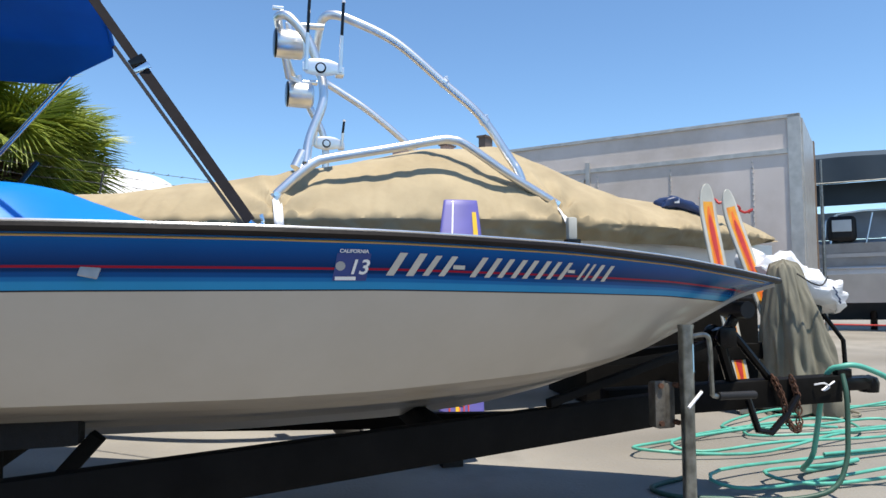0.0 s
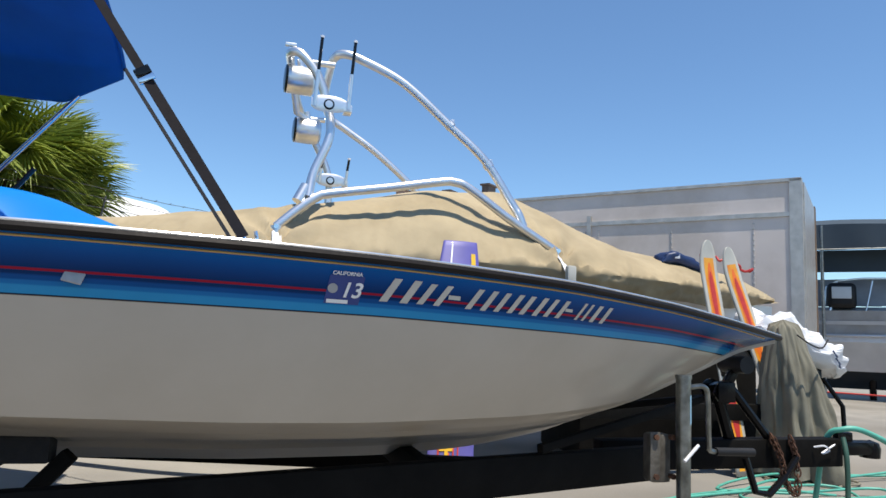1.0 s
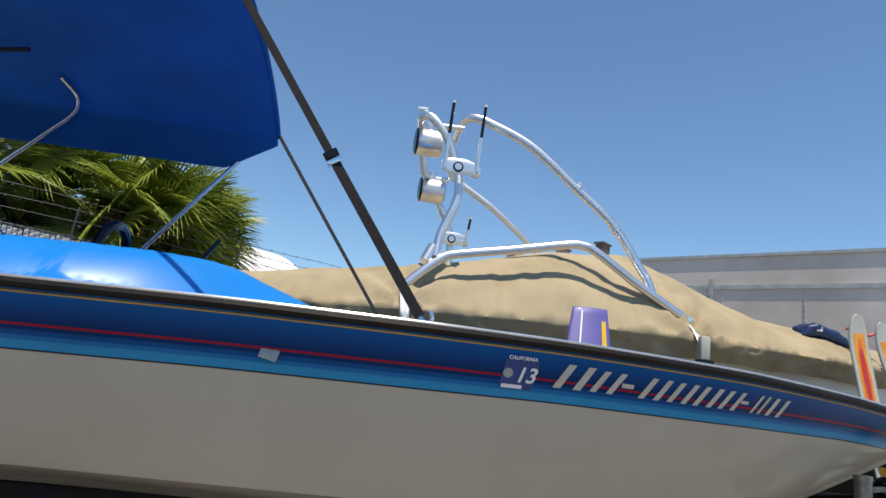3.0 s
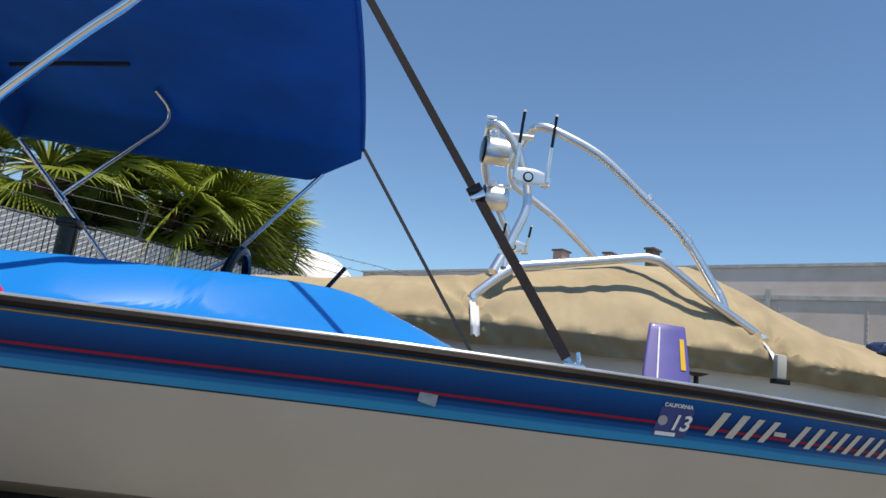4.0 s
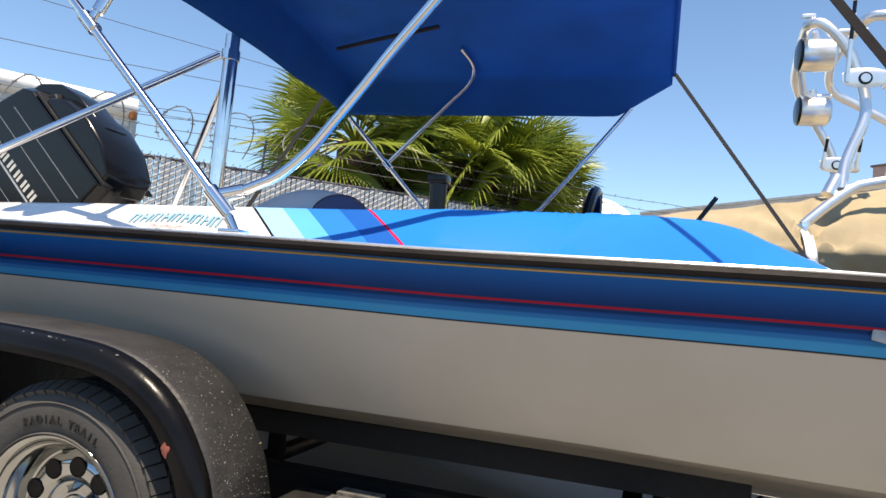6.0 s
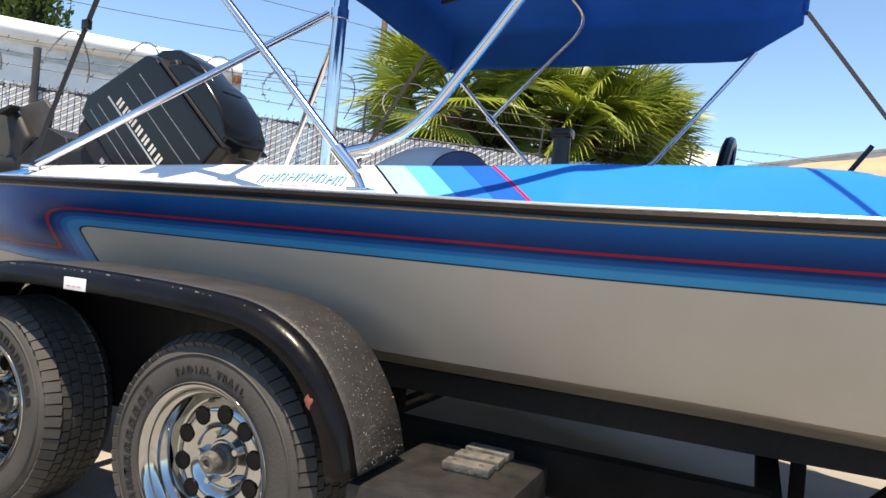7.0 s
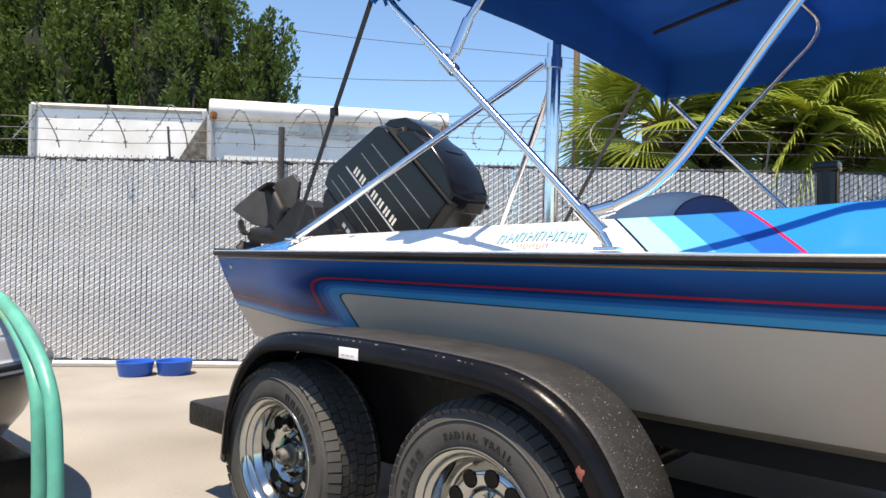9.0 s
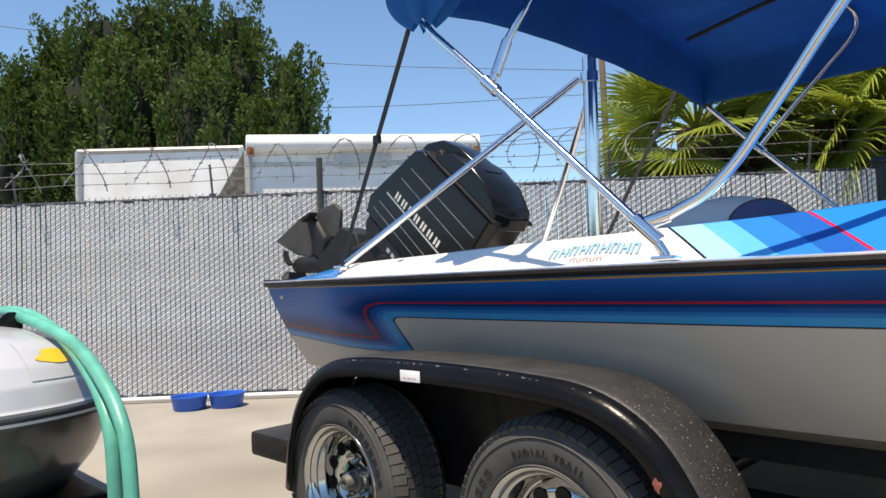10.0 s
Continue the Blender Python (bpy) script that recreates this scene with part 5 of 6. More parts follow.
def b2_hull(u, v):
    x = -1.05 + 6.85 * u
    s = v * 2 - 1
    a = abs(s)
    b = max(0.005, b2_half(x) * 0.985 - 0.16)
    keel = 0.45 + 0.75 * max(0, (x - 3.6) / 2.2) ** 1.5
    z = keel + (b2_edge(x) - 0.06 - keel) * a ** 2.2
    y = b * (a ** 0.7)
    return S2(x, C2 + (y if s > 0 else -y), z)


part("hull", sheet(60, 40, b2_hull), M["white"], boat2)
part("rub_rail", tube([S2(x, C2 - max(0.01, b2_half(x) - 0.17), b2_edge(x) - 0.48) for x in [-1.0 + 6.7 * i / 40 for i in range(41)]], 0.02, 8), M["rail_black"], boat2)
RT = 0.039
tower = part("tower_base_rail", tube([S2(0.655, 3.35, 1.588), S2(0.80, 3.36, 1.73), S2(0.94, 3.37, 1.845), S2(1.05, 3.37, 1.885), S2(1.5, 3.36, 1.975), S2(1.90, 3.35, 2.06), S2(2.02, 3.35, 2.07), S2(2.15, 3.35, 2.03), S2(2.5, 3.36, 1.815), S2(2.927, 3.37, 1.581)], RT, 24, 8), M["alu"], boat2, "polished aluminium wakeboard tower tube")
part("tower_base_rail", tube([S2(0.80, 5.0, 1.6), S2(1.1, 5.0, 1.86), S2(2.05, 5.0, 2.05), S2(2.95, 5.0, 1.58)], RT, 20, 8), M["alu"], boat2)
part("front_hoop", tube([S2(2.63, 3.37, 1.76), S2(2.59, 3.38, 1.86), S2(2.54, 3.40, 1.944), S2(2.30, 3.44, 2.298), S2(1.986, 3.47, 2.57), S2(1.598, 3.5, 2.883), S2(1.23, 3.52, 3.043), S2(1.09, 3.56, 3.085), S2(1.03, 3.64, 3.08), S2(1.02, 3.85, 3.085), S2(1.05, 4.6, 3.14), S2(1.08, 4.9, 3.09), S2(1.15, 4.98, 2.98), S2(1.34, 5.0, 2.87), S2(1.60, 5.0, 2.71), S2(1.90, 5.0, 2.48), S2(2.15, 5.0, 2.25), S2(2.4, 5.0, 1.95)], RT, 24, 9), M["alu"], boat2)
part("rear_hoop", tube([S2(0.875, 3.38, 1.84), S2(0.905, 3.42, 2.036), S2(1.0, 3.45, 2.30), S2(1.015, 3.47, 2.45), S2(0.985, 3.5, 2.62), S2(0.897, 3.5, 2.843), S2(0.76, 3.52, 3.015), S2(0.68, 3.60, 3.05), S2(0.68, 3.8, 3.06), S2(0.78, 4.7, 3.08), S2(0.84, 4.95, 3.02), S2(0.93, 5.0, 2.85), S2(1.032, 5.0, 2.674), S2(1.16, 5.0, 2.40), S2(1.173, 5.0, 2.079), S2(1.1, 5.0, 1.86)], RT, 24, 9), M["alu"], boat2)
part("hoop_link", tube([S2(0.84, 3.50, 2.95), S2(1.02, 3.54, 2.97)], RT * 0.7, 10), M["alu"], boat2)
part("hoop_link", tube([S2(0.86, 4.7, 2.86), S2(1.07, 4.75, 2.88)], RT * 0.7, 10), M["alu"], boat2)
for a, b in (((2.36, 3.43, 2.22), (2.30, 3.44, 2.298)), ((2.02, 3.46, 2.54), (1.97, 3.47, 2.59))):
    cl = part("tube_clamp", tube([S2(*a).lerp(S2(*b), 0.3), S2(*a).lerp(S2(*b), 0.75)], RT * 1.22, 20), M["alu"], boat2)
    p = (S2(*a) + S2(*b)) / 2
    part("clamp_ear", box(p.x + 0.0, p.x + 0.035, p.y - 0.016, p.y + 0.016, p.z + 0.025, p.z + 0.062, 0.006), M["alu"], cl)
for p in (S2(0.655, 3.35, 1.588), S2(2.927, 3.37, 1.581)):
    ft = part("tower_foot", tube([p, p + Vector((0.0, -0.01, -0.06)), p + Vector((0.0, -0.02, -0.10))], [0.055, 0.05, 0.035], 12), M["alu"], boat2)
    part("foot_patch", sheet(8, 14, lambda u, v, p=p: (p.x - 0.035 + 0.075 * u + 0.025 * v, p.y - 0.03 - 0.235 * min(1.0, v * 1.8) - 0.02 * math.sin(u * 6), p.z - 0.04 - 0.19 * min(1.0, v * 1.8) ** 1.6 - 0.20 * max(0.0, v - 0.5) + 0.008 * math.sin(u * 9 + v * 5))), M["bag"], ft)
    part("foot_pin", tube([p + Vector((0, -0.06, 0)), p + Vector((0, 0.06, 0))], 0.02, 10), M["chrome"], ft)
part("foot_block", box(S2(2.93, 3.1, 1.5).x - 0.03, S2(2.93, 3.1, 1.5).x + 0.055, S2(2.93, 3.1, 1.5).y - 0.02, S2(2.93, 3.1, 1.5).y + 0.05, S2(2.93, 3.1, 1.26).z, S2(2.93, 3.1, 1.44).z, 0.02), M["ski_grey"], boat2)
part("block_foot", box(S2(2.93, 3.1, 1.5).x - 0.05, S2(2.93, 3.1, 1.5).x + 0.08, S2(2.93, 3.1, 1.5).y - 0.03, S2(2.93, 3.1, 1.5).y + 0.05, S2(2.93, 3.1, 1.225).z, S2(2.93, 3.1, 1.262).z, 0.008), M["black_plastic"], boat2)
part("joint", tube([S2(0.80, 3.38, 1.80), S2(0.86, 3.41, 1.93)], RT * 1.3, 12), M["alu"], boat2)


def speaker(c, name):
    sp = part("tower_speaker", moved(revolve([(0.0, -0.135), (0.115, -0.135), (0.128, -0.12), (0.130, 0.0), (0.128, 0.10), (0.10, 0.125), (0.0, 0.13)], 36), Matrix.Translation(c) @ pose(0, 0, 0, 0, 0, -86)), M["alu"], boat2, "brushed silver tower speaker can")
    part("grille", moved(revolve([(0.0, -0.150), (0.10, -0.148), (0.122, -0.142), (0.130, -0.134), (0.128, -0.128)], 36), Matrix.Translation(c) @ pose(0, 0, 0, 0, 0, -86)), M["black_plastic"], sp)
    part("bracket", tube([c + Vector((0, 0, 0.12)), c + Vector((-0.02, 0, 0.20))], 0.03, 10), M["alu"], sp)


speaker(S2(0.775, 3.80, 2.90), "a")
speaker(S2(0.90, 4.5, 2.68), "b")
part("speaker_pole", tube([S2(0.72, 4.2, 3.05), S2(0.78, 4.3, 2.78), S2(0.88, 4.5, 2.80)], RT * 0.8, 10), M["alu"], boat2)
part("top_light", box(*[v for a in ((S2(0.67, 3.6, 3.1).x - 0.05, S2(0.67, 3.6, 3.1).x + 0.05), (S2(0.67, 3.6, 3.1).y - 0.02, S2(0.67, 3.6, 3.1).y + 0.02), (S2(0.67, 3.6, 3.1).z, S2(0.67, 3.6, 3.1).z + 0.03)) for v in a], 0.008), M["alu"], boat2)


def rack(c, up):
    rk = part("board_rack", join(tube([c + Vector((-0.15 + 0.03 * i, -0.042, 0.006)) for i in range(12)], [0.035, 0.058, 0.068, 0.072, 0.074, 0.074, 0.074, 0.072, 0.066, 0.056, 0.044, 0.03], 14, squash=(0.16, 1.0), up=(0, 0, 1)), box(c.x + 0.13, c.x + 0.20, c.y - 0.05, c.y + 0.06, c.z - 0.05, c.z + 0.02, 0.012)), M["alu"], boat2, "polished board rack with rubber-tipped prongs")
    part("rack_dial", moved(revolve([(0.0, -0.062), (0.045, -0.060), (0.048, -0.05)], 20), Matrix.Translation(c)), M["black_plastic"], rk)
    part("rack_face", moved(revolve([(0.0, -0.066), (0.032, -0.064), (0.034, -0.058)], 20), Matrix.Translation(c)), M["alu"], rk)
    for dx in (-0.12, 0.165):
        pr = part("prong", tube([c + Vector((dx, -0.06, -0.03)), c + Vector((dx + 0.01, -0.08, up * 0.5))], 0.016, 8), M["alu"], rk)
        part("prong_sleeve", tube([c + Vector((dx + 0.008, -0.075, up * 0.42)), c + Vector((dx + 0.022, -0.10, up))], 0.014, 8), M["black_plastic"], pr)
        part("prong_tip", tube([c + Vector((dx + 0.022, -0.10, up)), c + Vector((dx + 0.023, -0.10, up + 0.02))], 0.017, 8), M["bag"], pr)


rack(S2(0.985, 3.42, 2.585), 0.56)
rack(S2(1.18, 4.98, 2.33), 0.24)
# things lying on the cover
bagp = S2(4.52, 3.95, 1.695)
def bag_shape(u, v):
    a, b = 2 * math.pi * u, math.pi * (v - 0.5)

    def sq(k, e=0.45):
        return math.copysign(abs(k) ** e, k)
    p = Vector((0.27 * sq(math.cos(a)) * sq(math.cos(b)), 0.12 * sq(math.sin(a)) * sq(math.cos(b)), 0.062 * sq(math.sin(b))))
    return p * (1 + 0.30 * noise.noise(p * 8.0) + 0.12 * noise.noise(p * 21.0)) + Vector((0, 0, -0.03 * (p.x / 0.2) ** 2))


gear_bag = part("gear_bag", moved(sheet(40, 24, bag_shape), Matrix.Translation(bagp + Vector((0, 0, -0.02))) @ pose(0, 0, 0, 0, 9, 0)), M["vinyl_blue"])
tagged(gear_bag, "dark blue and red gear bag lying on the cover", "bag")
part("bag_tag", box(bagp.x - 0.15, bagp.x - 0.09, bagp.y - 0.128, bagp.y - 0.115, bagp.z - 0.02, bagp.z + 0.03, 0.004), M["bag"], gear_bag)
rope = part("tow_rope", tube([bagp + Vector((0.14 + 0.62 * i / 14 + 0.03 * math.sin(i * 2.1), -0.18 + 0.04 * math.cos(i * 1.7), 0.03 - 0.012 * i + 0.05 * abs(math.sin(i * 1.3)))) for i in range(15)], 0.014, 6, 3), M["red"])
tagged(rope, "red and white tow rope heaped on the cover", "rope")
tether = part("tie_cord", tube([S2(4.95, 3.75, 1.50), S2(5.05, 3.72, 1.42), S2(5.06, 3.70, 1.22), S2(5.05, 3.70, 1.10)], 0.022, 6), M["black_plastic"])
tagged(tether, "black tie cord hanging from the cover", "cord")
b2trailer = thing("second_trailer", "black trailer under the covered wakeboard boat", "trailer")
part("frame_rail", box(-1.0, 5.4, 3.35, 3.45, 0.22, 0.36, 0.01), M["frame"], b2trailer)
part("frame_rail", box(-1.0, 5.4, 5.2, 5.3, 0.22, 0.36, 0.01), M["frame"], b2trailer)
for x in (1.32,):
    for y in (3.05, 5.6):
        w2 = part("wheel", moved(revolve([(0.0, -0.08), (0.09, -0.085), (0.17, -0.07), (0.19, -0.10), (0.20, -0.09)], 40), Matrix.Translation((x, y, 0.075))), M["alu"], b2trailer, "bright metal spoke wheel")
        for k in range(5):
            a = 1.2566 * k + 0.3
            part("spoke", moved(box(0.05, 0.165, -0.108, -0.075, -0.022, 0.022, 0.008), Matrix.Translation((x, y, 0.075)) @ pose(0, 0, 0, 0, math.degrees(a), 0)), M["wheel"], w2)
        part("tyre", moved(revolve([(0.19, -0.09), (0.22, -0.108), (0.29, -0.105), (0.32, -0.08), (0.33, 0.0), (0.32, 0.08), (0.29, 0.1), (0.19, 0.09)], 48), Matrix.Translation((x, y, 0.075))), M["rubber"], w2)
part("guide_pole", tube([S2(2.26, 3.0, 0.5), S2(2.26, 3.0, 1.22)], 0.02, 8), M["black_plastic"], b2trailer)
part("guide_cap", tube([S2(2.26, 3.0, 1.20), S2(2.26, 3.0, 1.225)], [0.03, 0.10], 12), M["brown"], b2trailer)
for y in (3.4, 5.25):
    for x in (-0.8, 0.8, 2.6):
        part("bunk_post", box(x - 0.04, x + 0.04, y - 0.04, y + 0.04, 0.30, 0.80, 0.006), M["frame"], b2trailer)
part("axle", box(1.29, 1.35, 3.0, 5.6, 0.05, 0.11, 0.006), M["frame"], b2trailer)
part("under_box", box(3.6, 5.6, 4.2, 5.1, -0.24, 0.75, 0.02), M["frame"], b2trailer)

# ---- violet board standing between the boats ----
bd = thing("wakeboard", "violet wakeboard with a flame graphic standing upright", "wakeboard")


def board(u, v):
    z = -0.03 + 1.58 * v
    w = 0.175 - 0.045 * max(0, (v - 0.75) / 0.25) ** 1.2 if v > 0.3 else 0.175
    return Vector((1.80 + 0.215 * v + w * (0.86 + 0.14 * v) * (2 * u - 1), 2.42 + 0.69 * v - 0.02 * (1 - (2 * u - 1) ** 2), z))


bp = part("board", sheet(12, 30, board), M["purple"], bd)
s = bp.modifiers.new("thickness", "SOLIDIFY")
s.thickness, s.offset = 0.035, 0
bevelled(bp, 0.012)


def on_board(name, u0, u1, v0, v1, mat):
    q = [board(a, b) + Vector((0, -0.026, 0)) for a, b in ((u0, v0), (u1, v0), (u1, v1), (u0, v1))]
    return part(name, ([tuple(p) for p in q], [(0, 1, 2, 3)]), mat, bd)


on_board("stripe", 0.22, 0.26, 0.5, 0.985, M["bag"])
on_board("logo_shape", 0.78, 0.90, 0.80, 0.94, M["yellow"])
for u0, u1, v0, v1, m in ((0.33, 0.40, 0.03, 0.16, "yellow"), (0.22, 0.52, 0.095, 0.11, "yellow"), (0.26, 0.48, 0.12, 0.13, "red"), (0.18, 0.22, 0.06, 0.13, "red"), (0.50, 0.53, 0.06, 0.13, "red"), (0.60, 0.63, 0.05, 0.14, "red"), (0.40, 0.43, 0.02, 0.09, "orange")):
    on_board("flame_shape", u0, u1, v0, v1, M[m])

# added prop for the board, coloured dark to sink into the shade
block = part("timber_block", box(1.66, 1.80, 2.38, 2.48, -0.252, -0.03, 0.008), M["shade_timber"])
tagged(block, "dark timber block added under the violet board", "timber block")

# ---- two water skis leaning by the bow ----
def ski(top, foot):
    top, foot = Vector(top), Vector(foot)
    d = (top - foot)
    L = d.length
    ax = Vector((1, 0.1, 0))
    ax = (ax - d.normalized() * ax.dot(d.normalized())).normalized()
    n = d.normalized().cross(ax)
    if n.y > 0:
        n = -n
    root = thing("water_ski", "water ski with yellow and red flames leaning upright", "water ski", group="water skis")

    def half(v):
        return 0.096 * min(1.0, max(0.0, 1 - (max(0.0, v - 0.86) / 0.14) ** 2.2) ** 0.5) * (0.85 + 0.15 * v)

    def face(u, v, k=1.0, lift=0.0, lo=0.0, hi=1.0):
        v = lo + (hi - lo) * (1 - (1 - v) ** 1.7)
        bend = 0.05 * max(0, (v - 0.82) / 0.18) ** 2
        return foot + d * v + ax * half(v) * k * (2 * u - 1) + n * (0.012 + lift + bend)
    b = part("blade", sheet(8, 40, face), M["ski_grey"], root)
    s = b.modifiers.new("thickness", "SOLIDIFY")
    s.thickness, s.offset = 0.018, 0
    part("flame_field", sheet(8, 40, lambda u, v: face(u, v, 0.62, 0.011, 0.02, 0.92)), M["amber"], root)
    part("flame_core", sheet(8, 30, lambda u, v: face(u, v, 0.44 * math.sin(math.pi * (0.12 + 0.86 * v)), 0.013, 0.40, 0.90)), M["orange"], root)
    part("flame_heart", sheet(6, 20, lambda u, v: face(u, v, 0.28 * math.sin(math.pi * v), 0.015, 0.55, 0.86)), M["red"], root)
    part("flame_tongue", sheet(6, 20, lambda u, v: face(u, v, 0.5 * math.sin(math.pi * v), 0.013, 0.08, 0.36)), M["red"], root)
    part("binding", moved(sheet(14, 10, lambda u, v: (0.075 * math.cos(math.pi * u), -0.09 * math.sin(math.pi * u) * math.sin(math.pi * (0.1 + 0.8 * v)), 0.25 * v)), Matrix.Translation(foot + d * 0.40 + n * 0.015)), M["black_plastic"], root)
    part("fin", box(foot.x - 0.03, foot.x + 0.03, foot.y + 0.02, foot.y + 0.08, foot.z + 0.05, foot.z + 0.18, 0.004), M["black_plastic"], root)


ski(S2(4.22, 3.20, 1.745), (4.69, 3.30, -0.24))
ski(S2(4.42, 3.20, 1.70), (5.28, 3.30, -0.24))

# ---- draped tarp and white sheet beyond the tongue ----
def drape(cx, cy, rx, ry, h, folds, seed, top=0.5, lean=0.0):
    def f(u, v):
        a = 2 * math.pi * u
        r = top + (1 - top) * v ** 0.8
        fold = 1 + (0.13 * math.sin(folds * a + seed + 2.2 * v) + 0.09 * math.sin((folds * 2 + 1) * a + 2 * seed - 1.5 * v) + 0.05 * math.sin(23 * a + 9 * v)) * v + 0.12 * noise.noise(Vector((math.cos(a) * 2, math.sin(a) * 2, v * 3 + seed))) + 0.16 * abs(noise.noise(Vector((math.cos(a) * 3.5, math.sin(a) * 3.5, v * 4 + 9)))) - 0.05
        z = h * (1 - v ** 1.15) + 0.05 * noise.noise(Vector((math.cos(a) * 3, math.sin(a) * 3, v * 4 - seed)))
        return (cx + rx * r * fold * math.cos(a) + lean * z, cy + ry * r * fold * math.sin(a), max(0.01, z) * (h + 0.24) / h - 0.24)
    shape = sheet(150, 44, f)
    cap = sheet(150, 8, lambda u, v: Vector(f(u, 0)) * (1 - v) + Vector((cx + lean * h, cy, h + 0.06)) * v)
    return join(shape, cap)


tarp = part("tarp", drape(5.24, 3.25, 0.34, 0.38, 1.06, 6, 1.3, 0.30, -0.15), M["tarp"], angle=70)
tagged(tarp, "crumpled grey-green tarp draped over an engine", "tarp")
part("tie_line", tube([(4.98, 2.98, 0.98), (5.05, 2.90, 0.90), (5.16, 2.90, 0.88), (5.24, 2.92, 0.95)], 0.007, 6, 3), M["strap_black"], tarp)
part("hem", tube([(5.24 + 0.38 * math.cos(a) * (1 + 0.1 * math.sin(6 * a)), 3.25 + 0.42 * math.sin(a) * (1 + 0.1 * math.sin(6 * a)), -0.23) for a in [6.283 * i / 60 for i in range(61)]], 0.010, 6), M["tarp"], tarp)
def crumple(u, v):
    a = 2 * math.pi * u
    p = Vector((0.64 * math.sin(math.pi * v) ** 0.7 * math.cos(a), 0.32 * math.sin(math.pi * v) ** 0.7 * math.sin(a), -0.19 * math.cos(math.pi * v)))
    q = p * 1.0
    k = 0.14 * noise.noise(q * 2.2) + 0.20 * abs(noise.noise(q * 4.0 + Vector((3, 1, 2)))) + 0.10 * abs(noise.noise(q * 9.0 + Vector((7, 2, 5)))) - 0.10
    return p * (1 + k) + Vector((0, 0, 0.5 * k))


sheetw = part("plastic_sheet", moved(sheet(46, 30, crumple), Matrix.Translation((5.58, 3.66, 0.90)) @ pose(0, 0, 0, 0, 20, 0)), M["bag"], smooth=False)
tagged(sheetw, "crumpled white plastic sheet bundled over an outboard", "plastic sheet")
for i in range(5):
    part("print_bar", moved(box(-0.018, 0.018, -0.003, 0.003, -0.007, 0.007), Matrix.Translation((5.72 + 0.024 * i + 0.012 * (i % 2), 3.335 + 0.008 * i, 0.85 - 0.033 * i)) @ pose(0, 0, 0, 0, 50, 0)), M["vinyl_blue"], sheetw)
stand = part("engine_stand", join(box(5.35, 5.75, 3.50, 3.85, -0.24, 0.74, 0.03), tube([(5.75, 3.5, 0.60), (5.92, 3.45, 0.35), (5.90, 3.4, -0.23)], 0.022, 8)), M["black_paint"])
tagged(stand, "dark engine on a stand under plastic sheeting", "engine stand")

# ---- box trailer behind the boats ----
truck = thing("box_truck_trailer", "long faded beige box trailer with riveted side panels", "truck trailer")
TA, TD = Vector((8.21, 6.33, 0)), Vector((-0.674, 0.739, 0))
TP = Vector((0.739, 0.674, 0))


def on_truck(s, off, z):
    return TA + TD * s - TP * off + Vector((0, 0, z))


def slab(s0, s1, o0, o1, z0, z1):
    v = [on_truck(s, o, z) for z in (z0, z1) for s, o in ((s0, o0), (s1, o0), (s1, o1), (s0, o1))]
    return [tuple(p) for p in v], [(0, 1, 2, 3), (7, 6, 5, 4), (0, 4, 5, 1), (1, 5, 6, 2), (2, 6, 7, 3), (3, 7, 4, 0)]


part("box_body", slab(0.02, 13.4, 0.0, -2.5, 0.95, 3.36), M["truck"], truck, smooth=False)
part("roof_trim", slab(-0.02, 13.4, 0.03, -2.53, 3.36, 3.41), M["truck_trim"], truck, smooth=False)
part("side_band", slab(0.0, 13.4, 0.025, 0.0, 2.83, 2.90), M["truck_trim"], truck, smooth=False)
part("corner_post", slab(-0.03, 0.14, 0.03, -0.12, 0.9, 3.40), M["truck_trim"], truck, smooth=False)
part("door_frame", slab(-0.05, -0.02, -0.12, -2.45, 0.95, 3.36), M["truck_trim"], truck, smooth=False)
part("rear_door", slab(-0.035, 0.0, -0.25, -2.3, 1.0, 3.2), M["awning"], truck, smooth=False)
part("corner_post", slab(-0.06, 0.05, -2.3, -2.53, 0.9, 3.40), M["wood"], truck, smooth=False)
for i in range(9):
    s = 0.62 + i * 1.22
    part("panel_joint", slab(s, s + 0.03, 0.006, 0.0, 0.98, 2.83), M["truck"], truck, smooth=False)
    for k in range(22 if i < 5 else 0):
        p = on_truck(s + 0.015, 0.008, 1.0 + k * 0.083)
        part("rivet", box(p.x - 0.011, p.x + 0.011, p.y - 0.011, p.y + 0.011, p.z - 0.011, p.z + 0.011, 0.004), M["truck_trim"], truck)
# brick-red vents standing on the roof
for s0, w, z1, mat in ((5.50, 0.15, 3.84, "brown"), (6.40, 0.15, 3.78, "brick"), (7.55, 0.22, 3.88, "brick")):
    vent = part("roof_vent", slab(s0, s0 + w, -0.45, -0.75, 3.40, z1), M[mat], truck, smooth=False)
    part("vent_cap", slab(s0 - 0.03, s0 + w + 0.03, -0.42, -0.78, z1, z1 + 0.035), M["brown"], vent, smooth=False)
part("marker_bracket", slab(3.3, 3.9, 0.06, 0.0, 2.62, 2.72), M["truck_trim"], truck, smooth=False)
part("downpipe", slab(3.2, 3.27, 0.05, 0.0, 2.60, 3.0), M["truck_trim"], truck, smooth=False)
for s in (1.2, 2.4, 10.5):
    p = on_truck(s, -0.3, 0.5)
    part("wheel", moved(revolve([(0.0, -0.1), (0.28, -0.1), (0.3, -0.14), (0.46, -0.14), (0.5, -0.1), (0.5, 0.1), (0.0, 0.1)], 36), Matrix.Translation(p) @ pose(0, 0, 0, 0, 0, math.degrees(math.atan2(TD.y, TD.x)))), M["rubber"], truck)
part("chassis", slab(0.3, 13.0, -0.5, -2.0, 0.6, 0.95), M["black_paint"], truck, smooth=False)

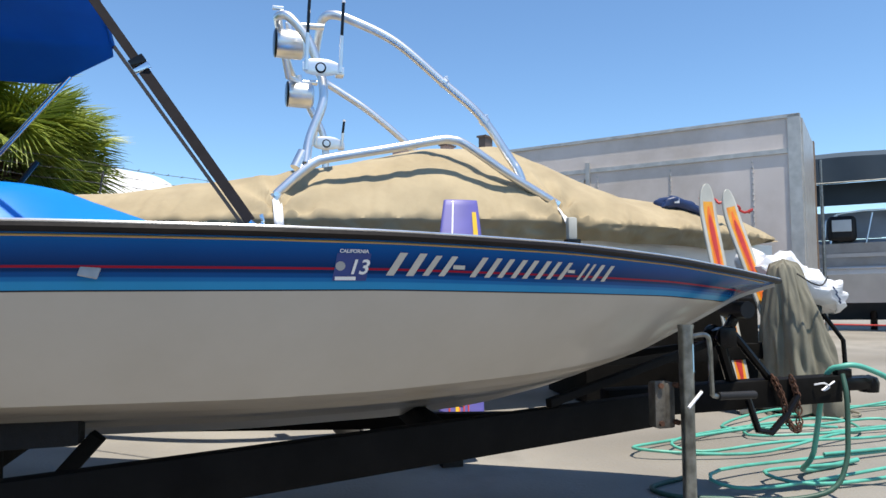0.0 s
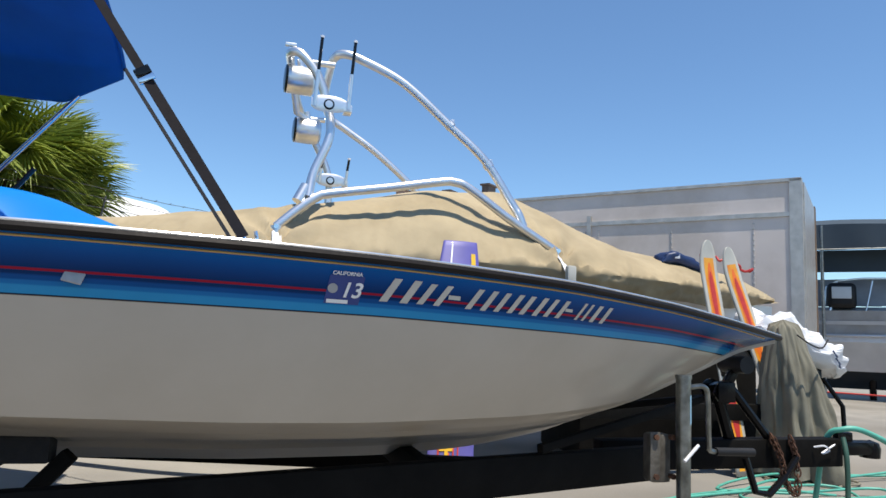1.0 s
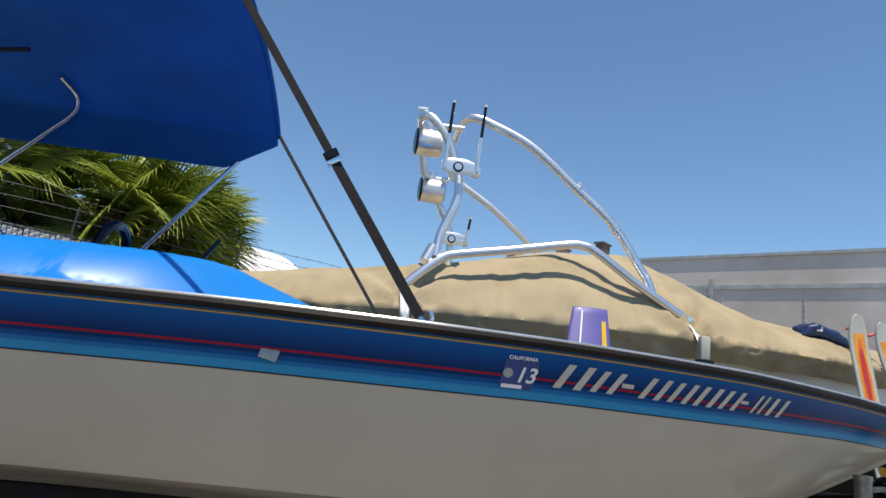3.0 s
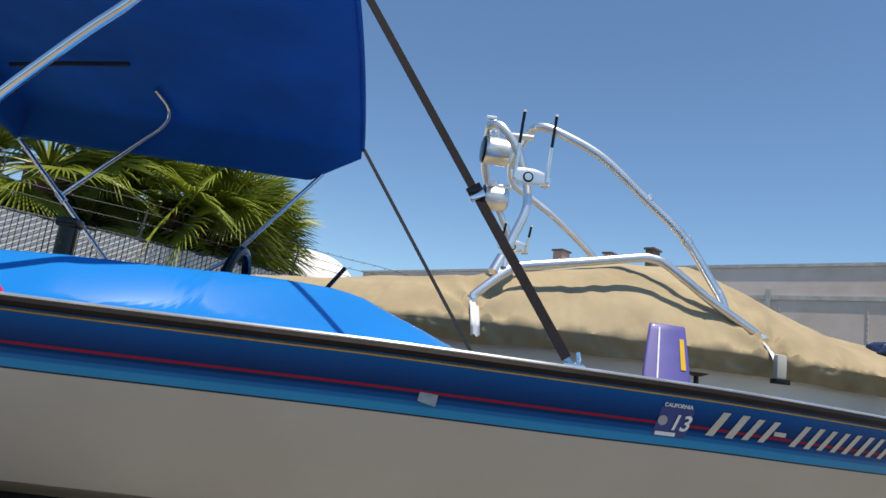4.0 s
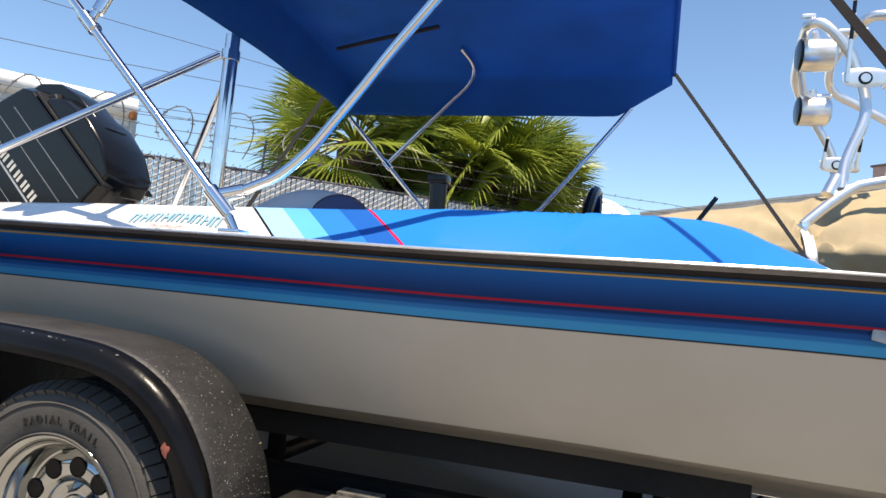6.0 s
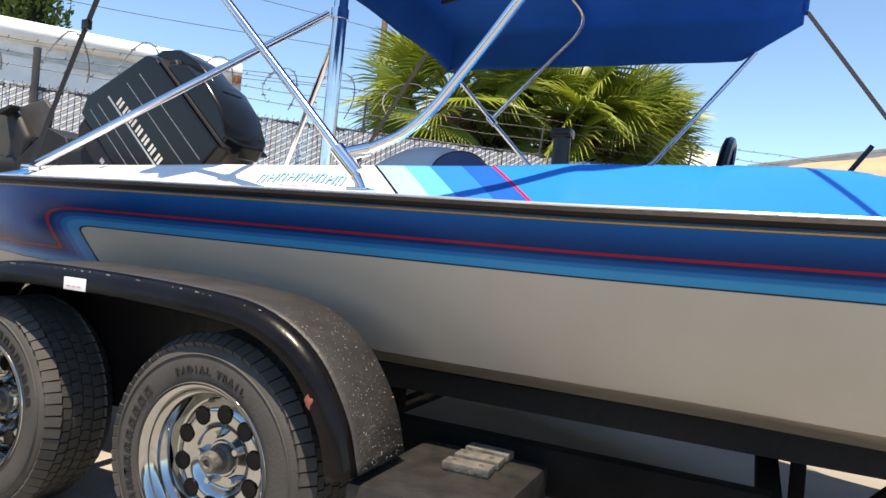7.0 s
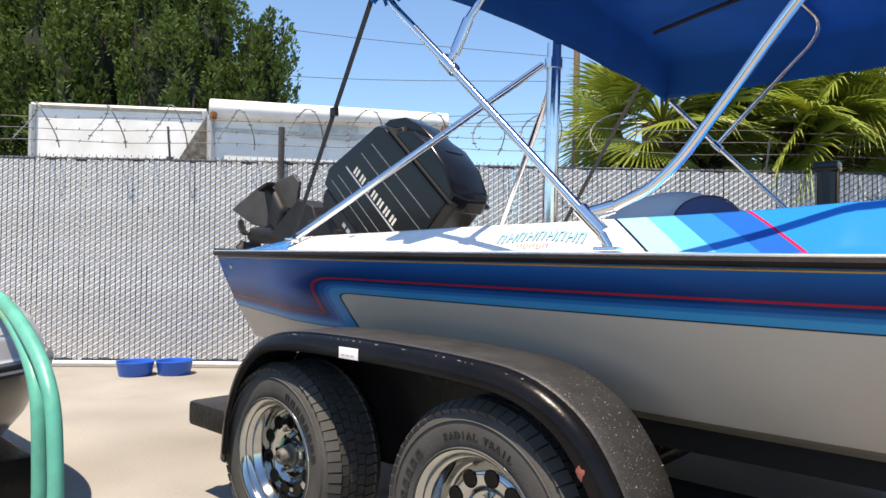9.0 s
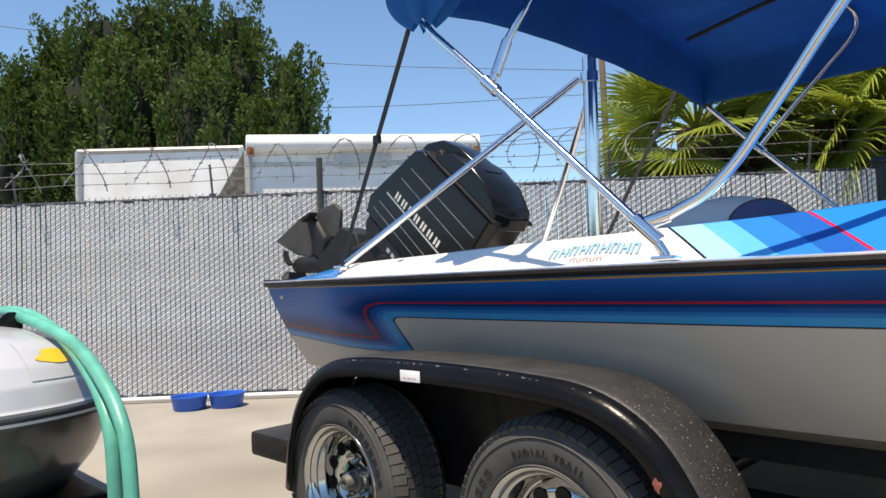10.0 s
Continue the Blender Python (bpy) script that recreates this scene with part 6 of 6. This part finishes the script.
# ---- white shed beyond the palms ----
shed = thing("white_shed", "plain white metal shed beyond the fence", "shed")


def wall_box(a, d, length, depth, z0, z1):
    a, d = Vector((*a, 0)), Vector((*d, 0)).normalized()
    n = Vector((-d.y, d.x, 0))
    v = [a + d * s + n * o + Vector((0, 0, z)) for z in (z0, z1) for s, o in ((0, 0), (length, 0), (length, depth), (0, depth))]
    return [tuple(p) for p in v], [(0, 1, 2, 3), (7, 6, 5, 4), (0, 4, 5, 1), (1, 5, 6, 2), (2, 6, 7, 3), (3, 7, 4, 0)]


SA, SD = Vector((-0.64, 10.8, 0)), Vector((-0.64, -0.77, 0)).normalized()
SN = Vector((-SD.y, SD.x, 0))


def shed_point(along, k):
    a = math.pi / 2 * k
    return SA + SD * along - SN * 1.6 * (1 - math.cos(a)) + Vector((0, 0, 2.1 + 0.96 * math.sin(a)))


part("wall", wall_box((-0.64, 10.8), (-0.64, -0.77), 2.6, -3.2, 0, 2.1), M["white_flat"], shed)
part("curved_roof", join(sheet(6, 16, lambda u, v: shed_point(2.6 * u, v)), sheet(6, 16, lambda u, v: shed_point(2.6 * u, v) - SN * (3.2 - 3.2 * (1 - math.cos(math.pi / 2 * v))))), M["white_flat"], shed, "white rounded roof")
for along in (0.0, 2.6):
    rim = [shed_point(along, k / 12) for k in range(13)]
    back = [p - SN * (3.2 - 3.2 * (1 - math.cos(math.pi / 2 * k / 12))) for k, p in enumerate(rim)]
    part("gable", ([tuple(p) for p in rim + back[::-1]], [tuple(range(26))]), M["white_flat"], shed, smooth=False)

# ---- white box trucks behind the fence ----
def box_truck(a, b, z, extra):
    a, b = Vector(a), Vector(b)
    L = (b - a).length
    t = thing("white_box_truck", "parked white box truck seen over the fence", "truck", group="white box trucks")
    d = (b.x - a.x, b.y - a.y)
    part("box_body", wall_box(a, d, L, 2.4, 0.9, z), M["white_flat"], t, smooth=False)
    dv = Vector((*d, 0)).normalized()
    n = Vector((-dv.y, dv.x, 0))
    part("roof_rail", tube([Vector((*a, z + 0.02)), Vector((*b, z + 0.02))], 0.045, 8), M["truck_trim"], t)
    for s in (0.02, L - 0.02):
        p = Vector((*a, 0)) + dv * s - n * 0.02
        part("corner_post", tube([p + Vector((0, 0, 0.9)), p + Vector((0, 0, z + 0.02))], 0.05, 6), M["truck_trim"], t)
    part("chassis", wall_box(a + Vector((dv.x, dv.y)) * 0.1, d, L - 0.2, 2.2, 0.3, 0.9), M["black_paint"], t, smooth=False)
    return t, a, dv, n, L


t1, a1, d1, n1, L1 = box_truck((-11.93, 1.69), (-10.28, 3.61), 3.28, 0)
part("side_flap", ([tuple(Vector((*a1, 0)) + d1 * s - n1 * 0.14 + Vector((0, 0, z))) for s, z in ((L1 - 0.85, 1.7), (L1 + 0.04, 3.22), (L1 + 0.04, 1.7))], [(0, 1, 2)]), M["old_steel"], t1, smooth=False)
t2, a2, d2, n2, L2 = box_truck((-9.46, 3.23), (-7.47, 6.05), 3.22, 1)
part("wind_deflector", tube([Vector((*a2, 3.16)) - n2 * 0.02, Vector((*a2, 3.16)) + d2 * L2 - n2 * 0.02], 0.14, 14), M["white_flat"], t2, "bulging white roof edge")
for s in (0.05, L2 - 0.05):
    p = Vector((*a2, 3.05)) + d2 * s - n2 * 0.12
    part("marker_lamp", box(p.x - 0.04, p.x + 0.04, p.y - 0.04, p.y + 0.04, p.z - 0.06, p.z + 0.05, 0.012), M["rust_orange"], t2)
part("riveted_strip", wall_box(Vector(a2) - Vector((n2.x, n2.y)) * 0.01, (d2.x, d2.y), L2, 0.02, 2.84, 2.90), M["truck_trim"], t2, smooth=False)
part("patch_panel", wall_box(Vector(a2) + Vector((d2.x, d2.y)) * 1.25 - Vector((n2.x, n2.y)) * 0.03, (d2.x, d2.y), 0.85, 0.03, 2.82, 3.12), M["truck_trim"], t2, smooth=False)

# ---- trees ----
F10, R10, E10 = Vector((-0.7065, 0.706, 0)), Vector((0.706, 0.7065, 0)), Vector((-0.56, -1.72, 0))


def at_view(lat, depth):
    return E10 + F10 * depth + R10 * lat


def ficus(p, height, radius, seed):
    rnd = random.Random(seed)
    t = thing("ficus_tree", "dense dark green upright ficus tree behind the fence", "tree", group="ficus trees")
    part("trunk", tube([p, p + Vector((0.1, 0.05, height * 0.35)), p + Vector((-0.05, 0.1, height * 0.7))], [0.18, 0.05], 10, 4), M["bark"], t)
    for k in range(4):
        a = 1.57 * k + seed
        part("limb", tube([p + Vector((0.05, 0.02, height * 0.25)), p + Vector((math.cos(a) * radius * 0.5, math.sin(a) * radius * 0.5, height * 0.5)), p + Vector((math.cos(a) * radius * 0.7, math.sin(a) * radius * 0.7, height * 0.72))], [0.08, 0.02], 6, 3), M["bark"], t)

    def radius_at(h, a):
        k = h / height
        r = radius * (max(0.0, 1 - ((k - 0.42) / 0.60) ** 2) ** 0.6 if k > 0.42 else 0.75 + 0.25 * k / 0.42)
        return r * (0.82 + 0.42 * noise.noise(Vector((math.cos(a) * 1.5 + seed, math.sin(a) * 1.5, h * 0.8))) + 0.25 * noise.noise(Vector((math.cos(a) * 4, math.sin(a) * 4 + seed, h * 2.2))))
    # dark solid added inside the leaves as the crown's inner shade
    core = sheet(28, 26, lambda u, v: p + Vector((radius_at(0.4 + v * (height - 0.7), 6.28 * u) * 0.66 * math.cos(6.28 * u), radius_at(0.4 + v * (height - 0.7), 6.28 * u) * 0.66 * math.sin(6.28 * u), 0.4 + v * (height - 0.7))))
    part("crown_shade_core", core, M["crown_shade"], t)
    verts, faces = [], []
    for i in range(92):
        # upright plumes set round the crown, each a spindle of small leaves
        h = 0.9 + (height - 1.2) * rnd.random() ** 0.75
        a = rnd.uniform(0, 6.283)
        r = radius_at(min(h, height * 0.97), a) * rnd.uniform(0.80, 1.0)
        c = p + Vector((r * math.cos(a), r * math.sin(a), h))
        tall, wide = rnd.uniform(0.45, 0.85), rnd.uniform(0.16, 0.27)
        out = Vector((math.cos(a) * 0.25, math.sin(a) * 0.25, 1)).normalized()
        for k in range(135):
            f = rnd.uniform(-1, 1)
            b = rnd.uniform(0, 6.283)
            q = wide * (1 - f * f * (0.65 if f < 0 else 0.96)) ** 0.5 * rnd.uniform(0.65, 1.1)
            o3 = c + out * f * tall + Vector((q * math.cos(b), q * math.sin(b), 0))
            z = rnd.uniform(0.030, 0.068)
            d = Vector((math.cos(b) * 0.7 + rnd.uniform(-0.5, 0.5), math.sin(b) * 0.7 + rnd.uniform(-0.5, 0.5), rnd.uniform(0.1, 1.4))).normalized()
            e = d.cross(Vector((rnd.uniform(-1, 1), rnd.uniform(-1, 1), rnd.uniform(-1, 1)))).normalized()
            o = len(verts)
            verts += [tuple(o3 - d * z * 1.3), tuple(o3 + e * z * 0.55), tuple(o3 + d * z * 1.3), tuple(o3 - e * z * 0.55)]
            faces.append((o, o + 1, o + 2, o + 3))
    part("crown", (verts, faces), M["leaf"], t, smooth=False)


for i, (px, top, rad, dep) in enumerate(((35, 110, 1.1, 16.6), (105, 50, 1.3, 17.0), (185, 20, 1.3, 16.4), (270, 0, 1.4, 17.2), (345, 5, 1.25, 16.5), (430, 25, 1.3, 16.9), (520, 105, 0.95, 16.3), (230, 90, 1.2, 15.6), (380, 120, 1.2, 15.7))):
    ficus(at_view((px - 784) / 1197 * dep, dep), (535 - top) / 1197 * dep + 1.0, rad, i + 3)


def palm(p, height, crown_r, count, seed):
    rnd = random.Random(seed)
    t = thing("fan_palm", "fan palm with green fronds and shaggy dry skirt", "palm tree", group="fan palms")
    part("trunk", tube([p, p + Vector((0.03, 0.02, height * 0.5)), p + Vector((0, 0, height))], [0.30, 0.24], 14, 4), M["trunk"], t, "brown fibrous trunk")
    c0 = p + Vector((0, 0, height))
    for i in range(count):
        dead = i >= count * 0.60
        az = i * 2.399963 + rnd.uniform(-0.3, 0.3)
        el = rnd.uniform(-1.35, -0.75) if dead else rnd.uniform(-0.38, 1.2) - 0.15
        d = Vector((math.cos(az) * math.cos(el), math.sin(az) * math.cos(el), math.sin(el)))
        L = crown_r * rnd.uniform(0.45, 0.62)
        tip = c0 + d * L + Vector((0, 0, -0.10 * L))
        side = d.cross(Vector((0, 0, 1))).normalized()
        nrm = side.cross(d).normalized()
        twist = rnd.uniform(-1.1, 1.1)
        side = (side * math.cos(twist) + nrm * math.sin(twist)).normalized()
        nrm = side.cross(d).normalized()
        verts, faces = [], []
        n = 42
        for k in range(n):
            f = (k + 0.5) / n * 2 - 1
            a = f * 1.75
            ln = crown_r * 0.62 * (0.72 + 0.28 * math.cos(a)) * rnd.uniform(0.88, 1.06)
            ld = (d * math.cos(a) + side * math.sin(a)).normalized()
            w = ld.cross(nrm).normalized() * 0.0105 * (1.3 if not dead else 0.9)
            droop = Vector((0, 0, -1)) * (0.10 + 0.16 * rnd.random()) * ln * (1.6 if dead else 1.0)
            o = len(verts)
            m1, m2, e1 = tip + ld * ln * 0.35, tip + ld * ln * 0.7 + droop * 0.35, tip + ld * ln + droop
            lift = nrm * 0.012
            verts += [tuple(tip), tuple(m1 - w), tuple(m1 + lift), tuple(m1 + w), tuple(m2 - w * 0.8), tuple(m2 + lift), tuple(m2 + w * 0.8), tuple(e1)]
            faces += [(o, o + 1, o + 2), (o, o + 2, o + 3), (o + 1, o + 4, o + 5, o + 2), (o + 2, o + 5, o + 6, o + 3), (o + 4, o + 7, o + 5), (o + 5, o + 7, o + 6)]
        st = tube([c0, c0 + d * L * 0.5 + Vector((0, 0, 0.03)), tip + d * 0.05], [0.022, 0.010], 5)
        part("frond", join((verts, faces), st), M["palm_dead_shade"] if dead else M["palm_leaf"], t, smooth=False)


palm(Vector((-4.03, 6.1, 0)), 2.72, 1.30, 74, 5)
palm(Vector((-2.75, 6.85, 0)), 2.65, 1.50, 96, 9)
palm(Vector((-2.35, 7.3, 0)), 2.45, 1.25, 54, 21)

# ---- utility pole and wires ----
upole = thing("utility_pole", "distant weathered timber utility pole with wires", "utility pole")
pp = at_view((1083 - 784) / 1197 * 26, 26)
part("pole", tube([pp, pp + Vector((0, 0, 9.6))], [0.16, 0.12], 10), M["wood"], upole)
for k, (z, e) in enumerate(((9.0, 11.0), (8.1, 8.4), (6.9, 6.6), (6.6, 6.4))):
    q = at_view(-16 + k, 24)
    part("wire", tube([pp + Vector((0, 0, z)), (pp + q) / 2 + Vector((0, 0, (z + e) / 2 - 0.5 - pp.z)), q + Vector((0, 0, e))], 0.012, 4, 8), M["cable"], upole)

# ---- grey watercraft with a hose over it, close by the stern ----
pwc = thing("grey_watercraft", "grey and black watercraft on a stand", "watercraft")


PWC = [(0.22, 0.70), (0.40, 0.90), (0.52, 0.97), (0.575, 0.985), (0.58, 1.03), (0.62, 1.035), (0.63, 0.995), (0.70, 0.965), (0.76, 0.915), (0.81, 0.84), (0.845, 0.74), (0.87, 0.62), (0.89, 0.46), (0.90, 0.28), (0.905, 0.04)]


def pwc_point(u, z, lift=0.0):
    r = float(np.interp(z, [p[0] for p in PWC], [p[1] for p in PWC])) + lift
    a = math.pi * (u - 0.5)
    k = max(0.0, (z - 0.22) / 0.68)
    return Vector((-4.20 + 1.05 * r * max(0.0, math.cos(a)) ** 0.8, -1.22 + 0.62 * r * math.sin(a), z + 0.05 * math.cos(a) * k))


def pwc_shell(z0, z1, lift=0.0, u0=0.0, u1=1.0, rows=10):
    return sheet(60, rows, lambda u, v: pwc_point(u0 + (u1 - u0) * u, z0 + (z1 - z0) * v, lift))


part("lower_hull", pwc_shell(0.22, 0.575, rows=16), M["black_hull"], pwc)
part("bumper", pwc_shell(0.575, 0.628, rows=8), M["black_hull"], pwc, "dark rubber bumper strip")
part("bumper_line", pwc_shell(0.594, 0.604, 0.006, rows=2), M["grey_hull"], pwc)
part("upper_hull", pwc_shell(0.628, 0.9049, rows=48), M["grey_hull"], pwc, angle=60)
part("decal_plate", pwc_shell(0.715, 0.835, 0.004, 0.58, 0.80, 10), M["vinyl_grey"], pwc, "pale grey decal plate")
part("yellow_decal", sheet(24, 4, lambda u, v: pwc_point(0.655 + 0.045 * v * math.cos(6.2832 * u) * (1 + 0.25 * math.sin(4 * u * 6.2832)), 0.787 + 0.024 * v * math.sin(6.2832 * u), 0.009)), M["yellow"], pwc)
part("white_decal", pwc_shell(0.768, 0.812, 0.007, 0.70, 0.77, 8), M["sticker_white"], pwc)
part("vent_slot", pwc_shell(0.83, 0.845, 0.006, 0.73, 0.79, 4), M["black_plastic"], pwc)
bevelled(part("rear_body", box(-5.6, -4.21, -1.82, -0.62, 0.25, 0.84, 0.05), M["grey_hull"], pwc), 0.03)
part("fender_bar", tube([(-4.1, -1.03, 0.93), (-3.78, -1.01, 0.94)], 0.045, 14), M["black_plastic"], pwc)
part("cradle", box(-5.2, -3.3, -1.4, -0.8, 0.0, 0.30, 0.02), M["black_paint"], pwc)
for k in range(2):
    o = 0.13 * k
    h = hose([(-4.5, -0.97 - o * 0.5, 0.96), (-4.1, -0.95 - o * 0.4, 0.985), (-3.74, -0.93 - o * 0.3, 0.955), (-3.38 + o * 0.4, -0.92, 0.87), (-3.12 + o * 0.8, -0.91, 0.74), (-2.97 + o, -0.91, 0.60), (-2.93 + o * 1.1, -0.91, 0.42), (-2.92 + o * 1.1, -0.91, 0.2), (-2.98 + o, -0.90, 0.03), (-3.3, -0.84 + o, 0.026)], 0.024)
    h["label"] = "green garden hose draped over the grey watercraft"

# ---- covered moorings at the far end ----
ship = thing("cabin_boat", "white cabin boat parked under a dark awning", "boat")
CX = Vector((10.97, 8.78, 0))
sd = Vector((0.687, -0.726, 0)).normalized()
sn = Vector((-0.726, -0.687, 0)).normalized()


def on_ship(s, o, z):
    return CX + sd * s + sn * o + Vector((0, 0, z))


def lath(s0, s1, o0, o1, z0, z1):
    v = [on_ship(s, o, z) for z in (z0, z1) for s, o in ((s0, o0), (s1, o0), (s1, o1), (s0, o1))]
    return [tuple(p) for p in v], [(0, 1, 2, 3), (7, 6, 5, 4), (0, 4, 5, 1), (1, 5, 6, 2), (2, 6, 7, 3), (3, 7, 4, 0)]


def ship_side(z0, z1, o0, o1, rise=0.12):
    """A strip of the ship's side that bellies out between two heights."""
    return sheet(40, 8, lambda u, v: on_ship(-0.9 + 8.0 * u, (o0 + (o1 - o0) * v) * (0.35 + 0.65 * min(1.0, (u * 3.0) ** 0.5)), z0 + (z1 - z0) * v + rise * u))


part("topside", ship_side(1.16, 1.62, 0.0, 0.10), M["ship_grey"], ship)
part("deck_step", ship_side(1.62, 1.70, 0.10, -0.25), M["ship_grey"], ship)
part("hull_band", ship_side(1.36, 1.43, 0.065, 0.078), M["grey_hull"], ship)
part("cabin_side", ship_side(1.70, 2.25, -0.25, -0.65, 0.2), M["ship_grey"], ship)
part("cabin_roof", ship_side(2.25, 2.34, -0.65, -2.2, 0.2), M["ship_grey"], ship)
part("windscreen", sheet(10, 6, lambda u, v: on_ship(0.42 + 0.55 * u + 0.35 * v, -0.25 - 0.30 * v, 1.74 + 0.44 * v)), M["glass"], ship)
part("window", sheet(10, 4, lambda u, v: on_ship(1.5 + 1.4 * u + 0.15 * v, -0.26 - 0.28 * v, 1.80 + 0.30 * v)), M["glass"], ship)
part("sheer_band", ship_side(1.04, 1.16, 0.04, 0.02), M["bag"], ship)
part("rub_rail", tube([on_ship(-0.9 + 0.8 * i, 0.09 * min(1.0, 0.35 + i), 1.155 + 0.012 * i) for i in range(11)], 0.028, 8), M["grey_hull"], ship)
part("lower_hull", ship_side(0.50, 1.04, -0.22, 0.03), M["grey_hull"], ship)
part("hull_bottom", ship_side(0.16, 0.50, -0.75, -0.22), M["black_hull"], ship)
part("skid_bar", tube([on_ship(-0.6 + 0.8 * i, 0.10, 0.12) for i in range(10)], 0.014, 8), M["red"], ship)
bevelled(part("console", lath(0.10, 0.58, 0.16, -0.2, 1.68, 2.16), M["matt_black"], ship, "dark boxy console under a cover"), 0.09, 3)
bevelled(part("console_screen", lath(0.18, 0.50, 0.175, 0.155, 1.86, 2.08), M["grey_hull"], ship), 0.006)
for s in (0.15, 0.72, 1.5, 2.6):
    part("rail_post", tube([on_ship(s, 0.10, 1.64), on_ship(s + 0.12, 0.02, 2.2)], 0.016, 6), M["alu"], ship)
part("grab_rail", tube([on_ship(0.05, 0.06, 1.72), on_ship(0.27, 0.02, 2.2), on_ship(2.0, 0.02, 2.24), on_ship(5.0, 0.02, 2.3)], 0.018, 6, 3), M["alu"], ship)
for s in (0.8, 3.0):
    part("cradle_leg", tube([on_ship(s, -0.5, 0.0), on_ship(s, -0.45, 0.45)], 0.06, 8), M["black_paint"], ship)
awn = thing("awning", "dark slate canvas awning on steel posts", "awning")
part("roof_sheet", sheet(30, 12, lambda u, v: on_ship(-0.35 + 9.0 * u, 0.35 - 2.4 * v, 3.22 + 0.25 * math.sin(math.pi * v) + 0.02 * math.sin(u * 22))), M["awning"], awn)
part("valance", sheet(60, 6, lambda u, v: on_ship(-0.35 + 9.0 * u, 0.35 + 0.02 * math.sin(u * 60) * v, 3.22 - (0.46 + 0.015 * math.sin(u * 30)) * v + 0.02 * math.sin(u * 22) * (1 - v))), M["awning"], awn)
part("inner_valance", sheet(40, 4, lambda u, v: on_ship(-0.35 + 9.0 * u, -0.10, 2.80 - 0.42 * v)), M["awning"], awn)
part("front_bar", tube([on_ship(-0.35, 0.36, 2.765), on_ship(8.6, 0.36, 2.765)], 0.014, 6), M["galv"], awn)
for s in (0.04, 3.6, 7.4):
    part("awning_post", tube([on_ship(s, 0.34, 0.0), on_ship(s, 0.34, 3.22)], 0.03, 8), M["galv"], awn)
